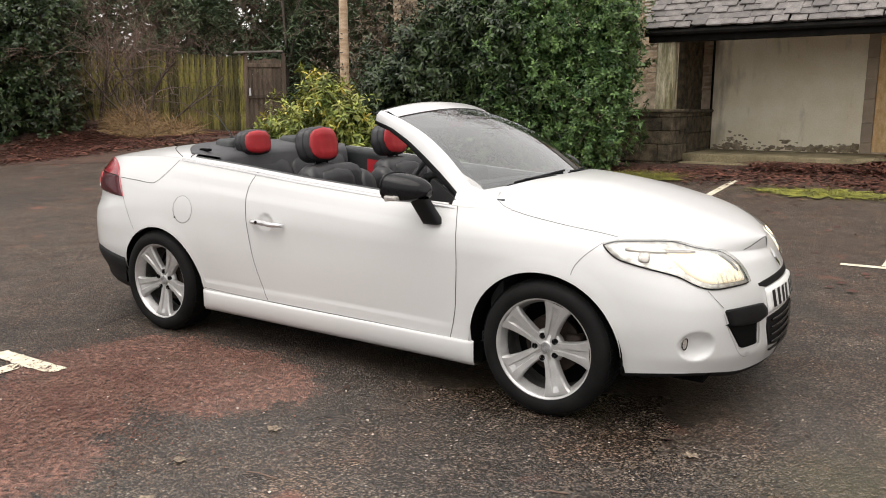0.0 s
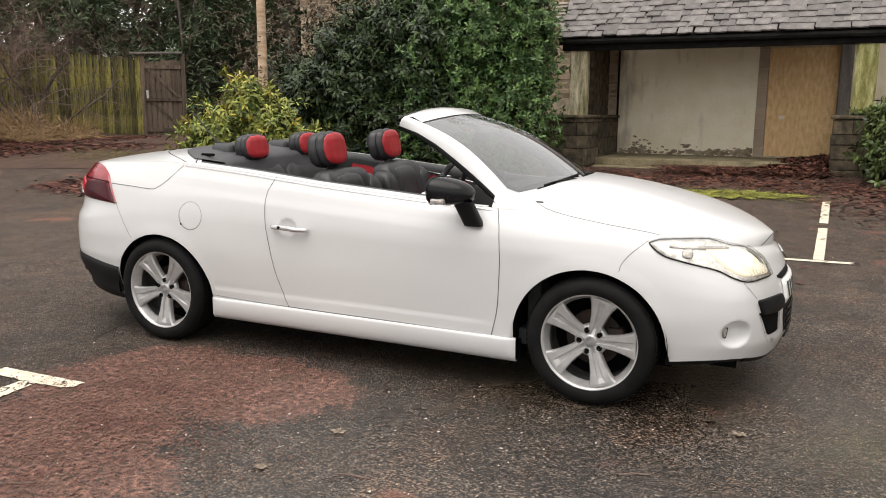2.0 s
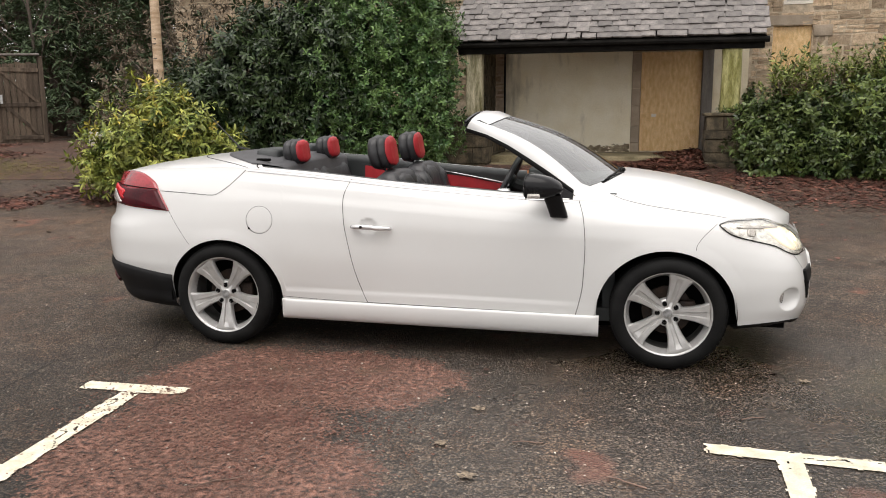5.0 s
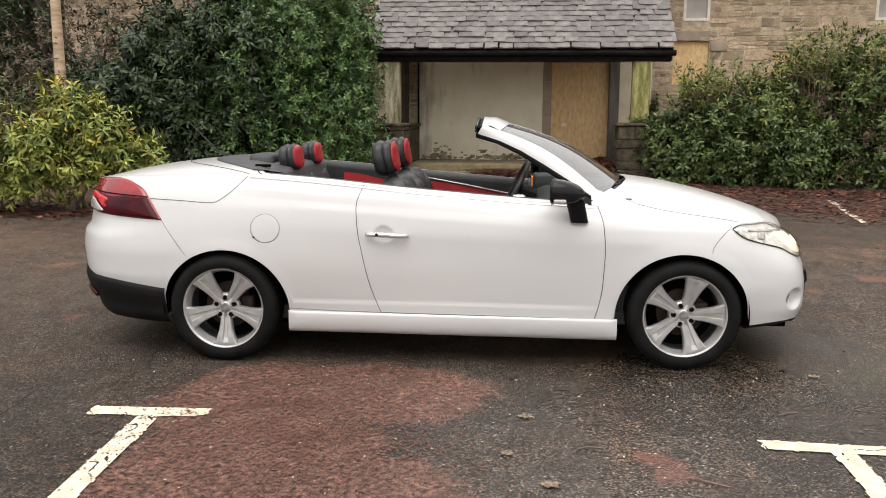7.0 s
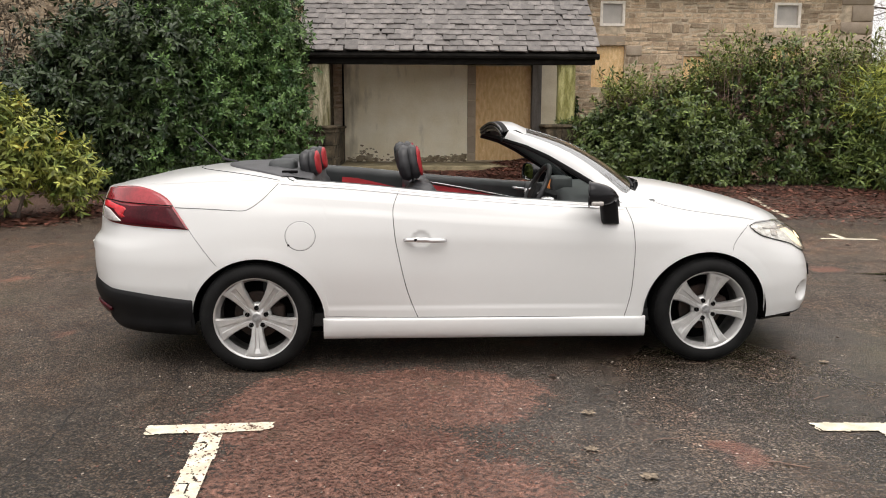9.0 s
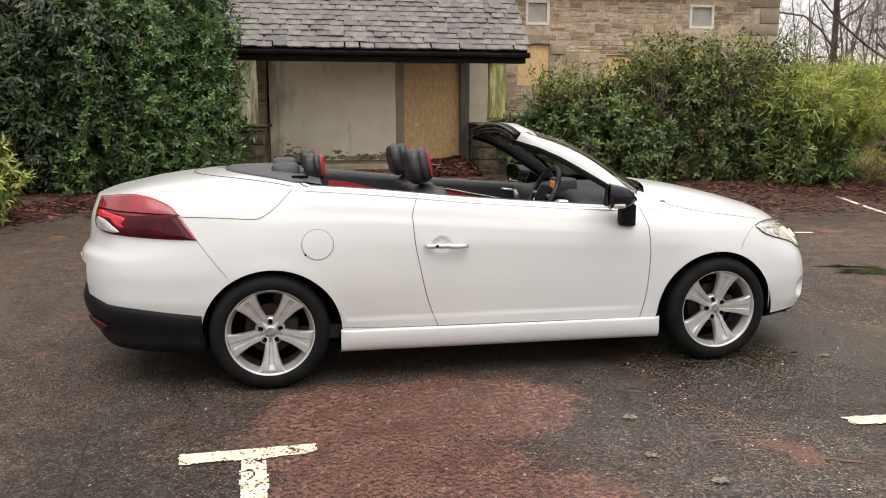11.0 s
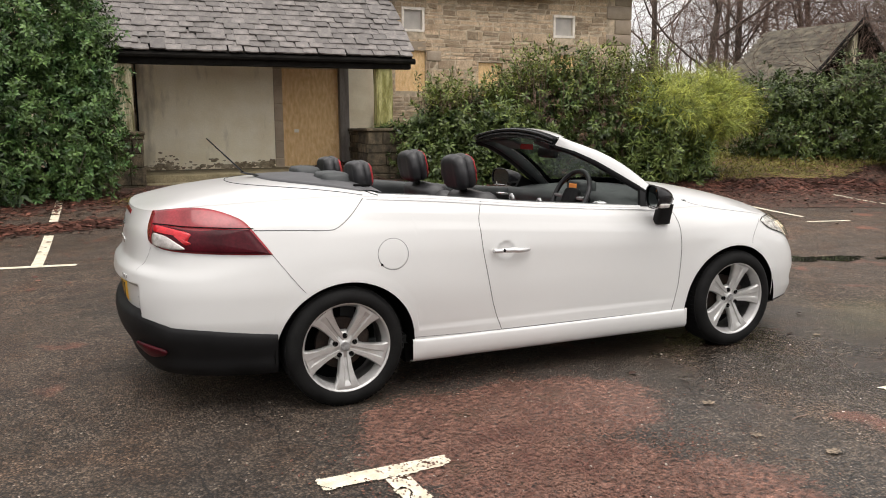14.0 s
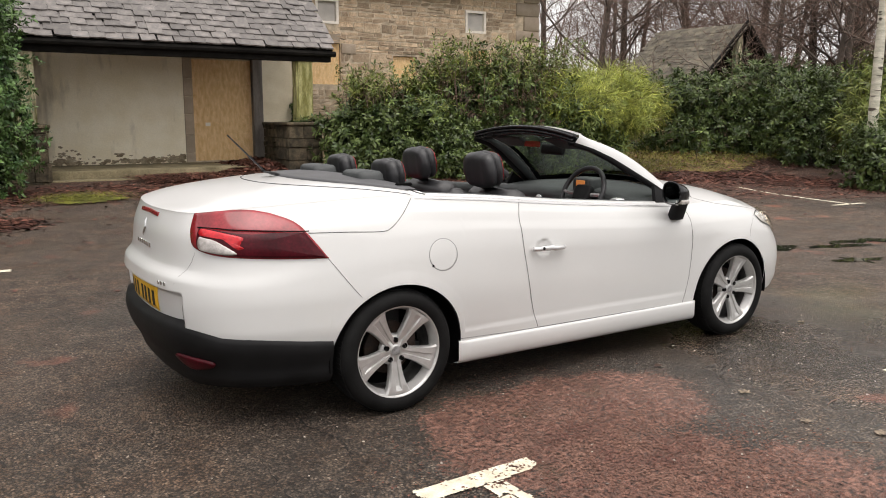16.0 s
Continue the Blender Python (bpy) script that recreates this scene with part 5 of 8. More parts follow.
for side in (-1, 1):
    seams = [line_xz([(float(door_back(z)), z) for z in np.linspace(0.302, 1.018, 9)]),
             line_xz([(float(door_front(z)), z) for z in np.linspace(0.281, 0.915, 9)]),
             line_xz([(0.906, 0.300), (1.5, 0.291), (2.109, 0.281)], 30),
             line_xz([(0.375, 0.318), (0.64, 0.306), (0.906, 0.300)], 20),
             line_xz([(2.85, 0.811), (2.781, 0.751), (2.744, 0.703), (2.734, 0.668)], 20),
             line_xz([(-0.354, 0.811), (-0.285, 0.717), (-0.235, 0.652), (-0.206, 0.618)], 20),
             line_xz([(-0.43, 0.929), (-0.234, 0.922), (-0.075, 0.914), (-0.022, 0.924), (0.040, 0.966), (0.095, 1.018), (0.135, 1.060)], 40)]
    for k, q in enumerate(seams):
        cpart("shut_line", ribbon(q, side, 0.0036 if k in (0, 1, 2, 6) else 0.0024).mesh("seam"), M_SEAM)
    # bright waistline strip
    zt = ROWZ[7]
    q = [(s, float(zt(s)) - 0.012) for s in np.linspace(sx(0.15, 1.0), sx(2.10, 0.9), 60)]
    cpart("waist_strip", ribbon(q, side, 0.011, 0.003).mesh("strip", True), M_SATIN, "thin satin silver waist strip")


def patch(outline, off, bulge, side, rings=7, n=72, edge=0.012):
    """A lens or insert that follows the skin, from a closed outline of (s, z)."""
    o = smooth_path(outline, n, closed=True)
    if (o[:, 0] * np.roll(o[:, 1], -1) - np.roll(o[:, 0], -1) * o[:, 1]).sum() < 0:
        o = o[::-1]
    c = o.mean(0)
    g, b = [], Build()
    for k in range(1, rings + 1):
        row = []
        for q in o:
            u = c + (q - c) * k / rings
            row.append(skin(*u) + skin_n(*u) * (off + bulge * (1 - (k / rings) ** 2)))
        g.append(row)
    g.append([skin(*q) + skin_n(*q) * (off - edge) for q in o])
    g = np.array(g)
    g[..., 1] *= side
    b.grid(g, wrap_v=True, flip=side == 1)
    top = skin(*c) + skin_n(*c) * (off + bulge)
    b.v.append((top[0], side * top[1], top[2]))
    m = len(b.v) - 1
    b.f += [((m, (i + 1) % n, i) if side == 1 else (m, i, (i + 1) % n)) for i in range(n)]
    return b.mesh("patch", True)


for side in (-1, 1):
    # tail lamp
    def on_tail(pts, front=False):
        """Outline points given by x (negative) or half width y, with their height."""
        q = []
        for a, z in pts:
            k = sx(a, min(z, 0.99)) if a < 0 else sy(a, min(z, 0.99), False)
            q.append((k, min(z, float(ROWZ[7](k)) - 0.002)))
        return q
    o = on_tail([(-0.352, 0.813), (-0.358, 0.822), (-0.395, 0.875), (-0.437, 0.932), (-0.472, 0.972), (-0.527, 1.001), (-0.606, 1.026), (-0.696, 1.037), (0.587, 1.034), (0.526, 1.028), (0.500, 1.018), (0.497, 1.005), (0.505, 0.960), (0.520, 0.922), (0.542, 0.879), (0.580, 0.856), (0.644, 0.838), (-0.722, 0.828), (-0.546, 0.818), (-0.372, 0.812)])
    lamp = cpart("tail_lamp", patch(o, 0.005, 0.012, side, 8, 110), M_REDLENS, "red wraparound tail lamp")
    lo_o = on_tail([(0.553, 0.950), (0.560, 0.951), (0.633, 0.947), (-0.696, 0.939), (-0.579, 0.935), (-0.455, 0.931), (-0.446, 0.928), (-0.405, 0.872), (-0.368, 0.821), (-0.380, 0.818), (-0.546, 0.824), (-0.722, 0.834), (0.644, 0.845), (0.590, 0.862), (0.565, 0.885)])
    part("lower_lens", patch(lo_o, 0.014, 0.009, side, 6, 90, 0.010), M_DARKRED, lamp, "smoked dark red lower lens")
    part("reversing_lens", patch(on_tail([(0.572, 0.912), (0.600, 0.911), (0.634, 0.902), (0.674, 0.876), (0.702, 0.850), (0.698, 0.843), (0.672, 0.843), (0.622, 0.852), (0.583, 0.866)]), 0.0215, 0.004, side, 5, 60), M_REVERSE, lamp, "clear reversing lens")
    part("light_bar", patch(on_tail([(0.566, 0.947), (0.600, 0.944), (0.655, 0.932), (0.700, 0.914), (-0.728, 0.874), (-0.734, 0.864), (0.712, 0.872), (0.676, 0.898), (0.636, 0.914), (0.574, 0.922)]), 0.022, 0.004, side, 4, 60), M_BRIGHTRED, lamp, "bright red light bar")
    q = on_tail([(a, float(np.interp(a, [-0.75, -0.439], [0.946, 0.933]))) for a in np.linspace(-0.75, -0.430, 30)])
    q = on_tail([(0.551, 0.953), (0.59, 0.952), (0.63, 0.950)]) + q
    part("lens_joint", ribbon(q, side, 0.006, 0.0235).mesh("joint"), M_DARK, lamp)
    # head lamp
    o = []
    for a, z in [(2.852, 0.799), (2.885, 0.809), (2.929, 0.815), (0.705, 0.815), (0.634, 0.806), (0.52, 0.779), (0.426, 0.749), (0.396, 0.712), (0.381, 0.665), (0.384, 0.630), (0.400, 0.618), (0.524, 0.620), (0.640, 0.625), (0.690, 0.645), (3.151, 0.681), (3.037, 0.713), (2.93, 0.743), (2.876, 0.776)]:
        k = sx(a, min(z, 0.79)) if a > 1 else sy(a, min(z, 0.75), True)
        o.append((k, min(z, float(ROWZ[7](k)) - 0.002)))
    lamp = cpart("headlamp", patch(o, 0.002, 0.0, side), M_REFLECTOR, "swept-back headlamp with clear lens, lit warm")
    part("lamp_surround", ribbon([tuple(q) for q in smooth_path(o + o[:1], 90)], side, 0.006, 0.004).mesh("surround"), M_DARK, lamp, "dark lens seal")

    def disc(y, z, r, dx, mat, nm, lab, k=1.0):
        s = sy(y, z, True)
        p, n = skin(s, z), skin_n(s, z)
        b = Build().lathe([(0.001, -0.002), (r * 0.5, 0.0), (r * 0.86, 0.003 * k), (r, 0.005 * k), (r * 1.03, 0.002)], 28)
        q = Vector((n[0], side * n[1], n[2])).to_track_quat("Y", "Z").to_matrix().to_4x4()
        return part(nm, b.mesh(nm, True), mat, lamp, lab, Matrix.Translation((p[0] + n[0] * dx, side * (p[1] + n[1] * dx), p[2] + n[2] * dx)) @ q)
    def face(nm, pts, off, mat, lab, bulge=0.002):
        return part(nm, patch([(sy(y, z, True), z) for y, z in pts], off, bulge, side, 5, 60), mat, lamp, lab)
    face("beam_reflector", [(0.690, 0.775), (0.640, 0.782), (0.560, 0.766), (0.470, 0.742), (0.420, 0.708), (0.402, 0.668), (0.406, 0.638), (0.440, 0.634), (0.540, 0.640), (0.640, 0.650), (0.690, 0.690)], 0.005, M_LAMPFACE, "warm-lit main beam reflector")
    face("beam_shade", [(0.470, 0.738), (0.458, 0.734), (0.436, 0.706), (0.430, 0.676), (0.442, 0.674), (0.452, 0.702)], 0.012, M_CAP, "curved grey beam shade", 0.001)
    for k in range(7):
        y = 0.408 + 0.030 * k
        face("facet_line", [(y, 0.690 - 0.003 * k), (y + 0.006, 0.690 - 0.003 * k), (y + 0.014, 0.645), (y + 0.008, 0.645)], 0.010, M_WARMBOWL, "moulded facet of the reflector", 0.001)
    disc(0.560, 0.705, 0.030, 0.012, M_LAMPGLOW, "bulb", "lit warm bulb")
    part("lamp_cell", patch([(sx(3.00, 0.76), 0.770), (sx(3.035, 0.76), 0.768), (sx(3.035, 0.75), 0.736), (sx(3.00, 0.75), 0.742)], 0.010, 0.002, side, 3, 20), M_CLEARLENS, lamp, "clear side light cell")
    part("indicator", patch([(sx(2.955, 0.78), 0.792), (sy(0.72, 0.77, True), 0.782), (sy(0.60, 0.76, True), 0.768), (sy(0.60, 0.755, True), 0.760), (sy(0.72, 0.76, True), 0.770), (sx(2.955, 0.775), 0.780)], 0.010, 0.002, side, 4, 40), M_CLEARLENS, lamp, "ribbed clear indicator")
    ob = part("lens", patch(o, 0.018, 0.010, side), M_LENSGLASS, lamp, "clear outer lens")
    ob.visible_shadow = False
    # front bumper details
    s0 = sx(3.196, 0.404)
    fo2 = [(s0 + 0.0026 * math.cos(a), 0.405 + 0.028 * math.sin(a)) for a in np.linspace(0, 2 * math.pi, 12, endpoint=False)]
    fog = cpart("fog_lamp", patch(fo2, 0.004, 0.004, side, 4, 32, 0.004), M_CLEARLENS, "small clear fog lamp in a dished recess")
    part("fog_rim", ribbon([tuple(q) for q in smooth_path(fo2 + fo2[:1], 40)], side, 0.005, 0.006).mesh("rim"), M_DARK, fog)
    fr = lambda pts: [(sy(y, z, True), z) for y, z in pts]
    cpart("side_intake", patch(fr([(0.600, 0.476), (0.592, 0.460), (0.524, 0.372), (0.508, 0.358), (0.478, 0.350), (0.385, 0.348), (0.370, 0.354), (0.372, 0.372), (0.382, 0.455), (0.39, 0.470)]), 0.003, 0.0, side, 6, 70, 0.003), M_DARK, "black side intake")
    cpart("intake_blade", patch(fr([(0.607, 0.526), (0.600, 0.533), (0.576, 0.536), (0.345, 0.522), (0.318, 0.515), (0.292, 0.492), (0.288, 0.470), (0.296, 0.459), (0.378, 0.448), (0.493, 0.455), (0.575, 0.466), (0.590, 0.474)]), 0.011, 0.006, side, 6, 70, 0.011), M_PLASTIC, "smooth black intake blade")
    lip = [(0.352, 0.452), (0.340, 0.40), (0.338, 0.345), (0.365, 0.322), (0.41, 0.318), (0.45, 0.322)]
    cpart("intake_lip", ribbon([(sy(y, z, True), z) for y, z in smooth_path(lip, 40)], side, 0.030, 0.006).mesh("lip", True), M_PAINT, "white intake lip")
    cpart("shut_line", ribbon([(sy(y, z, True), z) for y, z in smooth_path([(0.616, 0.520), (0.598, 0.455), (0.548, 0.378), (0.515, 0.335), (0.47, 0.308), (0.40, 0.300), (0.345, 0.302)], 40)], side, 0.0022).mesh("seam"), M_FLAPGAP)
    cpart("shut_line", ribbon([(sy(y, z, True), z) for y, z in smooth_path([(0.660, 0.622), (0.640, 0.585), (0.612, 0.545)], 12)], side, 0.0026).mesh("seam"), M_SEAM)
    # fuel flap on the driver's side, handle on the doors
    if side == -1:
        ring = [(sx(0.257 + 0.083 * math.cos(a), 0.777), 0.777 + 0.080 * math.sin(a)) for a in np.linspace(0, 2 * math.pi, 24, endpoint=False)]
        flap = cpart("fuel_flap", patch(ring, 0.0003, 0.0, side, 12, 60, 0.0003), M_PAINT, "round white fuel flap")
        part("flap_gap", ribbon([tuple(q) for q in smooth_path(ring + ring[:1], 70)], side, 0.0032, 0.0010).mesh("gap"), M_FLAPGAP, flap)
        part("flap_notch", patch([(sx(0.19, 0.73), 0.735), (sx(0.20, 0.73), 0.725), (sx(0.187, 0.72), 0.722)], 0.003, 0.0, side, 3, 16, 0.0), M_DARK, flap)
    dr = doors[side]
    path = []
    for t in np.linspace(0, 1, 16):
        x = 0.832 + 0.230 * t
        s, z = sx(x, 0.747), 0.751 - 0.006 * t
        p, n = skin(s, z), skin_n(s, z)
        p = p + n * (0.012 + 0.030 * math.sin(math.pi * t) ** 0.5)
        path.append((p[0], side * p[1], p[2]))
    h = part("handle", Build().tube(path, [0.009 + 0.006 * math.sin(math.pi * min(1, 0.12 + 0.8 * t)) for t in np.linspace(0, 1, 16)], 10).mesh("handle", True), M_SATIN, dr, "silver bar handle")
    s, z = sx(0.872, 0.75), 0.750
    p = skin(s, z) + skin_n(s, z) * 0.046
    part("lock_button", Build().lathe([(0.001, -0.004), (0.008, -0.004), (0.009, 0.0)], 12).mesh("lock"), M_DARK, h, "", Matrix.Translation((p[0], side * p[1], p[2])) @ pose(0, 0, 0, 0, 0, 0 if side == -1 else 180))

# side skirts, proud of the sills
for side in (-1, 1):
    g = []
    for t in np.linspace(0, 1, 60):
        x = 0.372 + 1.866 * t
        zt = 0.298 - 0.020 * t
        s = sx(x, zt)
        p, n = skin(s, zt), skin_n(s, zt)
        n = np.array([n[0], n[1], 0]) / math.hypot(n[0], n[1])
        k = min(1.0, min(t, 1 - t) / 0.02) ** 0.5
        g.append([p * (1, 1, 0) + n * o_ * (k if o_ > 0 else 1) + (0, 0, zt + dz) for o_, dz in ((-0.012, 0.004), (0.008, 0.003), (0.0145, -0.001), (0.0165, -0.010), (0.0160, -0.035), (0.0125, -0.065), (0.004, -0.095), (-0.012, -0.118), (-0.05, -0.122))])
    cpart("side_skirt", Build().grid(np.array(g) * (1, side, 1), flip=side == -1).mesh("skirt", True), M_PAINT, "white side skirt")

# rear bumper lower part, proud of the skin
g = []
for s in np.linspace(0, sx(-0.345, 0.4), 90):
    x = plan_x(s)
    top = float(np.interp(x, [-1.05, -1.02, -0.985, -0.91, -0.83, -0.68, -0.35], [0.508, 0.514, 0.518, 0.498, 0.470, 0.458, 0.418]))
    row = []
    for t in np.linspace(0, 1, 12):
        z = 0.195 + (top - 0.195) * t
        o = 0.016 - 0.014 * max(0, (t - 0.85) / 0.15) - 0.05 * max(0, (0.35 - t) / 0.35) ** 2
        row.append(skin(s, min(max(z, 0.30), 0.465)) * (1, 1, 0) + (0, 0, z) + skin_n(s, 0.44) * o)
    row.append(skin(s, 0.465) * (1, 1, 0) + (0, 0, top + 0.002) + skin_n(s, 0.44) * -0.07)
    g.append(row)
g = np.array(g)
left = g[::-1] * (1, 1, 1)
right = g[1:] * (1, -1, 1)
rb = cpart("rear_valance", Build().grid(np.concatenate([left, right])).mesh("valance", True), M_PLASTIC, "black grained plastic lower rear bumper")
for side in (-1, 1):
    part("reflector", patch([(sy(0.47, 0.36, False), 0.374), (sy(0.61, 0.36, False), 0.364), (sy(0.645, 0.36, False), 0.345), (sy(0.61, 0.36, False), 0.320), (sy(0.52, 0.36, False), 0.312)], 0.030, 0.004, side, 4, 40), M_DARKRED, rb, "dark red reflector")
# front lip and grilles
g = []
for s in np.linspace(sx(2.96, 0.3), 1, 70):
    z0 = float(ROWZ[0](s))
    n, p = skin_n(s, 0.42), skin(s, z0)
    g.append([p + n * 0.004 + (0, 0, 0.004), p + n * -0.015 + (0, 0, -0.020), p + n * -0.10 + (0, 0, -0.03)])
g = np.array(g)
cpart("front_lip", Build().grid(np.concatenate([g, g[::-1][1:] * (1, -1, 1)])).mesh("lip", True), M_PLASTIC, "black lower front lip")


def both(half, off, bulge, mat, name, label, edge=0.004):
    """An insert across the nose or tail, from the outline of its half as (y, z, front)."""
    b = Build()
    n, rows = 26, 8
    g = []
    for i in range(-n, n + 1):
        f = abs(i) / n
        y = half[0][0] * f
        zt, zb = np.interp(y, [q[0] for q in half[::-1]], [q[1] for q in half[::-1]]), np.interp(y, [q[0] for q in half[::-1]], [q[2] for q in half[::-1]])
        row = []
        for j in range(rows + 1):
            z = zb + (zt - zb) * j / rows
            s = sy(max(y, 0.004), z, half[0][3])
            p = skin(s, z) + skin_n(s, z) * (off + bulge * (1 - (2 * j / rows - 1) ** 2) - (edge if j in (0, rows) or abs(i) == n else 0))
            row.append((p[0], -p[1] if i < 0 else p[1], p[2]))
        g.append(row)
    return cpart(name, b.grid(g).mesh(name, True), mat, label)


both([(0.31, 0.602, 0.592, True), (0.24, 0.606, 0.576, True), (0.0, 0.615, 0.582, True)], 0.004, -0.002, M_PLASTIC, "upper_grille", "slim black upper grille")
low = both([(0.275, 0.446, 0.400, True), (0.235, 0.448, 0.305, True), (0.0, 0.452, 0.268, True)], 0.004, 0.0, M_PLASTIC, "lower_grille", "black slatted lower grille")
for k in range(5):
    z = 0.285 + 0.035 * k
    b = Build()
    pts = []
    for y in np.linspace(-0.225, 0.225, 30):
        s = sy(max(abs(y), 0.004), z, True)
        p = skin(s, z) + skin_n(s, z) * 0.010
        pts.append((p[0], y, p[2]))
    part("slat", b.tube(pts, 0.006, 6).mesh("slat", True), M_GLOSSBLACK, low)
fp = both([(0.262, 0.572, 0.464, True), (0.0, 0.576, 0.465, True)], 0.016, 0.0, M_PLATEW, "number_plate", "white front number plate", 0.014)


def plate_bars(plate, ys, z0, z1, front, off):
    for y in ys:
        b = Build()
        s0, s1 = sy(abs(y - 0.018 * (1 if y > 0 else -1)) + 0.001, 0.5, front), sy(abs(y + 0.018 * (1 if y > 0 else -1)) + 0.001, 0.5, front)
        q = []
        for s, yy in ((s0, y - 0.018 * (1 if y > 0 else -1)), (s1, y + 0.018 * (1 if y > 0 else -1))):
            for z in (z0, z1):
                p = skin(s, z) + skin_n(s, z) * off
                q.append((p[0], yy, p[2]))
        part("plate_bar", b.add(q, [(0, 1, 3, 2), (2, 3, 1, 0)]).mesh("bar"), M_INK, plate)


plate_bars(fp, (-0.21, -0.145, -0.08, -0.02, 0.08, 0.145, 0.21), 0.482, 0.556, True, 0.0185)
rp = both([(0.26, 0.640, 0.526, False), (0.0, 0.642, 0.528, False)], 0.006, 0.0, M_PLATEY, "number_plate", "yellow rear number plate", 0.005)
plate_bars(rp, (-0.21, -0.145, -0.08, -0.02, 0.08, 0.145, 0.21), 0.545, 0.620, False, 0.0085)
both([(0.17, 0.994, 0.972, False), (0.0, 0.998, 0.976, False)], 0.004, 0.002, M_REDLENS, "high_brake_light", "slim red high-level brake light")
for z, front, off, h, w in ((0.905, False, 0.006, 0.050, 0.028), (0.672, True, 0.006, 0.05, 0.026)):
    s = 0.0 if not front else 1.0
    p, n = skin(s, z), Vector(((-1 if not front else 1), 0, 0.25 if not front else 0.6)).normalized()
    m = Matrix.Translation((p[0] + n.x * off, 0, z + n.z * off)) @ n.to_track_quat("Y", "Z").to_matrix().to_4x4()
    v = [(0, 0, h), (w, 0, 0), (0, 0, -h), (-w, 0, 0), (0, 0.006, h * 0.55), (w * 0.5, 0.006, 0), (0, 0.006, -h * 0.55), (-w * 0.5, 0.006, 0)]
    cpart("badge", Build().add(v, [(0, 1, 5, 4), (1, 2, 6, 5), (2, 3, 7, 6), (3, 0, 4, 7)], m).mesh("badge"), M_CHROME, "chrome diamond-shaped badge")
for k in range(6):
    y = -0.115 + 0.046 * k
    s = sy(max(abs(y), 0.004), 0.828, False)
    p = skin(s, 0.828) + skin_n(s, 0.828) * 0.003
    cpart("badge_bar", rounded(p[0] - 0.003, p[0] + 0.003, y - 0.014, y + 0.014, 0.818, 0.840, 0.002, 1), M_CHROME)
for y in (-0.43, -0.40, -0.375):
    s = sy(abs(y), 0.690, False)
    p = skin(s, 0.690) + skin_n(s, 0.690) * 0.003
    cpart("badge_bar", rounded(p[0] - 0.003, p[0] + 0.003, y - 0.011, y + 0.011, 0.681, 0.699, 0.002, 1), M_CHROME)
for side in (-1, 1):
    q = [(sy(0.558, z, False), z) for z in np.linspace(0.520, 0.612, 6)]
    cpart("shut_line", ribbon(q, side, 0.0035).mesh("seam"), M_DARK)
    q = [(sy(y, z, False), z) for y, z in ((0.557, 0.846), (0.545, 0.80), (0.529, 0.766), (0.509, 0.735), (0.50, 0.70))]
    cpart("shut_line", ribbon(q, side, 0.0016).mesh("seam"), M_SEAM)

# bonnet
CZ = pchip([2.2, 2.38, 2.54, 2.72, 2.9, 3.08, 3.26, 3.37, 3.43, 3.46], [1.032, 1.030, 1.014, 0.982, 0.940, 0.888, 0.822, 0.765, 0.725, 0.70])
def shoulder(s):
    return skin(s, float(ROWZ[7](s)))


sa = sx(2.10, 0.92)
g = []
for u in np.linspace(0, 1, 70):
    e = shoulder(sa + (1 - sa) * u)
    cx = 2.37 + (shoulder(1.0)[0] - 2.37) * (1 - (1 - u) ** 1.7)
    cz = float(CZ(cx)) if u < 0.97 else float(CZ(cx)) * (1 - (u - 0.97) / 0.03) + e[2] * (u - 0.97) / 0.03
    row = []
    for f in np.linspace(-1, 1, 49):
        a = abs(f)
        row.append((cx + (e[0] - cx) * a**2.2, f * e[1], cz + (e[2] - cz) * (0.35 * a**2 + 0.65 * a**4)))
    g.append(row)
bonnet_g = np.array(g)
bonnet = cpart("bonnet", Build().grid(g).mesh("bonnet", True), M_PAINT, "smooth white bonnet")


def on_grid(gr, u, f):
    """A point of a gridded panel at fractions u, f."""
    i, j = u * (gr.shape[0] - 1), f * (gr.shape[1] - 1)
    a, c = min(int(i), gr.shape[0] - 2), min(int(j), gr.shape[1] - 2)
    p, q = i - a, j - c
    return gr[a, c] * (1 - p) * (1 - q) + gr[a + 1, c] * p * (1 - q) + gr[a, c + 1] * (1 - p) * q + gr[a + 1, c + 1] * p * q


for side in (-1, 1):
    pts = [on_grid(bonnet_g, u, 0.5 + side * a / 2) + (0, 0, 0.0004) for u, a in ((0.02, 0.835), (0.035, 0.85), (0.075, 0.91), (0.115, 0.965), (0.14, 0.988))]
    part("shut_line", Build().tube(smooth_path(pts, 20), np.linspace(0.0003, 0.0016, 21), 6).mesh("seam"), M_SEAM, bonnet)
    e = on_grid(bonnet_g, 0.14, 0.99)
    q = line_xz([(e[0], e[2] - 0.004), (e[0] + 0.10, 0.893), (e[0] + 0.24, 0.873), (2.80, 0.848), (2.90, 0.830)], 40)
    part("shut_line", ribbon(q, side, 0.0028).mesh("seam"), M_SEAM, bonnet)
pts = [on_grid(bonnet_g, 0.86 + 0.135 * (1 - abs(a)) ** 0.6, 0.5 + a / 2 * 0.98) + (0, 0, 0.0005) for a in np.linspace(-1, 1, 31)]
part("shut_line", Build().tube(pts, 0.0020, 6).mesh("seam"), M_SEAM, bonnet)

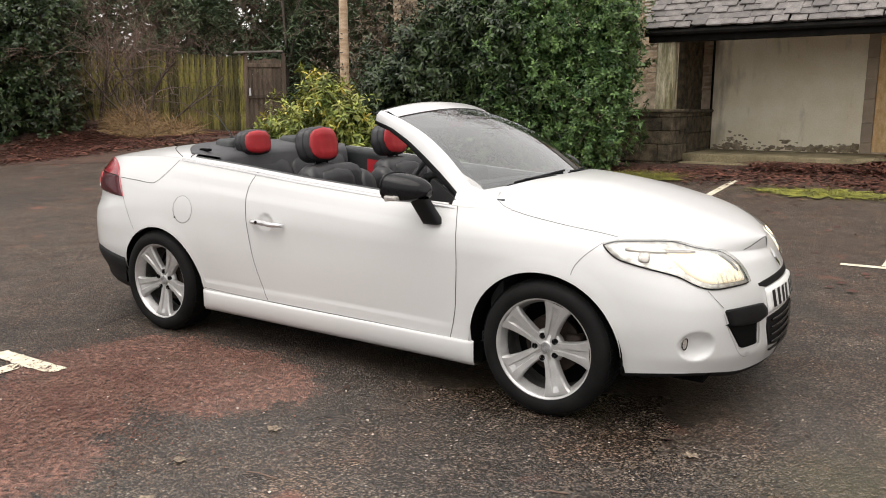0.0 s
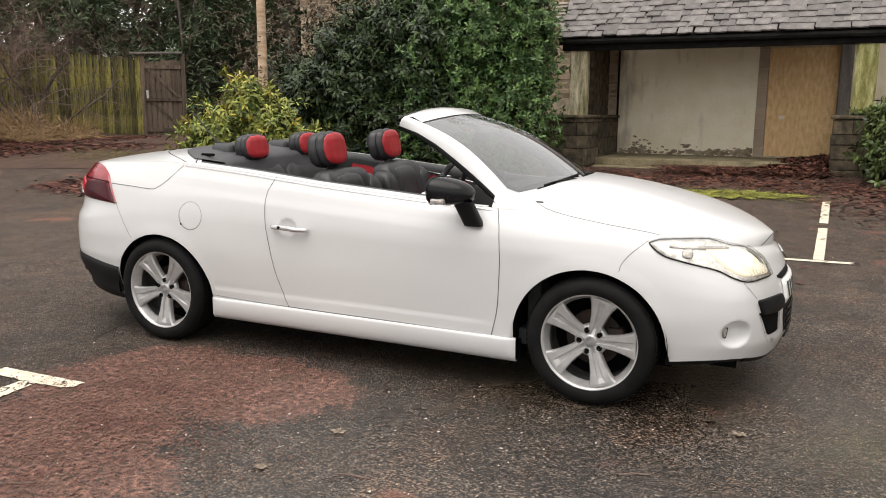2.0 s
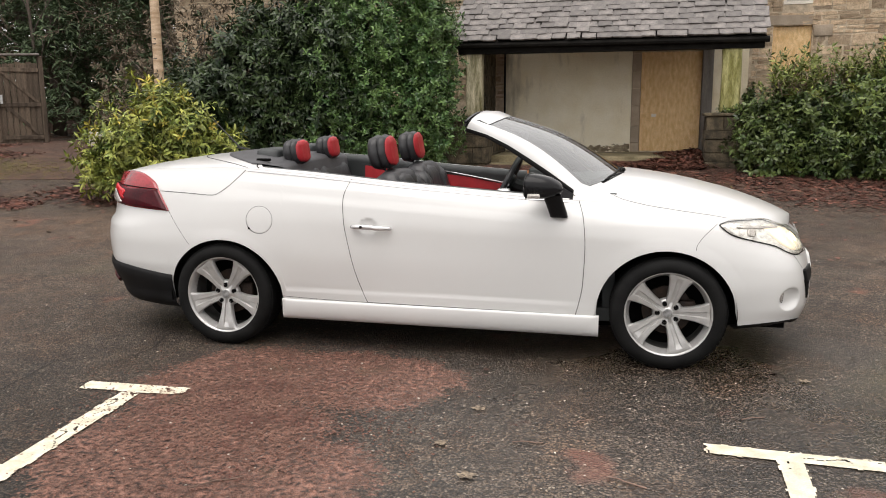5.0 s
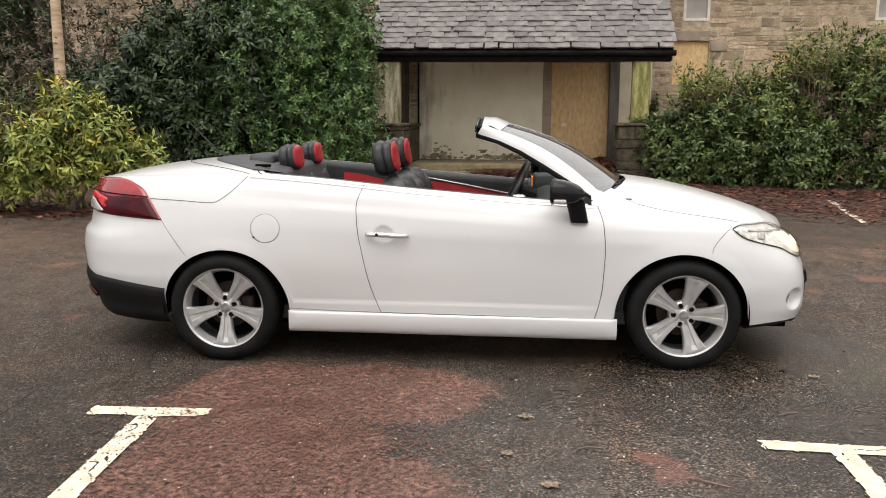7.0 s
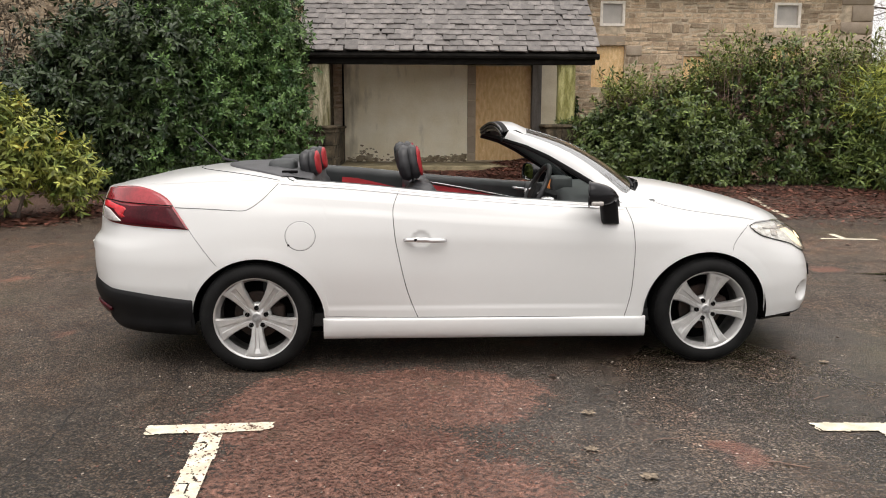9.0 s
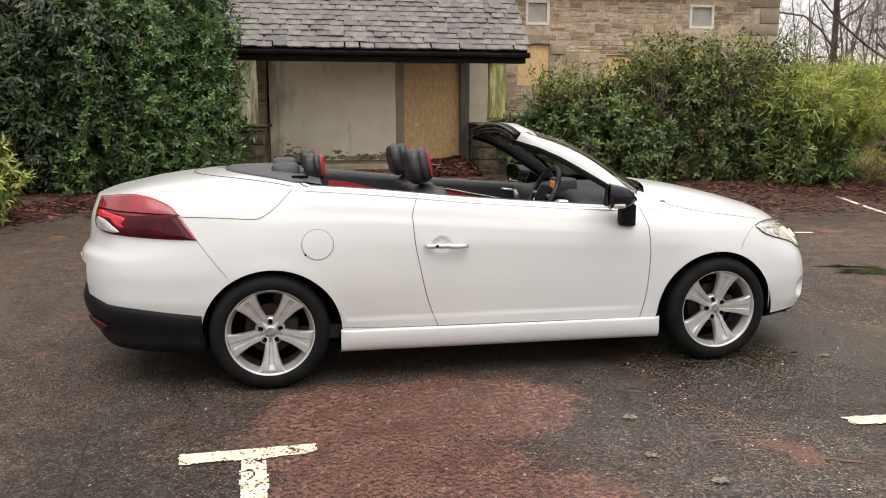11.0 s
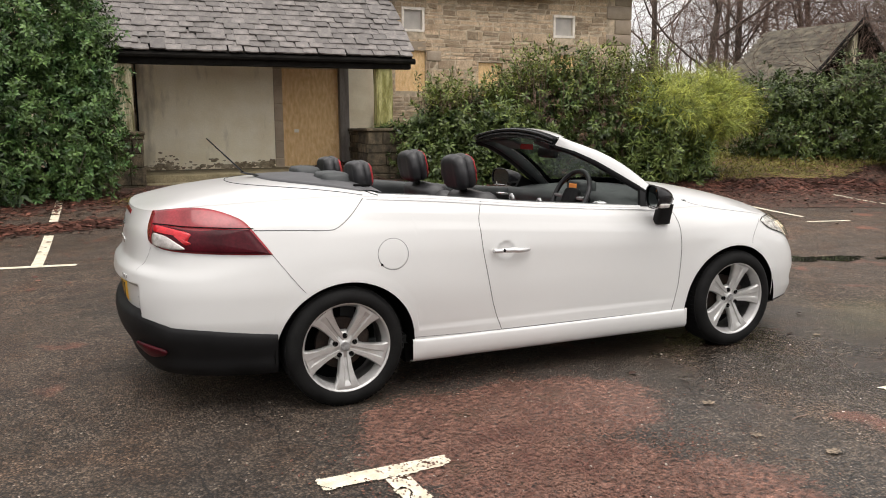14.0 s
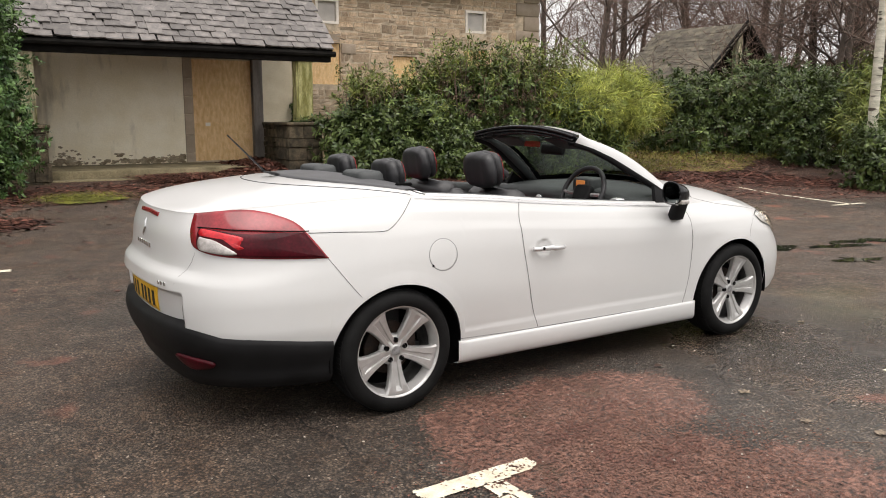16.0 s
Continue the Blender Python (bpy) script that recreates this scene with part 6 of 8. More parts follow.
# windscreen, its frame and the scuttle
def screen(u, f):
    """u from the base (0) to the top (1), f across."""
    bx, bz, by = 2.345 - 0.205 * f * f, 1.022 - 0.045 * f * f, 0.665
    tx, tz, ty = 1.63 - 0.065 * f * f, 1.362 - 0.042 * f * f, 0.507
    w = by + (ty - by) * u
    bow = 0.045 * math.sin(math.pi * u)
    return np.array([bx + (tx - bx) * u + 0.2 * bow, f * w, bz + (tz - bz) * u + bow])


cpart("windscreen", Build().grid([[screen(u, f) for f in np.linspace(-1, 1, 25)] for u in np.linspace(0, 1, 17)], flip=True).mesh("glass", True), M_SCREENGLASS, "raked windscreen with water drops").visible_shadow = False
cpart("screen_border", Build().grid([[screen(u, f) - (0, 0, 0.004) for f in np.linspace(-1, 1, 25)] for u in (-0.02, 0.045)]).grid([[screen(u, f) - (0, 0, 0.004) for f in np.linspace(-1, 1, 25)] for u in (0.955, 1.01)]).mesh("border", True), M_GLOSSBLACK)
for side in (-1, 1):
    cpart("screen_border", Build().grid([[screen(u, side * f) - (0, 0, 0.004) for f in (0.945, 1.0)] for u in np.linspace(0, 1, 17)]).mesh("border", True), M_GLOSSBLACK)
rng = np.random.default_rng(5)
drops = Build()
for k in range(900):
    u, f = 0.45 + 0.55 * rng.random() ** 0.7, rng.uniform(-0.4, 0.95)
    p, rr = screen(u, f), rng.uniform(0.0015, 0.004)
    drops.add([p + (rr, 0, 0.0008), p + (0, rr, 0.0008), p + (-rr, 0, 0.0008), p + (0, -rr, 0.0008), p + (0, 0, 0.0008 + rr * 0.5)], [(0, 1, 4), (1, 2, 4), (2, 3, 4), (3, 0, 4)])
tagged(cpart("rain_drops", drops.mesh("drops", True), M_MIRROR), kind="stuff")
g = []
for f in np.linspace(-1, 1, 33):
    a = screen(1.0, f)
    rear = np.array([1.475 - 0.012 * f * f, f * 0.515, 1.402 - 0.052 * f * f])
    mid = (a + rear) / 2 + (0, 0, 0.016)
    g.append([a + (0.004, 0, 0.003), mid, rear, rear + (-0.028, 0, -0.018), rear + (-0.03, 0, -0.05), rear + (0.06, 0, -0.065), a + (-0.01, 0, -0.02)])
header = cpart("header_rail", Build().grid(np.array(g)[:, :3]).mesh("header", True), M_PAINT, "white windscreen header rail")
part("header_seal", Build().grid(np.array(g)[:, 2:], flip=False).mesh("seal", True), M_PLASTIC, header, "black roof seal and header lining")
for dx, dz, rr in ((-0.034, -0.012, 0.009), (-0.036, -0.034, 0.006), (-0.026, -0.052, 0.008)):
    part("seal_bead", Build().tube([(1.475 - 0.012 * f * f + dx, f * 0.512, 1.402 - 0.052 * f * f + dz) for f in np.linspace(-1, 1, 25)], rr, 8).mesh("bead", True), M_GLOSSBLACK, header, "shiny black rubber bead")
for y in (-0.36, 0.36):
    part("latch", rounded(1.435, 1.475, y - 0.05, y + 0.05, 1.315, 1.345, 0.008), M_PLASTIC, header, "black roof latch")
part("warning_label", rounded(1.585, 1.592, -0.02, 0.145, 1.254, 1.292, 0.002, 1, None), M_REDLENS, header, "red warning label on the visor")
for y in (-0.33, 0.33):
    part("sun_visor", rounded(-0.08, 0.08, -0.15, 0.15, -0.010, 0.010, 0.008, 2, Matrix.Translation((1.60, y * 0.85, 1.285)) @ pose(0, 0, 0, 0, 22, 0)), M_DASH, header, "folded sun visor")
cpart("rear_view_mirror", rounded(-0.02, 0.02, -0.11, 0.11, -0.035, 0.035, 0.015, 2, pose(1.72, 0, 1.235, 0, 12, 0)), M_PLASTIC)
low_x = [1.425, 1.553, 1.684, 1.816, 1.949, 2.05, 2.135]
low_z = [1.285, 1.249, 1.187, 1.107, 1.026, 0.963, 0.912]
low_y = [0.515, 0.548, 0.588, 0.632, 0.682, 0.725, 0.765]
for side in (-1, 1):
    skin_p, seal_p, trim_p = [], [], []
    for t in np.linspace(0, 1, 25):
        k = t * 6
        lo = np.array([np.interp(k, range(7), low_x), np.interp(k, range(7), low_y), np.interp(k, range(7), low_z)])
        if t < 0.12:
            hi = np.array([1.475, 0.515, 1.352]) * (1 - t / 0.12) + screen(1.0, 1.0) * t / 0.12
        else:
            hi = screen(1 - (t - 0.12) / 0.88, 1.0)
        s1 = lo + (hi - lo) * 0.26
        m1 = lo + (hi - lo) * 0.62 + np.array([0.0, 0.022, 0.008])
        m2 = lo + (hi - lo) * 0.85 + np.array([0.0, 0.012, 0.008])
        row = np.array([s1 + (0, 0.010, 0), m1, m2, hi + (0, 0.002, 0.004)])
        skin_p.append(row)
        seal_p.append(np.array([s1 + (0, 0.011, 0.001), lo + (0, 0.006, 0.0), lo + (0, -0.03, -0.004), lo + (0, -0.045, 0.02)]))
        trim_p.append(np.array([lo + (0, -0.045, 0.02), (lo + hi) / 2 + (-0.02, -0.06, -0.012), hi + (-0.01, -0.02, -0.015)]))
    sc = np.array([1, side, 1])
    pil = cpart("screen_pillar", Build().grid(np.array(skin_p) * sc, flip=side == 1).mesh("pillar", True), M_PAINT, "white windscreen pillar")
    part("pillar_seal", Build().grid(np.array(seal_p) * sc, flip=side == -1).mesh("seal", True), M_PLASTIC, pil, "black rubber seal")
    part("pillar_trim", Build().grid(np.array(trim_p) * sc, flip=side == -1).mesh("trim", True), M_DASH, pil, "dark inner pillar trim")
    b = Build().add([(2.135, side * 0.772, 0.918), (1.90, side * 0.772, 0.930), (1.93, side * 0.725, 1.030), (2.135, side * 0.745, 0.918), (1.90, side * 0.745, 0.930), (1.93, side * 0.700, 1.030)], [(0, 1, 2), (5, 4, 3), (0, 3, 4, 1), (1, 4, 5, 2), (2, 5, 3, 0)])
    cpart("quarter_panel", b.mesh("quarter"), M_PLASTIC, "black triangular corner panel")
    # wing fillet between pillar foot, screen and bonnet
    b = Build()
    e = [shoulder(s) for s in np.linspace(sx(2.08, 0.92), sx(2.30, 0.92), 8)]
    i_ = [screen(0.10 * (1 - k / 7), 1.0) if k < 4 else screen(0.0, 1.0 - 0.06 * (k - 3)) for k in range(8)]
    b.grid(np.array([[p, (p + q) / 2 + (0, 0.01, 0.018), q + (0, 0, -0.002)] for p, q in zip(e, i_)]) * sc, flip=side == 1)
    cpart("wing_top", b.mesh("wing_top", True), M_PAINT)
    # wiper
    w0, w1 = screen(-0.05, -0.10 if side == -1 else 0.55), screen(-0.01, -0.60 if side == -1 else -0.02)
    wp = cpart("wiper", Build().tube([w0 + (0.03, 0, 0.0), (w0 + w1) / 2 + (0.02, 0, 0.028), w1 + (0.0, 0, 0.018)], [0.008, 0.006, 0.004], 6).mesh("arm"), M_PLASTIC, "black windscreen wiper")
    q0, q1 = screen(-0.012, -0.70 if side == -1 else -0.05), screen(0.015, -0.08 if side == -1 else 0.50)
    part("blade", Build().tube([q0 + (0, 0, 0.012), (q0 + q1) / 2 + (0.01, 0, 0.014), q1 + (0, 0, 0.012)], 0.006, 6).mesh("blade"), M_PLASTIC, wp)
g = [[screen(0.0, f) + (0.0, 0, -0.012), screen(0.0, f) + (0.05, 0, -0.022), on_grid(bonnet_g, 0.0, 0.5 + f / 2 * 0.83) + (0.03, 0, -0.02)] for f in np.linspace(-1, 1, 25)]
cpart("scuttle", Build().grid(g).mesh("scuttle", True), M_PLASTIC, "black scuttle panel below the windscreen")

# boot lid and deck
BZ = pchip([-0.94, -0.86, -0.78, -0.65, -0.5, -0.35, -0.2, 0.0, 0.3], [1.010, 1.028, 1.047, 1.079, 1.104, 1.121, 1.131, 1.137, 1.135])
sb = sx(0.26, 1.06)
g = []
for u in np.linspace(0, 1, 60):
    e = shoulder(sb * u)
    x0 = shoulder(0.0)[0]
    cx = x0 + (0.05 - x0) * (1 - (1 - u) ** 0.8) ** 1.35
    cz = float(BZ(cx)) if u > 0.02 else e[2]
    g.append([(cx + (e[0] - cx) * abs(f) ** 2.6, f * e[1], cz + (e[2] - cz) * (0.45 * abs(f) ** 2 + 0.55 * abs(f) ** 5)) for f in np.linspace(-1, 1, 49)])
boot_g = np.array(g)
boot = cpart("boot_lid", Build().grid(g).mesh("boot", True), M_PAINT, "long white boot lid over the folded roof")
pts = [on_grid(boot_g, 0.70 + 0.24 * abs(a) ** 2.2, 0.5 + a / 2 * 0.985) + (0, 0, 0.0006) for a in np.linspace(-1, 1, 51)]
part("shut_line", Build().tube(pts, 0.0022, 6).mesh("seam"), M_DARK, boot)
for side in (-1, 1):
    pts = [on_grid(boot_g, u, 0.5 + side * a / 2) + (0, 0, 0.0006) for u, a in ((0.985, 0.985), (0.98, 0.95), (0.985, 0.90))]
    part("shut_line", Build().tube(smooth_path(pts, 10), 0.003, 6).mesh("seam"), M_DARK, boot)
g = []
for a in np.linspace(-1, 1, 41):
    u0 = 0.84 + 0.13 * abs(a) ** 2.4
    over = [on_grid(boot_g, u0 + (1 - u0) * t, 0.5 + a / 2 * 0.90) + (0, 0, 0.007) for t in (0, 0.25, 0.5, 0.75, 1)]
    o = over[-1]
    i_ = np.array([0.30, a * 0.60, 1.100 - 0.03 * abs(a) ** 3])
    i_[2] = min(i_[2], o[2])
    g.append([over[0] - (0, 0, 0.012), *over, o + (i_ - o) * 0.5 + (0, 0, 0.006 * (1 - abs(a))), i_, i_ + (0.01, 0, -0.03), i_ + (0.03, 0, -0.25)])
deck = cpart("rear_deck", Build().grid(g, flip=False).mesh("deck", True), M_DECK, "dark grey plastic deck behind the rear seats")
for side in (-1, 1):
    p = on_grid(boot_g, 0.95, 0.5 + side * 0.40) + (0.12, 0, 0.012)
    part("deck_slot", rounded(p[0] - 0.045, p[0] + 0.045, p[1] - 0.012, p[1] + 0.012, p[2] - 0.012, p[2] + 0.004, 0.004, 1), M_DARK, deck, "small dark slot")
# aerial on the boot
a0 = Vector((-0.265, 0.07, float(BZ(-0.265)) + 0.004))
aer = cpart("aerial", Build().grid([[(a0.x + dx, a0.y + 0.028 * w * math.cos(t), a0.z + h + 0.012 * w * math.sin(t)) for t in np.linspace(0, math.pi, 9)] for dx, w, h in ((0.055, 0.25, 0.0), (0.02, 0.9, 0.006), (-0.03, 1.0, 0.014), (-0.06, 0.6, 0.022))]).mesh("foot", True), M_PLASTIC, "black roof-style aerial, leaning back")
part("mast", Build().tube([a0 + Vector((-0.04, 0, 0.02)), a0 + Vector((-0.245, 0, 0.225))], [0.0055, 0.0035], 6).mesh("mast"), M_GLOSSBLACK, aer)

# waist cappings and inner sides
for side in (-1, 1):
    sc = np.array([1, side, 1])
    cap, inner, redp, roll = [], [], [], []
    ss = np.linspace(sx(0.22, 1.06), sx(2.06, 0.92), 60)
    for s in ss:
        e = shoulder(s)
        c1 = e + (0, -0.020, 0.012)
        c2 = e + (0, -0.046, 0.010)
        cap.append([e, c1, c2])
        inner.append([c2 + (0, 0.002, -0.001), c2 + (0, -0.022, 0.004), c2 + (0, -0.042, -0.012), c2 + (0, -0.045, -0.05), c2 + (0, -0.03, -0.085), c2 + (0, -0.03, -0.42)])
    cpart("waist_capping", Build().grid(np.array(cap) * sc, flip=side == 1).mesh("cap", True), M_PAINT, "white waist capping")
    tr = cpart("inner_side_trim", Build().grid(np.array(inner) * sc, flip=side == 1).mesh("inner", True), M_DASH, "dark soft inner side trim")

    def insert(x0, x1, d0, d1, mat, nm, lab, out=0.004, pw=1.0):
        g = []
        for t in np.linspace(0, 1, 24):
            x = x0 + (x1 - x0) * t
            e = shoulder(sx(x, 0.95))
            top = d0 + (d1 - d0) * t**pw
            g.append([e + (0, -0.074 - out, -top), e + (0, -0.080 - out, -0.24), e + (0, -0.072 - out, -0.42)])
        part(nm, Build().grid(np.array(g) * sc, flip=side == 1).mesh(nm, True), mat, tr, lab)
        return g
    g = insert(0.95, 1.80, 0.045, 0.135, M_REDLEATHER, "red_insert", "red leather door insert", 0.006, 1.2)
    part("bright_strip", Build().tube([np.array(q[0]) * sc + (0, -side * 0.006, 0.012) for q in g], 0.006, 6).mesh("strip", True), M_SATIN, tr, "silver trim strip")
    insert(0.42, 0.86, 0.05, 0.11, M_REDLEATHER, "red_insert", "red leather rear side insert", 0.006)
    part("door_pull", Build().tube([np.array((1.70, 0.690, 0.905)) * sc, np.array((1.73, 0.672, 0.902)) * sc, np.array((1.79, 0.668, 0.895)) * sc, np.array((1.81, 0.69, 0.89)) * sc], 0.010, 8).mesh("pull", True), M_SATIN, tr, "silver door pull")

# cabin floor, bulkheads, underbody and wheel housings
cpart("cabin_floor", rounded(0.15, 2.35, -0.72, 0.72, 0.22, 0.30, 0.01), M_DASH, "dark carpeted floor")
cpart("rear_bulkhead", rounded(0.02, 0.10, -0.70, 0.70, 0.28, 1.05, 0.01), M_DASH)
cpart("front_bulkhead", rounded(2.25, 2.32, -0.70, 0.70, 0.28, 0.95, 0.01), M_DASH)
# Underbody and housings take the near-black that has their shade in it.
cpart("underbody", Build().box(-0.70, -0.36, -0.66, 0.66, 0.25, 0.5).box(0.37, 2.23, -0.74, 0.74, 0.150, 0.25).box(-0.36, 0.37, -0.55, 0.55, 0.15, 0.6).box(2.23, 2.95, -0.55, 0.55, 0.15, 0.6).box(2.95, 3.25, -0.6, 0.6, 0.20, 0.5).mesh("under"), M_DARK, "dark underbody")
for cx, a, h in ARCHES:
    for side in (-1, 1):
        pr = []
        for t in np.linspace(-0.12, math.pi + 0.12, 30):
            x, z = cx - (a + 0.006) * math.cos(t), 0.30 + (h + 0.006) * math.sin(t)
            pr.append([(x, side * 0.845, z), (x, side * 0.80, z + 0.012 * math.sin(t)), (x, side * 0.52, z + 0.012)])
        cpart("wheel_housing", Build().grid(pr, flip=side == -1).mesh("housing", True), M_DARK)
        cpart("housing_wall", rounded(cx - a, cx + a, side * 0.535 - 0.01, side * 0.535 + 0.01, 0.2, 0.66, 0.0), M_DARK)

# wheels
def make_wheel(turn):
    w = new("wheel")
    w.parent = car
    b = Build().lathe([(0.228, -0.035), (0.240, -0.046), (0.262, -0.052), (0.288, -0.046), (0.303, -0.030), (0.310, -0.008), (0.3125, 0.04), (0.3125, 0.12), (0.303, 0.165), (0.27, 0.175), (0.228, 0.165)], 72)
    part("tyre", b.mesh("tyre", True), M_RUBBER, w, "black road tyre")
    tr = Build()
    for k in range(72):
        a = 2 * math.pi * k / 72
        for y in (0.005, 0.075, 0.125):
            tr.box(0.310, 0.3140, y - 0.022, y + 0.022, -0.010, 0.010, pose(0, 0, 0, 0, math.degrees(a), 0))
    tagged(part("tread", tr.mesh("tread"), M_RUBBER, w), kind="stuff")
    b = Build().lathe([(0.205, 0.02), (0.212, 0.0), (0.221, -0.018), (0.226, -0.036), (0.236, -0.041), (0.238, -0.036), (0.236, -0.02)], 72)
    rim = part("rim", b.mesh("rim", True), M_ALLOY, w, "five-spoke silver alloy rim")
    part("rim_barrel", Build().lathe([(0.170, 0.150), (0.211, 0.150), (0.207, 0.06), (0.206, 0.015)], 72).mesh("barrel", True), M_BARREL, rim, "inner rim barrel with its shade painted in")
    rs = [0.030, 0.060, 0.10, 0.14, 0.18, 0.205, 0.219]
    hw = pchip([0.03, 0.07, 0.13, 0.17, 0.20, 0.22], [0.030, 0.031, 0.040, 0.050, 0.063, 0.078])
    fy = pchip([0.03, 0.08, 0.15, 0.21, 0.22], [0.002, -0.006, -0.018, -0.028, -0.028])
    cross = [(-1, 0.034), (-1.0, 0.010), (-0.86, 0.0), (-0.32, 0.0), (-0.20, 0.0092), (0.20, 0.0092), (0.32, 0.0), (0.86, 0.0), (1.0, 0.010), (1, 0.034)]
    g = []
    for q in rs:
        gr = 1.0 if q < 0.195 else 0.15
        g.append([(q, float(fy(q)) + (d * gr if 0.005 < d < 0.0095 else d), c * float(hw(q))) for c, d in cross])
    me = Build().grid(g, flip=True).mesh("spoke")
    me.materials.append(M_ALLOY)
    for k in range(5):
        part("spoke", me, None, rim, "", pose(0, 0, 0, 0, -(turn + 72 * k), 0))
    hub = part("hub", Build().lathe([(0.0005, -0.004), (0.020, -0.004), (0.026, -0.001), (0.030, 0.004), (0.062, 0.006), (0.078, 0.012), (0.082, 0.035)], 40).mesh("hub", True), M_ALLOY, rim)
    part("centre_cap", Build().lathe([(0.0005, -0.0045), (0.018, -0.0045), (0.024, -0.003)], 24).mesh("cap"), M_CAP, hub, "silver centre cap")
    hole = Build().lathe([(0.0005, 0.003), (0.010, 0.003), (0.0115, 0.0005), (0.0135, 0.0), (0.0135, 0.02)], 14).mesh("bolt", True)
    hole.materials.append(M_DARK)
    for k in range(5):
        a = radians(turn + 36 + 72 * k)
        part("wheel_bolt", hole, None, hub, "dark recessed wheel bolt", pose(0.054 * math.cos(a), -0.0040, 0.054 * math.sin(a)))
    part("brake_disc", Build().lathe([(0.04, 0.075), (0.135, 0.075), (0.135, 0.095), (0.04, 0.095)], 40).mesh("disc"), M_IRON, w, "rusty brake disc")
    part("caliper", rounded(0.06, 0.15, 0.05, 0.12, -0.05, 0.06, 0.015), M_IRON, w)
    # Flat near-black ring added at the back, for the shade behind the spokes.
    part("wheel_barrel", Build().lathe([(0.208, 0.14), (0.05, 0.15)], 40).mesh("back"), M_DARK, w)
    return w


for cx, out, turn in ((0.0, 0.836, -90.0), (2.606, 0.824, 1.0)):
    w = make_wheel(turn)
    w.matrix_basis = pose(cx, -out, 0.312)
    copy_thing(w, pose(cx, out, 0.312, 0, 0, 180))

# door mirrors
for side in (-1, 1):
    sc = np.array([1, side, 1])
    g = []
    for t in np.linspace(0, 1, 15):
        x = 1.860 + 0.165 * t
        k = max(0.05, (1 - (t * 0.98) ** 2.4)) ** 0.5 if t > 0.25 else 1.0
        yc, zc = 0.925 - 0.025 * t, 1.003 - 0.018 * t
        g.append([(x - 0.30 * 0.090 * k * math.copysign(abs(math.cos(a)) ** 0.75, math.cos(a)), yc + 0.090 * k * math.copysign(abs(math.cos(a)) ** 0.75, math.cos(a)), zc + (0.070 if math.sin(a) > 0 else 0.062) * k * math.copysign(abs(math.sin(a)) ** 0.75, math.sin(a))) for a in np.linspace(0, 2 * math.pi, 32, endpoint=False)])
    g.append([(2.029, 0.910 + (p[1] - 0.910) * 0.55, 0.985 + (p[2] - 0.985) * 0.55) for p in g[-1]])
    g.append([(2.030, 0.910 + (p[1] - 0.910) * 0.02, 0.985 + (p[2] - 0.985) * 0.02) for p in g[-1]])
    mir = cpart("door_mirror", Build().grid(np.array(g) * sc, wrap_v=True, flip=side == -1).mesh("shell", True), M_GLOSSBLACK, "gloss black door mirror")
    part("mirror_glass", Build().grid(np.array([[np.array(g[0][k]) + (0.006, 0, 0) for k in range(32)], [np.array((1.866, 0.925, 1.003)) + (np.array(g[0][k]) - (1.86, 0.925, 1.003)) * 0.02 for k in range(32)]]) * sc, wrap_v=True, flip=side == 1).mesh("glass"), M_DOORMIRROR, mir, "mirror glass")
    part("mirror_rim", Build().tube([np.array(p) * sc for p in g[0] + g[0][:1]], 0.005, 6).mesh("rim", True), M_GLOSSBLACK, mir)
    part("mirror_indicator", rounded(1.850, 1.918, min(side * 0.965, side * 1.018), max(side * 0.965, side * 1.018), 0.947, 0.972, 0.008), M_CLEARLENS, mir, "clear indicator in the shell")
    part("mirror_trim", Build().tube([np.array((1.862 - 0.027 * q, 0.925 + 0.088 * q, 0.9455)) * sc for q in np.linspace(-0.75, 0.75, 9)], 0.006, 6).mesh("trim", True), M_SATIN, mir, "thin silver strip under the glass")
    b = []
    for t in np.linspace(0, 1, 9):
        c = np.array([1.975 + 0.035 * t, 0.905 - 0.075 * t, 0.955 - 0.125 * t])
        rx, ry = 0.050 - 0.002 * t, 0.034 + 0.008 * t
        b.append([c + (rx * math.copysign(abs(math.cos(a)) ** 0.6, math.cos(a)), ry * math.copysign(abs(math.sin(a)) ** 0.6, math.sin(a)), 0.0) for a in np.linspace(0, 2 * math.pi, 20, endpoint=False)])
    arm = Build().grid(np.array(b) * sc, wrap_v=True, flip=side == -1)
    n0 = len(arm.v) - 20
    arm.f.append(tuple(range(n0, n0 + 20)))
    part("mirror_arm", arm.mesh("arm", True), M_PLASTIC, mir, "black mirror arm")


# seats
def cushion(x0, x1, y0, y1, z0, z1, r, m, bend=0.0):
    bm = bmesh.new()
    bmesh.ops.create_cube(bm, size=1)
    bmesh.ops.subdivide_edges(bm, edges=bm.edges[:], cuts=3, use_grid_fill=True)
    for v in bm.verts:
        c = v.co * 2
        k = [math.copysign(abs(a) ** 0.8, a) for a in c]
        q = Vector(c).normalized() * max(abs(a) for a in c) if c.length else c
        c = Vector(k) * (1 - r) + q * r * 1.12
        v.co = ((x0 + x1) / 2 + c.x * (x1 - x0) / 2 - bend * c.y * c.y, (y0 + y1) / 2 + c.y * (y1 - y0) / 2, (z0 + z1) / 2 + c.z * (z1 - z0) / 2)
    bmesh.ops.subdivide_edges(bm, edges=bm.edges[:], cuts=1, use_grid_fill=True, smooth=0.6)
    bmesh.ops.transform(bm, matrix=m, verts=bm.verts)
    for f in bm.faces:
        f.smooth = True
    return bm


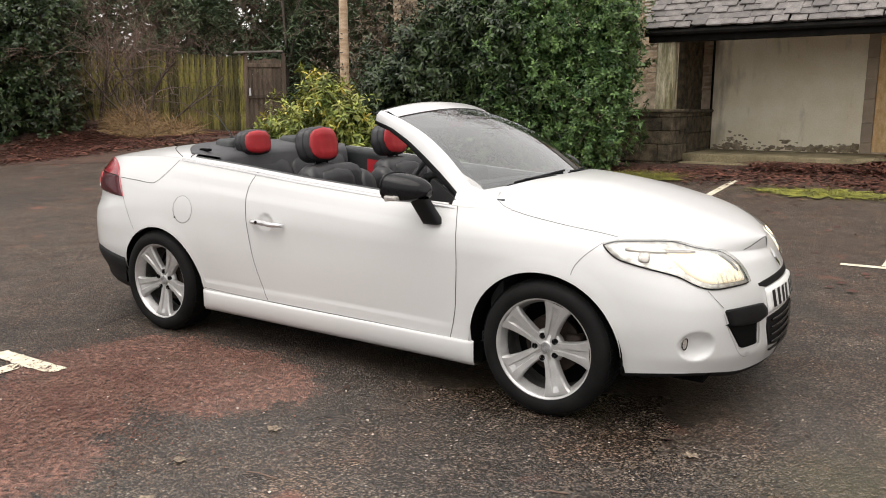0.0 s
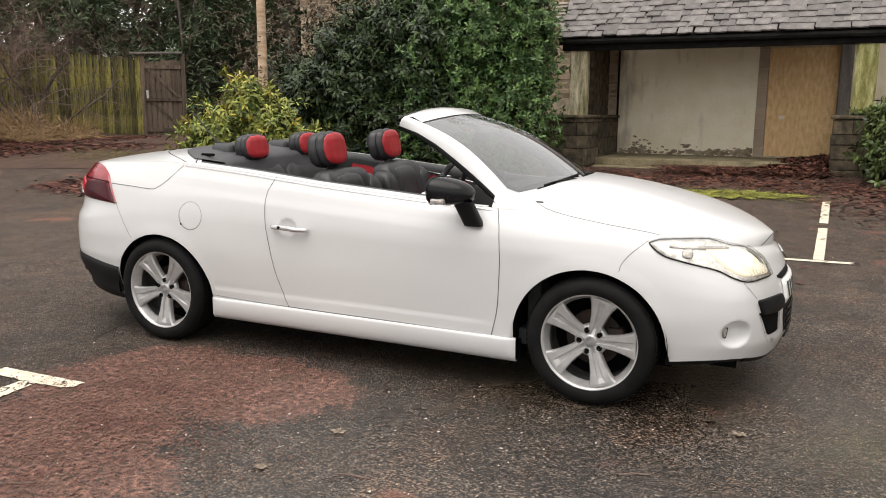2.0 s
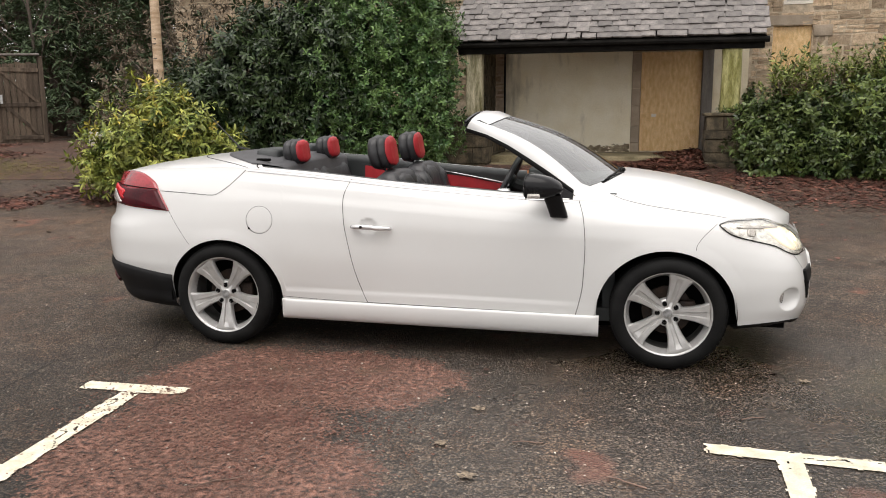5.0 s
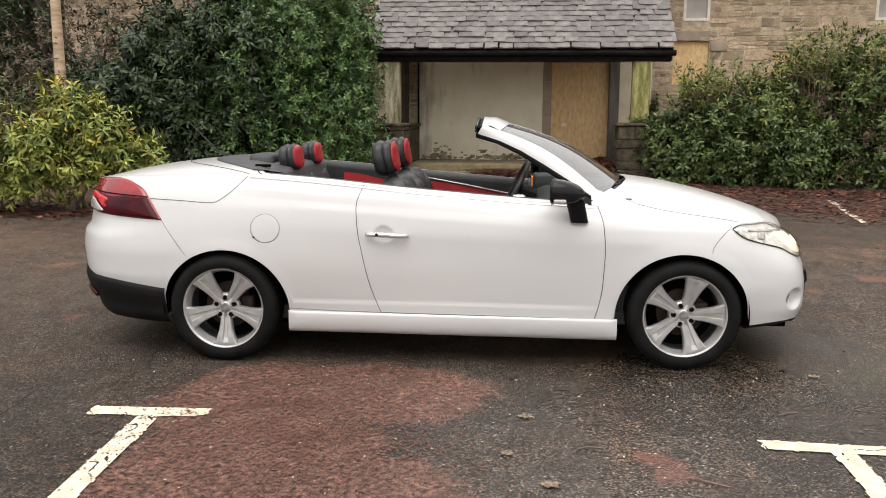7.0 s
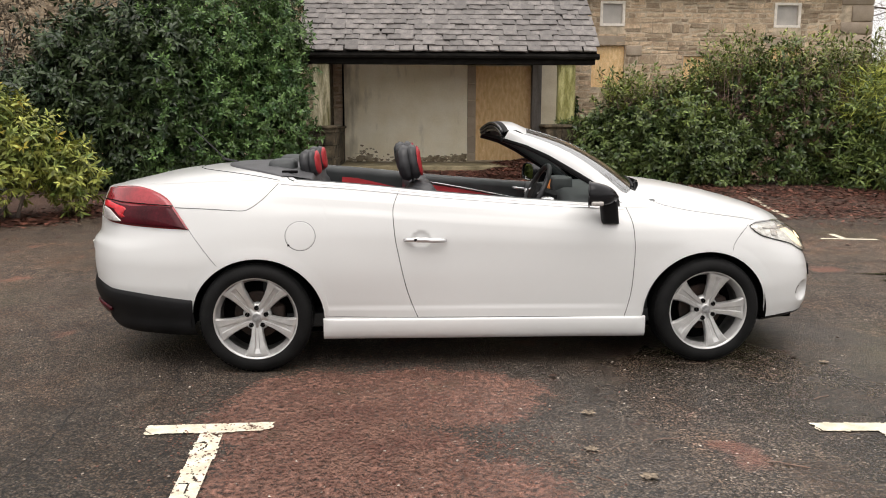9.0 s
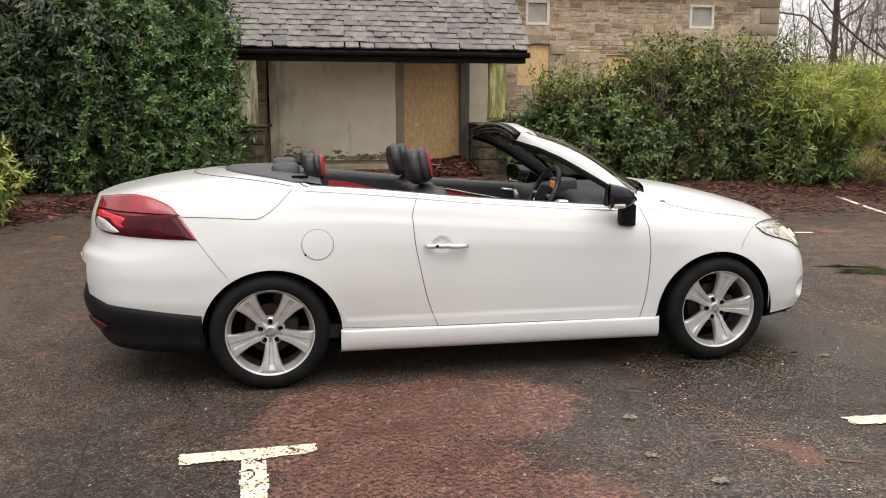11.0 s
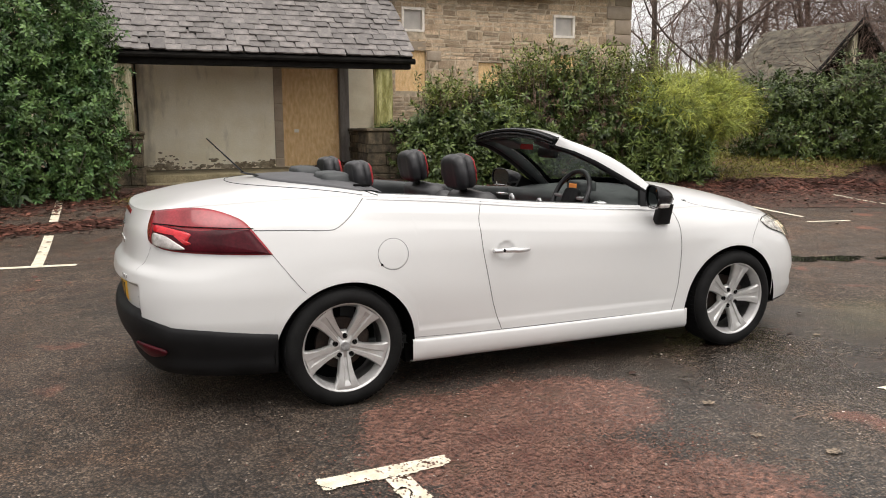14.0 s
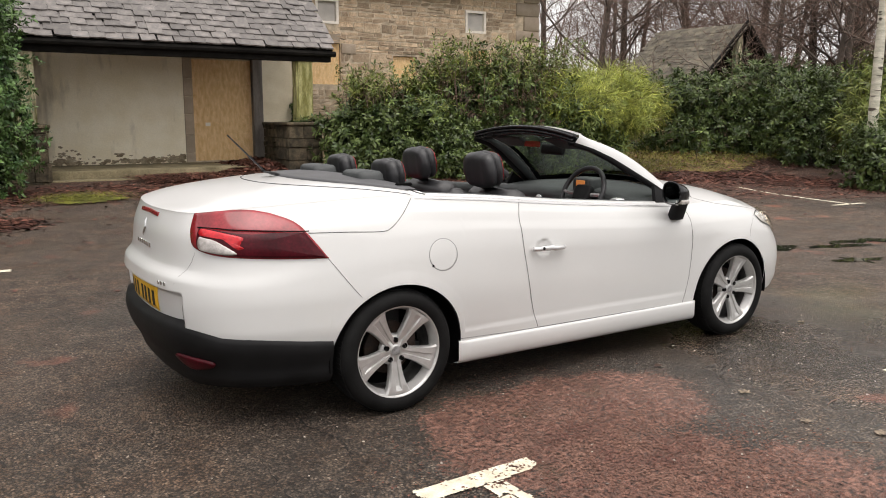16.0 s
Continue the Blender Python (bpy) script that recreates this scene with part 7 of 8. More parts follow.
def headrest(seat, w, h, d, m, k=0.0):
    hr = part("headrest", cushion(-d * 0.5, d * 0.16, -w * 0.505, w * 0.505, -h * 0.51, h * 0.51, 0.80, m, 0.012), M_LEATHER, seat, "black and red leather headrest")
    part("headrest_pad", cushion(-d * 0.06, d * (0.40 + 2 * k), -w * 0.5, w * 0.5, -h * 0.5, h * 0.495, 0.76, m, 0.012), M_LEATHER, hr, "black leather front pad")
    part("red_face", cushion(d * (0.23 + 5 * k), d * (0.50 + 1.4 * k), -w * 0.435, w * 0.435, -h * 0.44, h * 0.425, 0.84, m, 0.014), M_REDLEATHER, hr, "red leather face")
    for y in (-0.36, 0.36):
        part("piping", Build().tube([m @ Vector((-d * 0.46 + 0.035 * t * t * d / 0.13, y * w, t * h * 0.46)) for t in np.linspace(-1, 1, 9)], 0.0028, 5).mesh("piping"), M_DARK, hr)
    for y in (-0.05, 0.05):
        part("headrest_post", Build().tube([m @ Vector((0, y, -h / 2 + 0.03)), m @ Vector((0.01, y, -h / 2 - 0.10))], 0.006, 8).mesh("post"), M_GLOSSBLACK, hr)


def seat(x, y, front):
    st = new("front_seat" if front else "rear_seat")
    st.parent = car
    tagged(st, "black leather seat with a red-faced headrest")
    if front:
        back = pose(x, y, 0.50, 0, -18, 0)
        sq = part("backrest", cushion(-0.09, 0.06, -0.245, 0.245, 0.0, 0.565, 0.45, back, -0.045), M_LEATHER, st, "black leather backrest")
        for sy_ in (-1, 1):
            part("bolster", cushion(-0.05, 0.11, sy_ * 0.25 - 0.065, sy_ * 0.25 + 0.065, 0.02, 0.50, 0.6, back), M_LEATHER, sq)
        part("centre_panel", cushion(0.02, 0.085, -0.15, 0.15, 0.05, 0.52, 0.4, back), M_LEATHER, sq)
        part("seat_cushion", cushion(0.02, 0.54, -0.25, 0.25, 0.34, 0.53, 0.4, pose(x, y, 0, 0, -4, 0)), M_LEATHER, st)
        part("red_panel", cushion(0.08, 0.52, -0.14, 0.14, 0.42, 0.545, 0.4, pose(x, y, 0, 0, -4, 0)), M_REDLEATHER, st, "red leather seat panel")
        part("seat_base", rounded(x, x + 0.45, y - 0.2, y + 0.2, 0.28, 0.40, 0.02), M_PLASTIC, st)
        headrest(st, 0.27, 0.20, 0.135, pose(x - 0.220, y, 1.152, 0, -10, 0), 0.03)
    else:
        back = pose(x, y, 0.52, 0, -20, 0)
        part("backrest", cushion(-0.08, 0.05, -0.30, 0.30, 0.0, 0.56, 0.45, back, -0.03), M_LEATHER, st, "black leather backrest")
        part("seat_cushion", cushion(0.02, 0.44, -0.28, 0.28, 0.36, 0.53, 0.4, pose(x, y, 0, 0, -4, 0)), M_LEATHER, st)
        part("headrest_fairing", cushion(-0.13, 0.03, -0.13, 0.13, -0.05, 0.055, 0.6, pose(x - 0.27, y, 1.115)), M_DASH, st, "grey fairing behind the headrest")
        headrest(st, 0.25, 0.155, 0.115, pose(x - 0.150, y, 1.147, 0, -8, 0))
    return st


for y in (-0.36, 0.36):
    seat(1.10, y, True)
for y in (-0.29, 0.29):
    seat(0.43, y, False)

# dashboard, steering wheel, console
g = []
for y in np.linspace(-0.72, 0.72, 41):
    hood = 0.035 * math.exp(-((y + 0.36) / 0.17) ** 2)
    f = y / 0.72
    base = screen(0.02, f * 0.98)
    g.append([(base[0] - 0.02, y, base[2] - 0.03), (2.02, y, 0.985 - 0.03 * f * f + hood * 0.3), (1.86, y, 0.965 - 0.03 * f * f + hood), (1.80, y, 0.94 + hood * 0.9), (1.79, y, 0.90 + hood * 0.3), (1.84, y, 0.75), (1.95, y, 0.55)])
dash = cpart("dashboard", Build().grid(g, flip=True).mesh("dash", True), M_DASH, "dark soft dashboard")
part("display", rounded(1.773, 1.785, -0.260, -0.180, 0.978, 1.038, 0.003, 1), M_AMBERDISPLAY, dash, "small amber display")
part("display_hood", cushion(1.78, 1.92, -0.30, -0.13, 0.95, 1.055, 0.4, Matrix()), M_DASH, dash)
for y in (-0.62, 0.62, -0.08, 0.22):
    part("air_vent", Build().lathe([(0.001, -0.01), (0.034, -0.01), (0.042, 0.0), (0.042, 0.02)], 20).mesh("vent", True), M_SATIN, dash, "round silver-ringed vent", pose(1.79, y, 0.865, 0, 0, -90))
sw = pose(1.665, -0.36, 0.968, 0, -64, 0)
wheel_ring = [sw @ Vector((0.178 * math.cos(a), 0.178 * math.sin(a), 0)) for a in np.linspace(0, 2 * math.pi, 41)]
stw = cpart("steering_wheel", Build().tube(wheel_ring, 0.016, 10, False).mesh("ring", True), M_LEATHER, "black leather steering wheel")
part("wheel_pad", cushion(-0.06, 0.06, -0.075, 0.075, -0.035, 0.02, 0.6, sw), M_PLASTIC, stw, "airbag pad")
for a in (0, 90, 180):
    part("wheel_spoke", Build().tube([sw @ Vector((0.05 * math.sin(radians(a + 180)), 0.05 * math.cos(radians(a + 180)), -0.01)), sw @ Vector((0.18 * math.sin(radians(a + 180)), 0.18 * math.cos(radians(a + 180)), 0))], 0.014, 6).mesh("spoke"), M_SATIN, stw)
part("column", Build().tube([sw @ Vector((0, 0, -0.02)), (1.88, -0.36, 0.90)], 0.045, 10).mesh("column"), M_PLASTIC, stw)
con = cpart("centre_console", rounded(0.85, 1.85, -0.10, 0.10, 0.28, 0.58, 0.03), M_DASH, "dark centre console")
part("gear_lever", Build().tube([(1.55, -0.0, 0.58), (1.53, 0.0, 0.70), (1.52, 0.0, 0.75)], [0.012, 0.012, 0.024], 8).mesh("lever", True), M_LEATHER, con)
part("console_frame", rounded(1.60, 1.86, -0.085, 0.085, 0.60, 0.86, 0.02, 2), M_GLOSSBLACK, con)
part("door_grab", rounded(1.64, 1.72, -0.70, -0.62, 0.90, 0.965, 0.02), M_SATIN, con, "silver grab handle frame")


# ---- plants ----
M_TURFBLADE = foliage("turf_blade", (0.13, 0.145, 0.030), (0.28, 0.25, 0.065), 0.6, 0.4)


def leaf_mesh(p, n, L, W, r, droop=0.3, fold=0.18):
    """Folded pointed leaves at points p that face roughly along n."""
    k = len(p)
    n = n + r.normal(0, 0.45, (k, 3))
    n /= np.linalg.norm(n, axis=1)[:, None]
    d = r.normal(0, 1, (k, 3))
    d[:, 2] -= droop
    d -= n * (d * n).sum(1)[:, None]
    d /= np.linalg.norm(d, axis=1)[:, None] + 1e-9
    s = np.cross(n, d)
    ln = (L * (0.6 + 0.7 * r.random(k)))[:, None]
    w = ln * W / L
    v = np.stack([p - d * ln * 0.5, p + s * w * 0.5 + n * w * fold, p + d * ln * 0.5 - n * ln * 0.10, p - s * w * 0.5 + n * w * fold], 1).reshape(-1, 3)
    i = np.arange(k)[:, None] * 4
    return v, np.concatenate([i + [0, 1, 2], i + [0, 2, 3]])


def shell_points(balls, count, r, lumps=0.16, depth=0.45, floor=True):
    """Points in the outer layer of a heap of ellipsoids."""
    balls = np.asarray(balls, float)
    area = (balls[:, 3] * balls[:, 4] + balls[:, 3] * balls[:, 5] + balls[:, 4] * balls[:, 5])
    pick = r.choice(len(balls), int(count * 1.9), p=area / area.sum())
    u = r.normal(0, 1, (len(pick), 3))
    u /= np.linalg.norm(u, axis=1)[:, None]
    q = balls[pick]
    ph = pick * 1.7
    lump = 1 + lumps * (np.sin(5 * u[:, 0] + ph) * np.sin(4 * u[:, 2] + 2 * ph) + 0.7 * np.sin(9 * u[:, 1] + 7 * u[:, 2] + ph) + 0.5 * np.sin(17 * u[:, 0] - 13 * u[:, 2] + 3 * ph))
    rad = lump * (1 - depth * r.random(len(pick)) ** 1.8)
    p = q[:, :3] + u * q[:, 3:] * rad[:, None]
    keep = np.ones(len(p), bool)
    for k, c in enumerate(balls):
        inside = (((p - c[:3]) / (c[3:] * 0.62)) ** 2).sum(1) < 1
        keep &= ~(inside & (pick != k))
    if floor:
        keep &= p[:, 2] > height(p[:, 0], p[:, 1]) + 0.03
    n = u / q[:, 3:]
    n /= np.linalg.norm(n, axis=1)[:, None]
    p, n = p[keep][:count], n[keep][:count]
    n[:, 2] += 0.35
    return p, n


def stems(base, balls, r, mat, parent, thick=0.03):
    b = Build()
    for c in balls:
        c = np.asarray(c)
        foot = np.array([base[0] + r.normal(0, 0.15), base[1] + r.normal(0, 0.12), ground_at(base[0], base[1]) - 0.05])
        mid = (foot + c[:3]) / 2 + r.normal(0, 0.12, 3)
        b.tube(smooth_path([foot, mid, c[:3]], 6), np.linspace(thick, thick * 0.4, 7), 6)
        for _ in range(5):
            e = c[:3] + r.normal(0, 0.4, 3) * c[3:]
            b.tube([c[:3] * 0.5 + mid * 0.5, (c[:3] + e) / 2, e], [thick * 0.45, thick * 0.3, thick * 0.15], 5)
    return tagged(part("stemwork", b.mesh("stemwork", True), mat, parent, "woody stems"), kind="stuff")


def rosettes(p, n, L, W, r, droop, per=9):
    """Leaves in whorls round the shoot tips p that point along n."""
    n = n + r.normal(0, 0.35, n.shape)
    n /= np.linalg.norm(n, axis=1)[:, None]
    side = np.cross(n, r.normal(0, 1, n.shape))
    side /= np.linalg.norm(side, axis=1)[:, None] + 1e-9
    up_ = np.cross(n, side)
    k = np.arange(per)
    a = 2.4 * k[None] + r.random((len(p), 1)) * 6.28 + r.normal(0, 0.25, (len(p), per))
    tilt_ = radians(30) + radians(62) * ((k[None] + r.random((len(p), per))) / per)
    rad = side[:, None] * np.cos(a)[..., None] + up_[:, None] * np.sin(a)[..., None]
    d = n[:, None] * np.cos(tilt_)[..., None] + rad * np.sin(tilt_)[..., None]
    d[..., 2] -= droop * 0.45
    d /= np.linalg.norm(d, axis=2)[..., None]
    ax = np.repeat(n[:, None], per, 1) + np.array([0, 0, 0.25])
    nn = ax - d * (ax * d).sum(2)[..., None] + r.normal(0, 0.15, d.shape)
    nn /= np.linalg.norm(nn, axis=2)[..., None]
    s = np.cross(nn, d)
    size = (0.6 + 0.6 * r.random((len(p), per)))[..., None]
    ln, w = L * size, W * size
    o = p[:, None] - n[:, None] * (L * 0.5 * (k / per))[None, :, None] + d * ln * 0.08
    v = np.stack([o, o + d * ln * 0.36 + s * w * 0.5 + nn * w * 0.16, o + d * ln * 0.72 + s * w * 0.36 + nn * w * 0.06, o + d * ln - nn * ln * 0.13,
                  o + d * ln * 0.72 - s * w * 0.36 + nn * w * 0.06, o + d * ln * 0.36 - s * w * 0.5 + nn * w * 0.16], 2).reshape(-1, 3)
    i = np.arange(len(p) * per)[:, None] * 6
    return v, np.concatenate([i + [0, 1, 5], i + [5, 1, 2], i + [5, 2, 4], i + [4, 2, 3]])


def bush(name, label, base, balls, count, L, W, mat, seed, group="", lumps=0.16, cat="bush", depth=0.45, droop=0.3, thick=0.03, bark=None, per=9):
    r = np.random.default_rng(seed)
    ob = new(name)
    gz = ground_at(base[0], base[1])
    ob.location = (base[0], base[1], gz)
    tagged(ob, label, cat, group)
    bpy.context.view_layer.update()
    st = stems(base, balls, r, bark or M_BARK, ob, thick)
    st.matrix_parent_inverse = Matrix.Translation((-base[0], -base[1], -gz))
    p, n = shell_points(balls, max(6, count // per), r, lumps, depth)
    v, f = rosettes(p, n, L * 1.15, W * 1.1, r, droop, per)
    inner = np.asarray(balls, float) * np.array([1, 1, 1, 0.72, 0.72, 0.72])
    p, n = shell_points(inner, count // 7, r, 0.1, 0.5)
    v2, f2 = leaf_mesh(p, n, L * 1.5, W * 1.7, r, droop)
    fo = part("foliage", tri_mesh("foliage", np.concatenate([v, v2]), np.concatenate([f, f2 + len(v)])), mat, ob, "")
    fo.matrix_parent_inverse = Matrix.Translation((-base[0], -base[1], -gz))
    return ob


def heap(x0, x1, y, z1, n, seed, ry=0.7, rz=None, y1=None, z0=0.0):
    """Overlapping ellipsoids that make a long irregular bush."""
    r = np.random.default_rng(seed)
    out = []
    for k in range(n):
        t = (k + 0.5) / n
        x = x0 + (x1 - x0) * t + r.normal(0, 0.08)
        yy = y + ((y1 or y) - y) * t + r.normal(0, 0.12)
        top = z1[min(int(t * len(z1)), len(z1) - 1)] * r.uniform(0.93, 1.05)
        g = ground_at(x, yy) + z0
        for c, h in ((0.26, 0.52), (0.70, 0.36)):
            out.append((x + r.normal(0, 0.1), yy + r.normal(0, 0.12) + 0.12 * (c > 0.5), g + (top - g) * c, (x1 - x0) / n * 1.0 + 0.12, ry * r.uniform(0.85, 1.1), (top - g) * h))
    return out


# bright laurel beside the porch and the darker one next to it
bush("laurel_bush", "large glossy green laurel bush beside the porch", (-1.7, 9.6), heap(-3.1, -1.1, 9.35, [3.6, 3.9, 3.9, 3.5], 5, 101, 0.85) + [(-0.88, 9.15, 1.55, 0.42, 0.6, 1.25), (-0.92, 9.25, 2.75, 0.40, 0.6, 0.95)], 54000, 0.076, 0.032, M_LAUREL, 102, lumps=0.38)
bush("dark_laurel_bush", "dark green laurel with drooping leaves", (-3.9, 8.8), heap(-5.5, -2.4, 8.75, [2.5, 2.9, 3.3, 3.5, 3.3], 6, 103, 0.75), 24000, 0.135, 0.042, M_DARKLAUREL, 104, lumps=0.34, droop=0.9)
yellow_shrub = bush("yellow_shrub", "yellow-green variegated shrub at the tarmac edge", (-4.4, 5.9), [(-4.9, 5.7, 0.85, 0.6, 0.5, 0.6), (-4.15, 5.9, 0.95, 0.65, 0.5, 0.62), (-3.6, 6.15, 0.62, 0.4, 0.4, 0.42), (-4.4, 5.85, 1.45, 0.42, 0.4, 0.42), (-5.35, 5.75, 0.62, 0.4, 0.4, 0.4)], 11000, 0.105, 0.032, M_YELLOWLEAF, 105, lumps=0.38, depth=0.7, droop=0.7)
shrub_tips = np.random.default_rng(106)
p, n = shell_points([(-4.9, 5.7, 0.95, 0.6, 0.5, 0.62), (-4.15, 5.9, 1.05, 0.65, 0.5, 0.64), (-4.4, 5.85, 1.5, 0.42, 0.4, 0.42)], 60, shrub_tips, 0.25, 0.15)
v, f = rosettes(p[p[:, 2] > 0.9], n[p[:, 2] > 0.9], 0.11, 0.034, shrub_tips, 0.3, 7)
tips = part("tip_leaves", tri_mesh("tips", v, f), foliage("golden_leaf", (0.32, 0.31, 0.055), (0.46, 0.32, 0.055), 0.45, 0.35), yellow_shrub, "golden young leaves")
tips.matrix_parent_inverse = Matrix.Translation((4.4, -5.9, -ground_at(-4.4, 5.9)))
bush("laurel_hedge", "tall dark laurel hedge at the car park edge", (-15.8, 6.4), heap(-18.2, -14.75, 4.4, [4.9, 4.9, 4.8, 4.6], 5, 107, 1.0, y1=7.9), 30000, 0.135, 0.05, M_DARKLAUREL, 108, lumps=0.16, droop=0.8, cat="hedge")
# hedge in front of the house
bush("laurel_hedge", "dark laurel at the foot of the porch pier", (5.4, 9.8), heap(4.75, 6.6, 9.55, [1.6, 1.65, 1.6], 4, 111, 0.7), 14000, 0.105, 0.042, M_RHODO, 112, lumps=0.25, droop=0.7, cat="hedge")
bush("mixed_hedge", "tall loose mixed green hedge before the house", (7.6, 9.6), heap(5.4, 10.3, 9.9, [1.7, 2.0, 2.5, 2.45, 2.55, 2.4], 8, 113, 0.8, y1=9.3), 30000, 0.10, 0.036, M_HEDGE, 114, lumps=0.28, depth=0.6, cat="hedge")
bush("mixed_hedge", "broad-leaved dark green front of the hedge", (7.8, 9.0), heap(6.4, 9.9, 9.0, [1.35, 1.5, 1.6, 1.3], 6, 115, 0.5, y1=8.6), 16000, 0.105, 0.042, M_RHODO, 116, lumps=0.3, depth=0.8, cat="hedge")
bush("ivy", "dark ivy on the narrow plastered wall", (4.95, 12.15), [(4.98, 12.22, 1.55, 0.10, 0.05, 0.42), (4.90, 12.22, 1.15, 0.14, 0.05, 0.25)], 420, 0.06, 0.05, M_RHODO, 117, lumps=0.3, depth=0.8, thick=0.006, cat="ivy")
bush("fern_clump", "small green plants on top of the pier", (4.45, 10.35), [(4.42, 10.32, 1.34, 0.28, 0.18, 0.12), (4.72, 10.3, 1.30, 0.16, 0.16, 0.10)], 520, 0.07, 0.022, M_HEDGE, 119, lumps=0.3, depth=0.9, thick=0.005, cat="plant")
bush("brown_shrub", "brown-stemmed shrub with dead leaves in the hedge", (8.3, 9.1), heap(7.4, 9.3, 8.95, [2.0, 2.1, 1.9], 4, 124, 0.5), 3600, 0.075, 0.024, M_DEADHEDGE, 125, lumps=0.3, depth=0.8, cat="bush")
# spiky shoots over the hedge
r = np.random.default_rng(118)
b, P_, N_ = Build(), [], []
for k in range(420):
    x = r.uniform(4.9, 10.2)
    y = 9.7 - 0.12 * (x - 5) + r.normal(0, 0.3)
    z0 = 1.3 + r.random() * 0.5
    z1 = 1.95 + 0.9 * r.random() + (0.2 if x > 6.9 else -0.45)
    b.tube([(x, y, z0), (x + r.normal(0, 0.05), y + r.normal(0, 0.05), (z0 + z1) / 2), (x + r.normal(0, 0.14), y + r.normal(0, 0.1), z1)], [0.006, 0.005, 0.002], 4, False)
    top = np.array(b.v[-1])
    for q in (0.0, 0.12, 0.26, 0.42):
        P_.append(top + (np.array([x, y, z0]) - top) * q)
        N_.append((r.normal(0, 0.3), -0.2, 1.0))
v, f = rosettes(np.array(P_), np.array(N_), 0.11, 0.036, r, 0.2, 6)
tagged(part("shoot_leaves", tri_mesh("shoot_leaves", v, f), M_SHOOTLEAF), "pale green young leaves on upright hedge shoots", "leaves", kind="stuff")
tagged(part("hedge_shoots", b.mesh("shoots"), M_TWIG), "thin upright brown shoots in the hedge", "shoots", kind="stuff")


def bamboo(base, rx, ry, h, canes, seed):
    """Arching canes hung with narrow drooping leaves."""
    r = np.random.default_rng(seed)
    gz = ground_at(*base)
    ob = new("bamboo_clump")
    ob.location = (base[0], base[1], gz)
    tagged(ob, "yellow-green arching bamboo at the hedge end", "bush")
    b, P_, N_ = Build(), [], []
    for k in range(canes):
        a, q = r.random() * 2 * math.pi, math.sqrt(r.random())
        foot = np.array([rx * 0.4 * q * math.cos(a), ry * 0.4 * q * math.sin(a), 0])
        top, out = h * r.uniform(0.65, 1.05), r.uniform(0.25, 0.95)
        c = [foot + np.array([rx * out * t**2 * math.cos(a) + 0.25 * t, ry * out * t**2 * math.sin(a), top * (t * 1.3 - 0.45 * out * t**3)]) for t in np.linspace(0, 1, 7)]
        b.tube(c, np.linspace(0.006, 0.0015, 7), 4, False)
        for t in r.uniform(0.30, 1.0, 12):
            i = min(int(t * 6), 5)
            P_.append(c[i] + (c[i + 1] - c[i]) * (t * 6 - i))
            N_.append((0.6 * math.cos(a), 0.6 * math.sin(a), 0.5))
    tagged(part("canework", b.mesh("canework"), M_TWIG, ob, "thin arching canes"), kind="stuff")
    v, f = rosettes(np.array(P_), np.array(N_), 0.34, 0.0095, r, 1.1, 9)
    part("foliage", tri_mesh("foliage", v, f), M_BAMBOO, ob, "drooping narrow leaves")
    return ob


bamboo((10.3, 8.75), 1.45, 1.1, 1.92, 900, 120)
bush("mixed_hedge", "green shrub under the bamboo", (10.3, 8.7), heap(9.1, 10.35, 8.35, [1.95, 1.7], 3, 121, 0.55), 8500, 0.12, 0.03, M_HEDGE, 122, lumps=0.28, depth=0.6, cat="hedge")
# rough grass on the turf
r = np.random.default_rng(133)
p = np.column_stack([r.uniform(10.8, 17.2, 3600), r.uniform(7.8, 14.2, 3600)])
p = np.column_stack([p, height(p[:, 0], p[:, 1]) + 0.05])
v, f = rosettes(p, np.tile([0, 0, 1.0], (len(p), 1)), 0.11, 0.014, r, 0.3, 6)
tagged(part("turf_grass", tri_mesh("turf_grass", v, f), M_TURFBLADE), "short rough yellow-green grass and moss", "grass", kind="stuff")
# hedge across the turf
bush("far_laurel", "large dark laurel beyond the turf", (16.2, 8.9), heap(14.2, 17.8, 10.4, [2.6, 2.85, 2.75], 5, 123, 1.1, y1=7.8), 26000, 0.10, 0.042, M_RHODO, 124, lumps=0.2)
bush("far_laurel", "dark laurel beside the bays", (16.6, 7.4), heap(15.6, 18.4, 7.9, [2.5, 2.5], 3, 125, 0.8, y1=6.3), 14000, 0.10, 0.042, M_RHODO, 126, lumps=0.22)
bush("low_hedge", "low dark hedge beside the bays", (14.6, 4.2), heap(13.9, 16.2, 4.9, [1.35, 1.3, 1.3], 4, 127, 0.8, y1=3.0), 11000, 0.11, 0.045, M_RHODO, 128, lumps=0.18, cat="hedge")
bush("conifer_shrub", "feathery green conifer shrub", (15.4, 5.5), [(15.5, 5.5, 2.0, 0.55, 0.5, 0.75), (15.4, 5.4, 1.3, 0.75, 0.6, 0.7)], 5200, 0.18, 0.03, M_SHOOTLEAF, 129, droop=1.5, lumps=0.3)
bush("sapling", "small bare-stemmed sapling on the turf edge", (13.3, 8.1), [(13.3, 8.1, 0.95, 0.22, 0.2, 0.28)], 60, 0.13, 0.05, M_HEDGE, 130, thick=0.012, cat="sapling", depth=0.9)


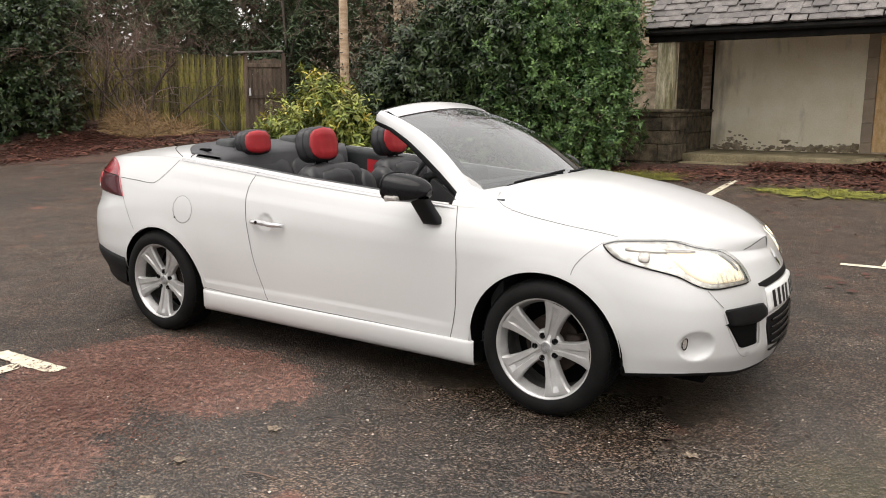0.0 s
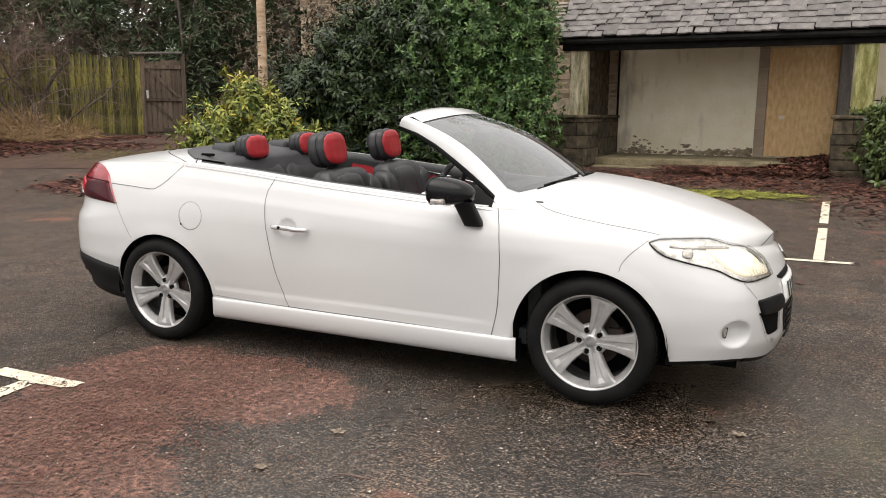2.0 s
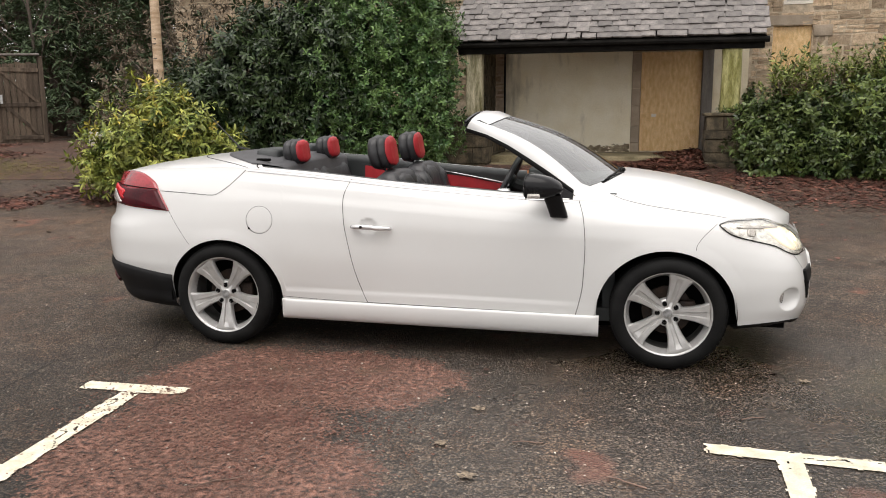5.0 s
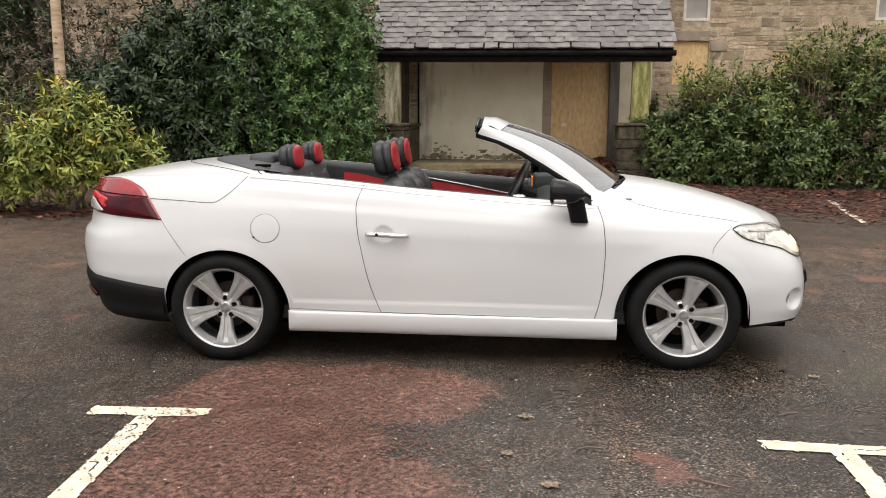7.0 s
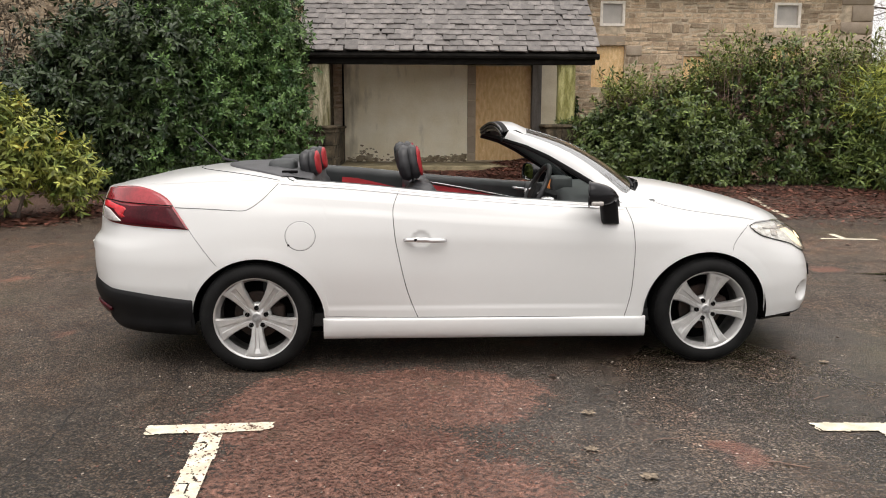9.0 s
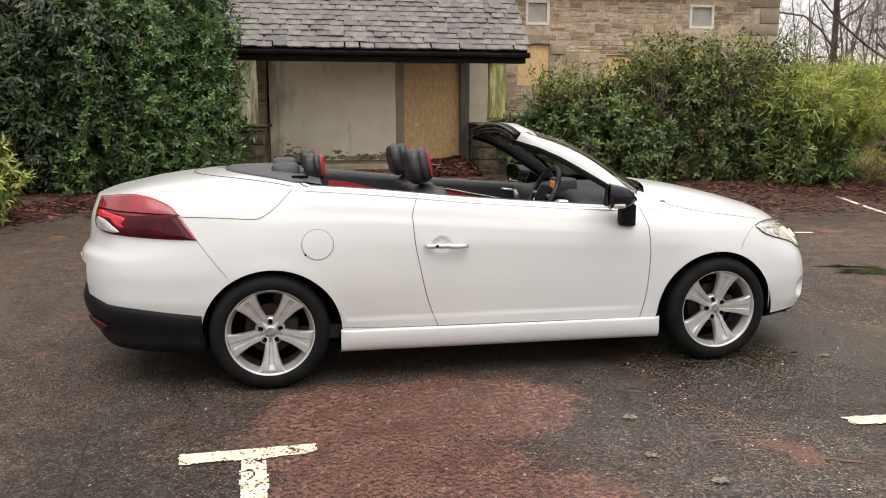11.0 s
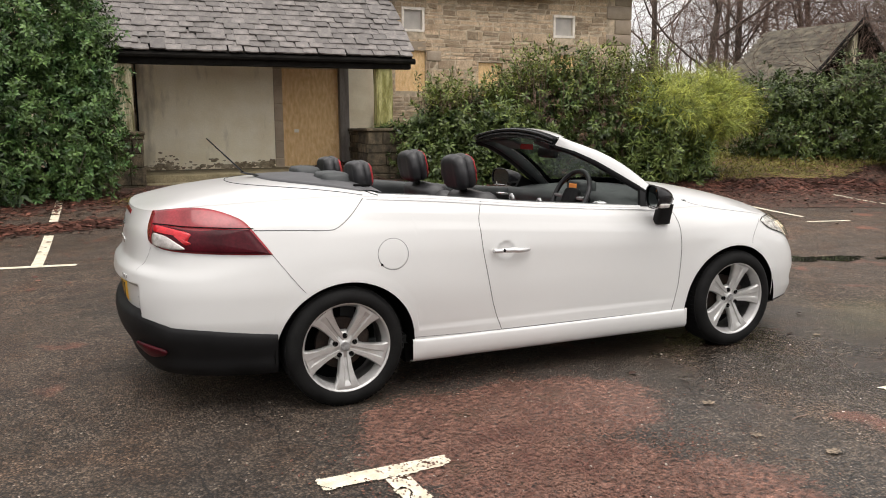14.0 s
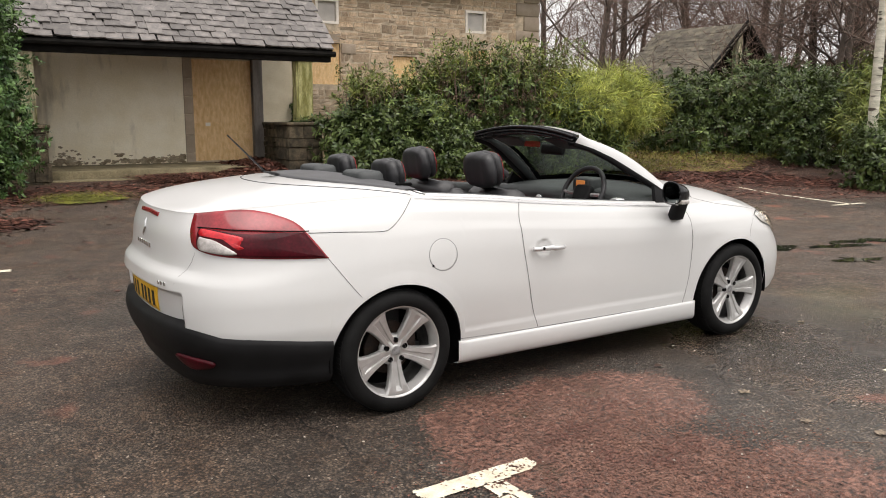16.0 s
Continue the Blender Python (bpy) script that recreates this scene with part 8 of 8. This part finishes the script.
def straw(base, rx, ry, h, count, seed):
    """A collapsed mound of pale dead grass."""
    r = np.random.default_rng(seed)
    gz = ground_at(*base)
    ob = new("dead_grass_tuft")
    ob.location = (base[0], base[1], gz)
    tagged(ob, "collapsed tuft of pale dead grass by the fence", "grass")
    u = r.normal(0, 1, (count, 3))
    u[:, 2] = abs(u[:, 2])
    u /= np.linalg.norm(u, axis=1)[:, None]
    u *= (0.55 + 0.45 * r.random(count))[:, None]
    v, f = rosettes(u * (rx, ry, h), u + (0, 0, 0.25), 0.42, 0.011, r, 1.0, 7)
    v[:, 2] = np.maximum(v[:, 2], 0.01 + 0.04 * r.random(len(v)))
    v[:, 2] += height(v[:, 0] + base[0], v[:, 1] + base[1]) - gz
    part("straw", tri_mesh("straw", v, f), M_DEADGRASS, ob)
    return ob


straw((-13.7, 9.2), 0.95, 0.65, 0.50, 700, 131)
straw((-12.9, 9.9), 0.6, 0.45, 0.28, 260, 132)


# ---- fence and gate ----
def span_thing(name, label, cat, a, c, z0, z1, plank, mat, post, seed, rails=(0.3, 0.8), behind=0.03):
    r = np.random.default_rng(seed)
    L = math.hypot(c[0] - a[0], c[1] - a[1])
    ob = new(name)
    ob.matrix_basis = pose(a[0], a[1], 0, 0, 0, math.degrees(math.atan2(c[1] - a[1], c[0] - a[0])))
    tagged(ob, label, cat)
    n = int(L / plank)
    for k in range(n):
        x = k * L / n
        t = (k + 0.5) / n
        zt, zb = z1[0] + (z1[1] - z1[0]) * t + r.normal(0, 0.02), z0[0] + (z0[1] - z0[0]) * t
        m = pose(x, r.normal(0, 0.006), 0, 0, r.normal(0, 0.25), r.normal(0, 1.0))
        part("plank", Build().box(0.004, L / n - 0.004, -0.011, 0.011, zb, zt).mesh("plank"), mat, ob, "", m)
    for q in rails:
        za, zc = z0[0] + (z1[0] - z0[0]) * q, z0[1] + (z1[1] - z0[1]) * q
        part("rail", Build().add([(0, behind - 0.02, za), (L, behind - 0.02, zc), (L, behind + 0.03, zc), (0, behind + 0.03, za), (0, behind - 0.02, za + 0.08), (L, behind - 0.02, zc + 0.08), (L, behind + 0.03, zc + 0.08), (0, behind + 0.03, za + 0.08)],
             [(0, 1, 5, 4), (1, 2, 6, 5), (2, 3, 7, 6), (3, 0, 4, 7), (4, 5, 6, 7), (3, 2, 1, 0)]).mesh("rail"), mat, ob)
    if post:
        for x in np.linspace(0, L, 3):
            t = x / L
            part("post", rounded(x - 0.045, x + 0.045, 0.03, 0.12, z0[0] + (z0[1] - z0[0]) * t - 0.1, z1[0] + (z1[1] - z1[0]) * t + 0.04, 0.008, 1), mat, ob)
    return ob


span_thing("board_fence", "tall close-boarded fence, green with algae", "fence", (-16.8, 7.15), (-12.80, 12.14), (0.98, 0.56), (2.85, 2.66), 0.145, M_FENCE, True, 140)
gate = span_thing("board_gate", "dark weathered ledged and braced board gate", "gate", (-12.74, 12.22), (-12.07, 12.87), (0.56, 0.64), (2.57, 2.61), 0.132, M_GATE, False, 141, (), 0.03)
gl = math.hypot(0.67, 0.65)
for q in (0.06, 0.47, 0.90):
    part("ledge", rounded(0.0, gl, -0.05, -0.012, 0.57 + 2.0 * q, 0.57 + 2.0 * q + 0.10, 0.005, 1), M_GATE, gate, "cross ledge")
for q in (0.12, 0.53):
    part("brace", Build().add([(0.04, -0.042, 0.61 + 2.0 * (q + 0.36)), (0.14, -0.042, 0.61 + 2.0 * (q + 0.36)), (gl - 0.03, -0.042, 0.57 + 2.0 * q), (gl - 0.13, -0.042, 0.57 + 2.0 * q),
                               (0.04, -0.013, 0.61 + 2.0 * (q + 0.36)), (0.14, -0.013, 0.61 + 2.0 * (q + 0.36)), (gl - 0.03, -0.013, 0.57 + 2.0 * q), (gl - 0.13, -0.013, 0.57 + 2.0 * q)],
                              [(0, 3, 2, 1), (0, 1, 5, 4), (2, 3, 7, 6), (1, 2, 6, 5), (3, 0, 4, 7)]).mesh("brace"), M_GATE, gate, "diagonal brace")
for x in (-0.05, gl + 0.06):
    part("gate_post", rounded(x - 0.06, x + 0.06, -0.03, 0.09, 0.4, 2.77, 0.01, 1), M_GATE, gate, "gate post")
part("cap_board", rounded(-0.25, gl + 0.15, -0.10, 0.12, 2.75, 2.80, 0.008, 1, pose(0, 0, 0, 0, -2, 0)), M_GREYWOOD, gate, "weathered grey capping board")
part("latch", rounded(0.02, 0.08, -0.06, -0.045, 1.58, 1.80, 0.004, 1), M_SATIN, gate, "pale hanging latch strap")
# pale debris behind the shrub
tagged(part("stone_slab", rounded(-0.35, 0.35, -0.05, 0.05, 0, 0.42, 0.02, 2, pose(-9.4, 11.6, 0.5, 14, 0, 20)), M_FRAME), "pale slab leaning by the path", "slab")


# ---- trees ----
def limb(b, p, d, L, rad, level, r, maxl, up=0.12, twigs=None, least=0.0):
    """Grows one limb and its branches."""
    n = 4 if level < 3 else 3
    pts, cur, dd = [np.array(p, float)], np.array(p, float), np.array(d, float)
    for k in range(n):
        dd = dd + r.normal(0, 0.18 + 0.03 * level, 3)
        dd[2] += up * 0.4
        dd /= np.linalg.norm(dd)
        cur = cur + dd * L / n
        pts.append(cur)
    rr = np.maximum(np.linspace(rad, rad * (0.62 if level < maxl else 0.3), n + 1), least)
    (twigs if twigs is not None and level >= 3 else b).tube(pts, rr, 7 if level < 2 else (5 if level < 3 else 3), False)
    if level >= maxl:
        return
    kids = (3, 4, 4, 4, 5)[min(level, 4)]
    for k in range(kids):
        t = 0.35 + 0.65 * (k + r.random() * 0.6) / kids
        i = min(int(t * n), n - 1)
        q = pts[i] + (pts[i + 1] - pts[i]) * (t * n - i)
        side = r.normal(0, 1, 3)
        side -= dd * (side @ dd)
        side /= np.linalg.norm(side)
        nd = dd * r.uniform(0.45, 0.9) + side * r.uniform(0.55, 0.95)
        nd /= np.linalg.norm(nd)
        limb(b, q, nd, L * r.uniform(0.52, 0.72), rr[i] * r.uniform(0.42, 0.6), level + 1, r, maxl, up, twigs, least)


def bare_tree(seed, h, rad, maxl=4, name="bare_tree", label="tall leafless winter tree", lean=0.05, bark=None):
    r = np.random.default_rng(seed)
    ob = new(name)
    tagged(ob, label, "tree", "leafless trees")
    b, tw = Build(), Build()
    top = np.array([r.normal(0, lean) * h, r.normal(0, lean) * h, h])
    pts = smooth_path([(0, 0, -0.2), top * 0.3 + r.normal(0, 0.1, 3), top * 0.65 + r.normal(0, 0.15, 3), top], 12)
    b.tube(pts, np.linspace(rad, rad * 0.25, 13), 10)
    for k in range(11):
        t = 0.22 + 0.75 * k / 11
        i = int(t * 12)
        a = 2.4 * k + r.random()
        d = np.array([math.cos(a), math.sin(a), 0.55 + 0.5 * t])
        limb(b, pts[i], d / np.linalg.norm(d), h * (0.42 - 0.24 * t), rad * (0.30 - 0.2 * t) + 0.008, 1, r, maxl, 0.12, tw, 0.0042)
    part("trunk", b.mesh("trunk", True), bark or M_BARK, ob, "dark trunk and limbs")
    tagged(part("twigwork", tw.mesh("twigs"), M_TWIG, ob, "fine bare twigs"), kind="stuff")
    return ob


t1 = bare_tree(201, 13, 0.17, 5)
t2 = bare_tree(202, 11, 0.13, 5)
t3 = bare_tree(203, 14, 0.21, 5)
spots = [(21.8, 20.5, t1, 0), (24.5, 22.5, t2, 40), (27.0, 24.0, t3, 80), (24.8, 18.0, t2, 150), (29.5, 22.0, t1, 200), (27.3, 16.5, t3, 10), (31, 17.5, t2, 250), (29, 13.2, t1, 120), (33, 14.5, t3, 300), (30, 9.5, t2, 60), (34, 10.5, t1, 330),
         (36, 20, t3, 140), (24.0, 11.2, t2, 30), (22.5, 10.5, t2, 280), (24.0, 8.4, t1, 100), (26.0, 11.2, t3, 200), (23.6, 13.6, t2, 20), (31, 27, t1, 15), (26, 29, t3, 222), (27.5, 12.8, t3, 75), (29.8, 15.6, t2, 190), (32.0, 12.0, t3, 20), (35.5, 16.5, t1, 310), (-9.0, 19.5, t2, 70), (-6.8, 20.5, t1, 160), (-12.5, 23, t3, 45)]
used = set()
for x, y, t, a in spots:
    m = pose(x, y, ground_at(x, y) - 0.1, 0, 0, a)
    if t.name not in used:
        used.add(t.name)
        t.matrix_basis = m
    else:
        copy_thing(t, m)
# slim tree behind the fence, twiggy brown shrub before it
slim = bare_tree(210, 6.0, 0.07, 3, "slim_tree", "slim bare tree behind the fence", 0.02, M_BARK)
slim.matrix_basis = pose(-13.6, 14.6, 0.5)
r = np.random.default_rng(212)
shrub = new("bare_shrub")
tagged(shrub, "reddish-brown leafless twiggy shrub by the fence", "shrub")
b, tw = Build(), Build()
for k in range(9):
    a = 2 * math.pi * k / 9
    d = np.array([0.55 * math.cos(a), 0.55 * math.sin(a), 1.0])
    limb(b, (0.1 * math.cos(a), 0.1 * math.sin(a), -0.1), d / np.linalg.norm(d), 2.6, 0.030, 1, r, 5, 0.03, tw)
tagged(part("stemwork", b.mesh("stems"), M_BARK, shrub), kind="stuff")
tagged(part("twigwork", tw.mesh("twigs"), M_TWIG, shrub, "dense reddish twigs"), kind="stuff")
shrub.matrix_basis = pose(-13.9, 9.7, 0.6)
copy_thing(shrub, pose(-15.2, 9.1, 0.85, 0, 0, 100))
tangle = copy_thing(shrub, pose(17.3, 10.9, 0.6, 0, 0, 40))
tagged(tangle, "leafless twiggy shrub tangled over the outbuilding")

# birches
def birch(x, y, h, rad, label, bark):
    ob = new("birch_tree")
    gz = ground_at(x, y)
    ob.location = (x, y, gz)
    tagged(ob, label, "tree")
    r = np.random.default_rng(int(abs(x * 10)))
    b = Build()
    pts = [(0.012 * math.sin(3 * t), 0.0, -0.1 + t * h) for t in np.linspace(0, 1, 14)]
    b.tube(pts, np.linspace(rad, rad * 0.55, 14), 14)
    part("trunk", b.mesh("trunk", True), bark, ob, "pale peeling trunk")
    for k in range(60):
        kn = Build()
        z, a = r.uniform(0.4, h * 0.95), r.random() * 2 * math.pi
        q = rad * (1 - 0.45 * z / h)
        w, tall = r.uniform(0.35, 1.25), r.choice([0.010, 0.014, 0.030], p=[0.5, 0.35, 0.15])
        kn.grid([[(q * 1.03 * math.cos(a + w * u), q * 1.03 * math.sin(a + w * u), z + v * tall * (1 - u * u) + 0.012 * u * u) for v in (-1.0, 0.0, 1.2)] for u in np.linspace(-1, 1, 7)])
        part("bark_scar", kn.mesh("scar", True), M_BARK, ob, "dark bark scar")
    lb = Build()
    for k in range(7):
        a = 2.1 * k
        limb(lb, (0, 0, h * (0.72 + 0.035 * k)), (math.cos(a) * 0.7, math.sin(a) * 0.7, 0.7), 1.2, 0.025, 2, r, 3)
    part("branches", lb.mesh("branches"), M_BARK, ob)
    return ob


birch(-5.57, 7.75, 7.0, 0.098, "birch with pale peachy peeling trunk", M_BIRCH)
birch(14.35, 4.75, 7.0, 0.11, "birch with pale grey-green bark beside the bays", M_PALEBIRCH)


def conifer(x, y, h, w, seed):
    r = np.random.default_rng(seed)
    ob = new("conifer_tree")
    gz = ground_at(x, y)
    ob.location = (x, y, gz)
    tagged(ob, "tall dark green conifer behind the fence", "tree", "conifers")
    part("trunk", Build().tube([(0, 0, -0.2), (0, 0, h * 0.5), (0, 0, h)], [0.2, 0.13, 0.03], 8).mesh("trunk", True), M_BARK, ob)
    P_, D_ = [], []
    for k in range(150):
        t = r.random() ** 0.8
        z = h * (0.10 + 0.9 * t)
        a, R = r.random() * 2 * math.pi, w * (1 - t) * r.uniform(0.55, 1.1) + 0.25
        for j in range(95):
            q = r.random()
            spread = 0.25 * q * R
            P_.append((R * q * math.cos(a) + r.normal(0, spread * 0.5), R * q * math.sin(a) + r.normal(0, spread * 0.5), z - 0.35 * R * q * q + r.normal(0, 0.08)))
            D_.append((0.3 * math.cos(a), 0.3 * math.sin(a), 1.0))
    v, f = leaf_mesh(np.array(P_), np.array(D_), 0.24, 0.045, r, 0.8)
    part("needles", tri_mesh("needles", v, f), M_CONIFER, ob, "dark needle sprays")
    return ob


for k, (x, y, h, w) in enumerate([(-16.5, 13.5, 9, 2.6), (-13.6, 15.5, 8, 2.4), (-11.3, 16.3, 9, 2.3), (-19, 10.5, 9, 2.8), (-14.8, 18.5, 10, 2.7), (-9.6, 14.4, 8.5, 1.3), (-18.5, 16, 10, 2.8), (-5.9, 15.5, 7.5, 1.7), (-22, 13, 10, 3), (-17, 18.5, 11, 2.8), (-12.3, 19.5, 11, 2.6), (-20.5, 15.5, 11, 2.8)]):
    conifer(x, y, h, w, 300 + k)
bush("ivy_scrub", "dark ivy-covered scrub behind the gate", (-8.4, 13.0), heap(-10.2, -6.4, 13.2, [2.2, 2.3, 2.6], 4, 240, 0.9), 9000, 0.14, 0.06, M_RHODO, 241, lumps=0.25)
bush("brown_scrub", "brownish winter scrub behind the birch", (-6.2, 10.5), heap(-8.6, -5.0, 11.2, [3.3, 4.2, 4.3, 3.6], 5, 242, 0.6), 9000, 0.09, 0.03, M_FARSCRUB, 243, lumps=0.3, depth=0.8)
# far woodland closing the view, with an unseen low ring added behind the camera
r = np.random.default_rng(260)
def far_points(a0, a1, d0, d1, z1, n):
    a, d = r.uniform(a0, a1, n), r.uniform(d0, d1, n)
    return np.column_stack([d * np.sin(a), d * np.cos(a), 0.4 + z1 * r.random(n) ** 1.6])


p = np.concatenate([far_points(0.55, 2.0, 42, 60, 4.0, 9000), far_points(-1.6, -0.42, 28, 45, 11.0, 22000), far_points(2.0, 4.68, 34, 46, 3.0, 6000)])
v, f = leaf_mesh(p, np.tile([0, -0.5, 0.8], (len(p), 1)), 0.9, 0.35, r)
tagged(part("far_woodland", tri_mesh("far_woodland", v, f), M_FARSCRUB), "distant brown winter woodland", "woodland", kind="stuff")
tw = Build()
for k in range(240):
    a, d = (r.uniform(0.55, 1.9), r.uniform(38, 55)) if k < 220 else (r.uniform(1.9, 4.68), r.uniform(28, 42))
    x, y, h = d * math.sin(a), d * math.cos(a), r.uniform(4, 11)
    tw.tube([(x, y, 0), (x + r.normal(0, 0.5), y, h * 0.5), (x + r.normal(0, 1.2), y, h)], [0.07, 0.05, 0.01], 3, False)
tagged(part("far_trunks", tw.mesh("far_trunks"), M_TWIG), "distant thin bare trunks and branches", "woodland", kind="stuff")

# ---- shed beyond the hedge ----
shed = new("slate_shed")
shed.matrix_basis = pose(18.4, 12.5, 0.1, 0, 0, -86)
tagged(shed, "old outbuilding with a mossy slate roof and open gable", "outbuilding")
part("wall", Build().box(-1.3, 1.3, -2.1, -1.8, 0, 2.2).box(-1.3, 1.3, 1.8, 2.1, 0, 2.2).box(-1.3, -1.0, -1.8, 1.8, 0, 2.2).mesh("wall"), M_STONEJ, shed, "dark stone wall")
sl = [[(-1.6, -2.5, 1.9), (1.6, -2.5, 1.9)], [(-1.6, 0, 3.95), (1.6, 0, 3.95)], [(-1.6, 2.5, 1.9), (1.6, 2.5, 1.9)]]
part("roof", Build().grid(sl, flip=True).grid([[(x, y, z - 0.1) for x, y, z in q] for q in sl]).mesh("roof"), M_TARBOARD, shed)
b = Build()
r = np.random.default_rng(270)
for side in (-1, 1):
    for j in range(26):
        for i in range(13):
            x = -1.65 + 3.2 * (i + 0.5 * (j % 2)) / 13
            t0, t1_ = j / 26, (j + 1.6) / 26
            y0, z0, y1, z1 = side * 2.53 * (1 - t0), 1.9 + 2.08 * t0 + 0.03, side * 2.53 * (1 - min(1, t1_)), 1.9 + 2.08 * min(1, t1_) + 0.012
            e = r.normal(0, 0.012, 2)
            q = [(x, y0, z0 + e[0]), (x + 0.24, y0, z0 + e[1]), (x + 0.24, y1, z1), (x, y1, z1)]
            b.add(q, [(0, 1, 2, 3) if side < 0 else (3, 2, 1, 0)])
tagged(part("slate_cover", b.mesh("slates"), M_SLATEJ, shed, "uneven mossy slates"), kind="stuff")
for side in (-1, 1):
    part("bargeboard", Build().add([(1.62, side * 2.55, 1.80), (1.62, 0, 3.92), (1.62, 0, 4.08), (1.62, side * 2.55, 1.96), (1.56, side * 2.55, 1.80), (1.56, 0, 3.92), (1.56, 0, 4.08), (1.56, side * 2.55, 1.96)], [(0, 1, 2, 3), (4, 7, 6, 5), (3, 2, 6, 7), (0, 4, 5, 1)]).mesh("barge"), M_TARBOARD, shed, "dark bargeboard")
part("gable_post", rounded(1.2, 1.4, -0.1, 0.1, 0, 3.7, 0.02, 1), M_POST, shed, "pale gable post")
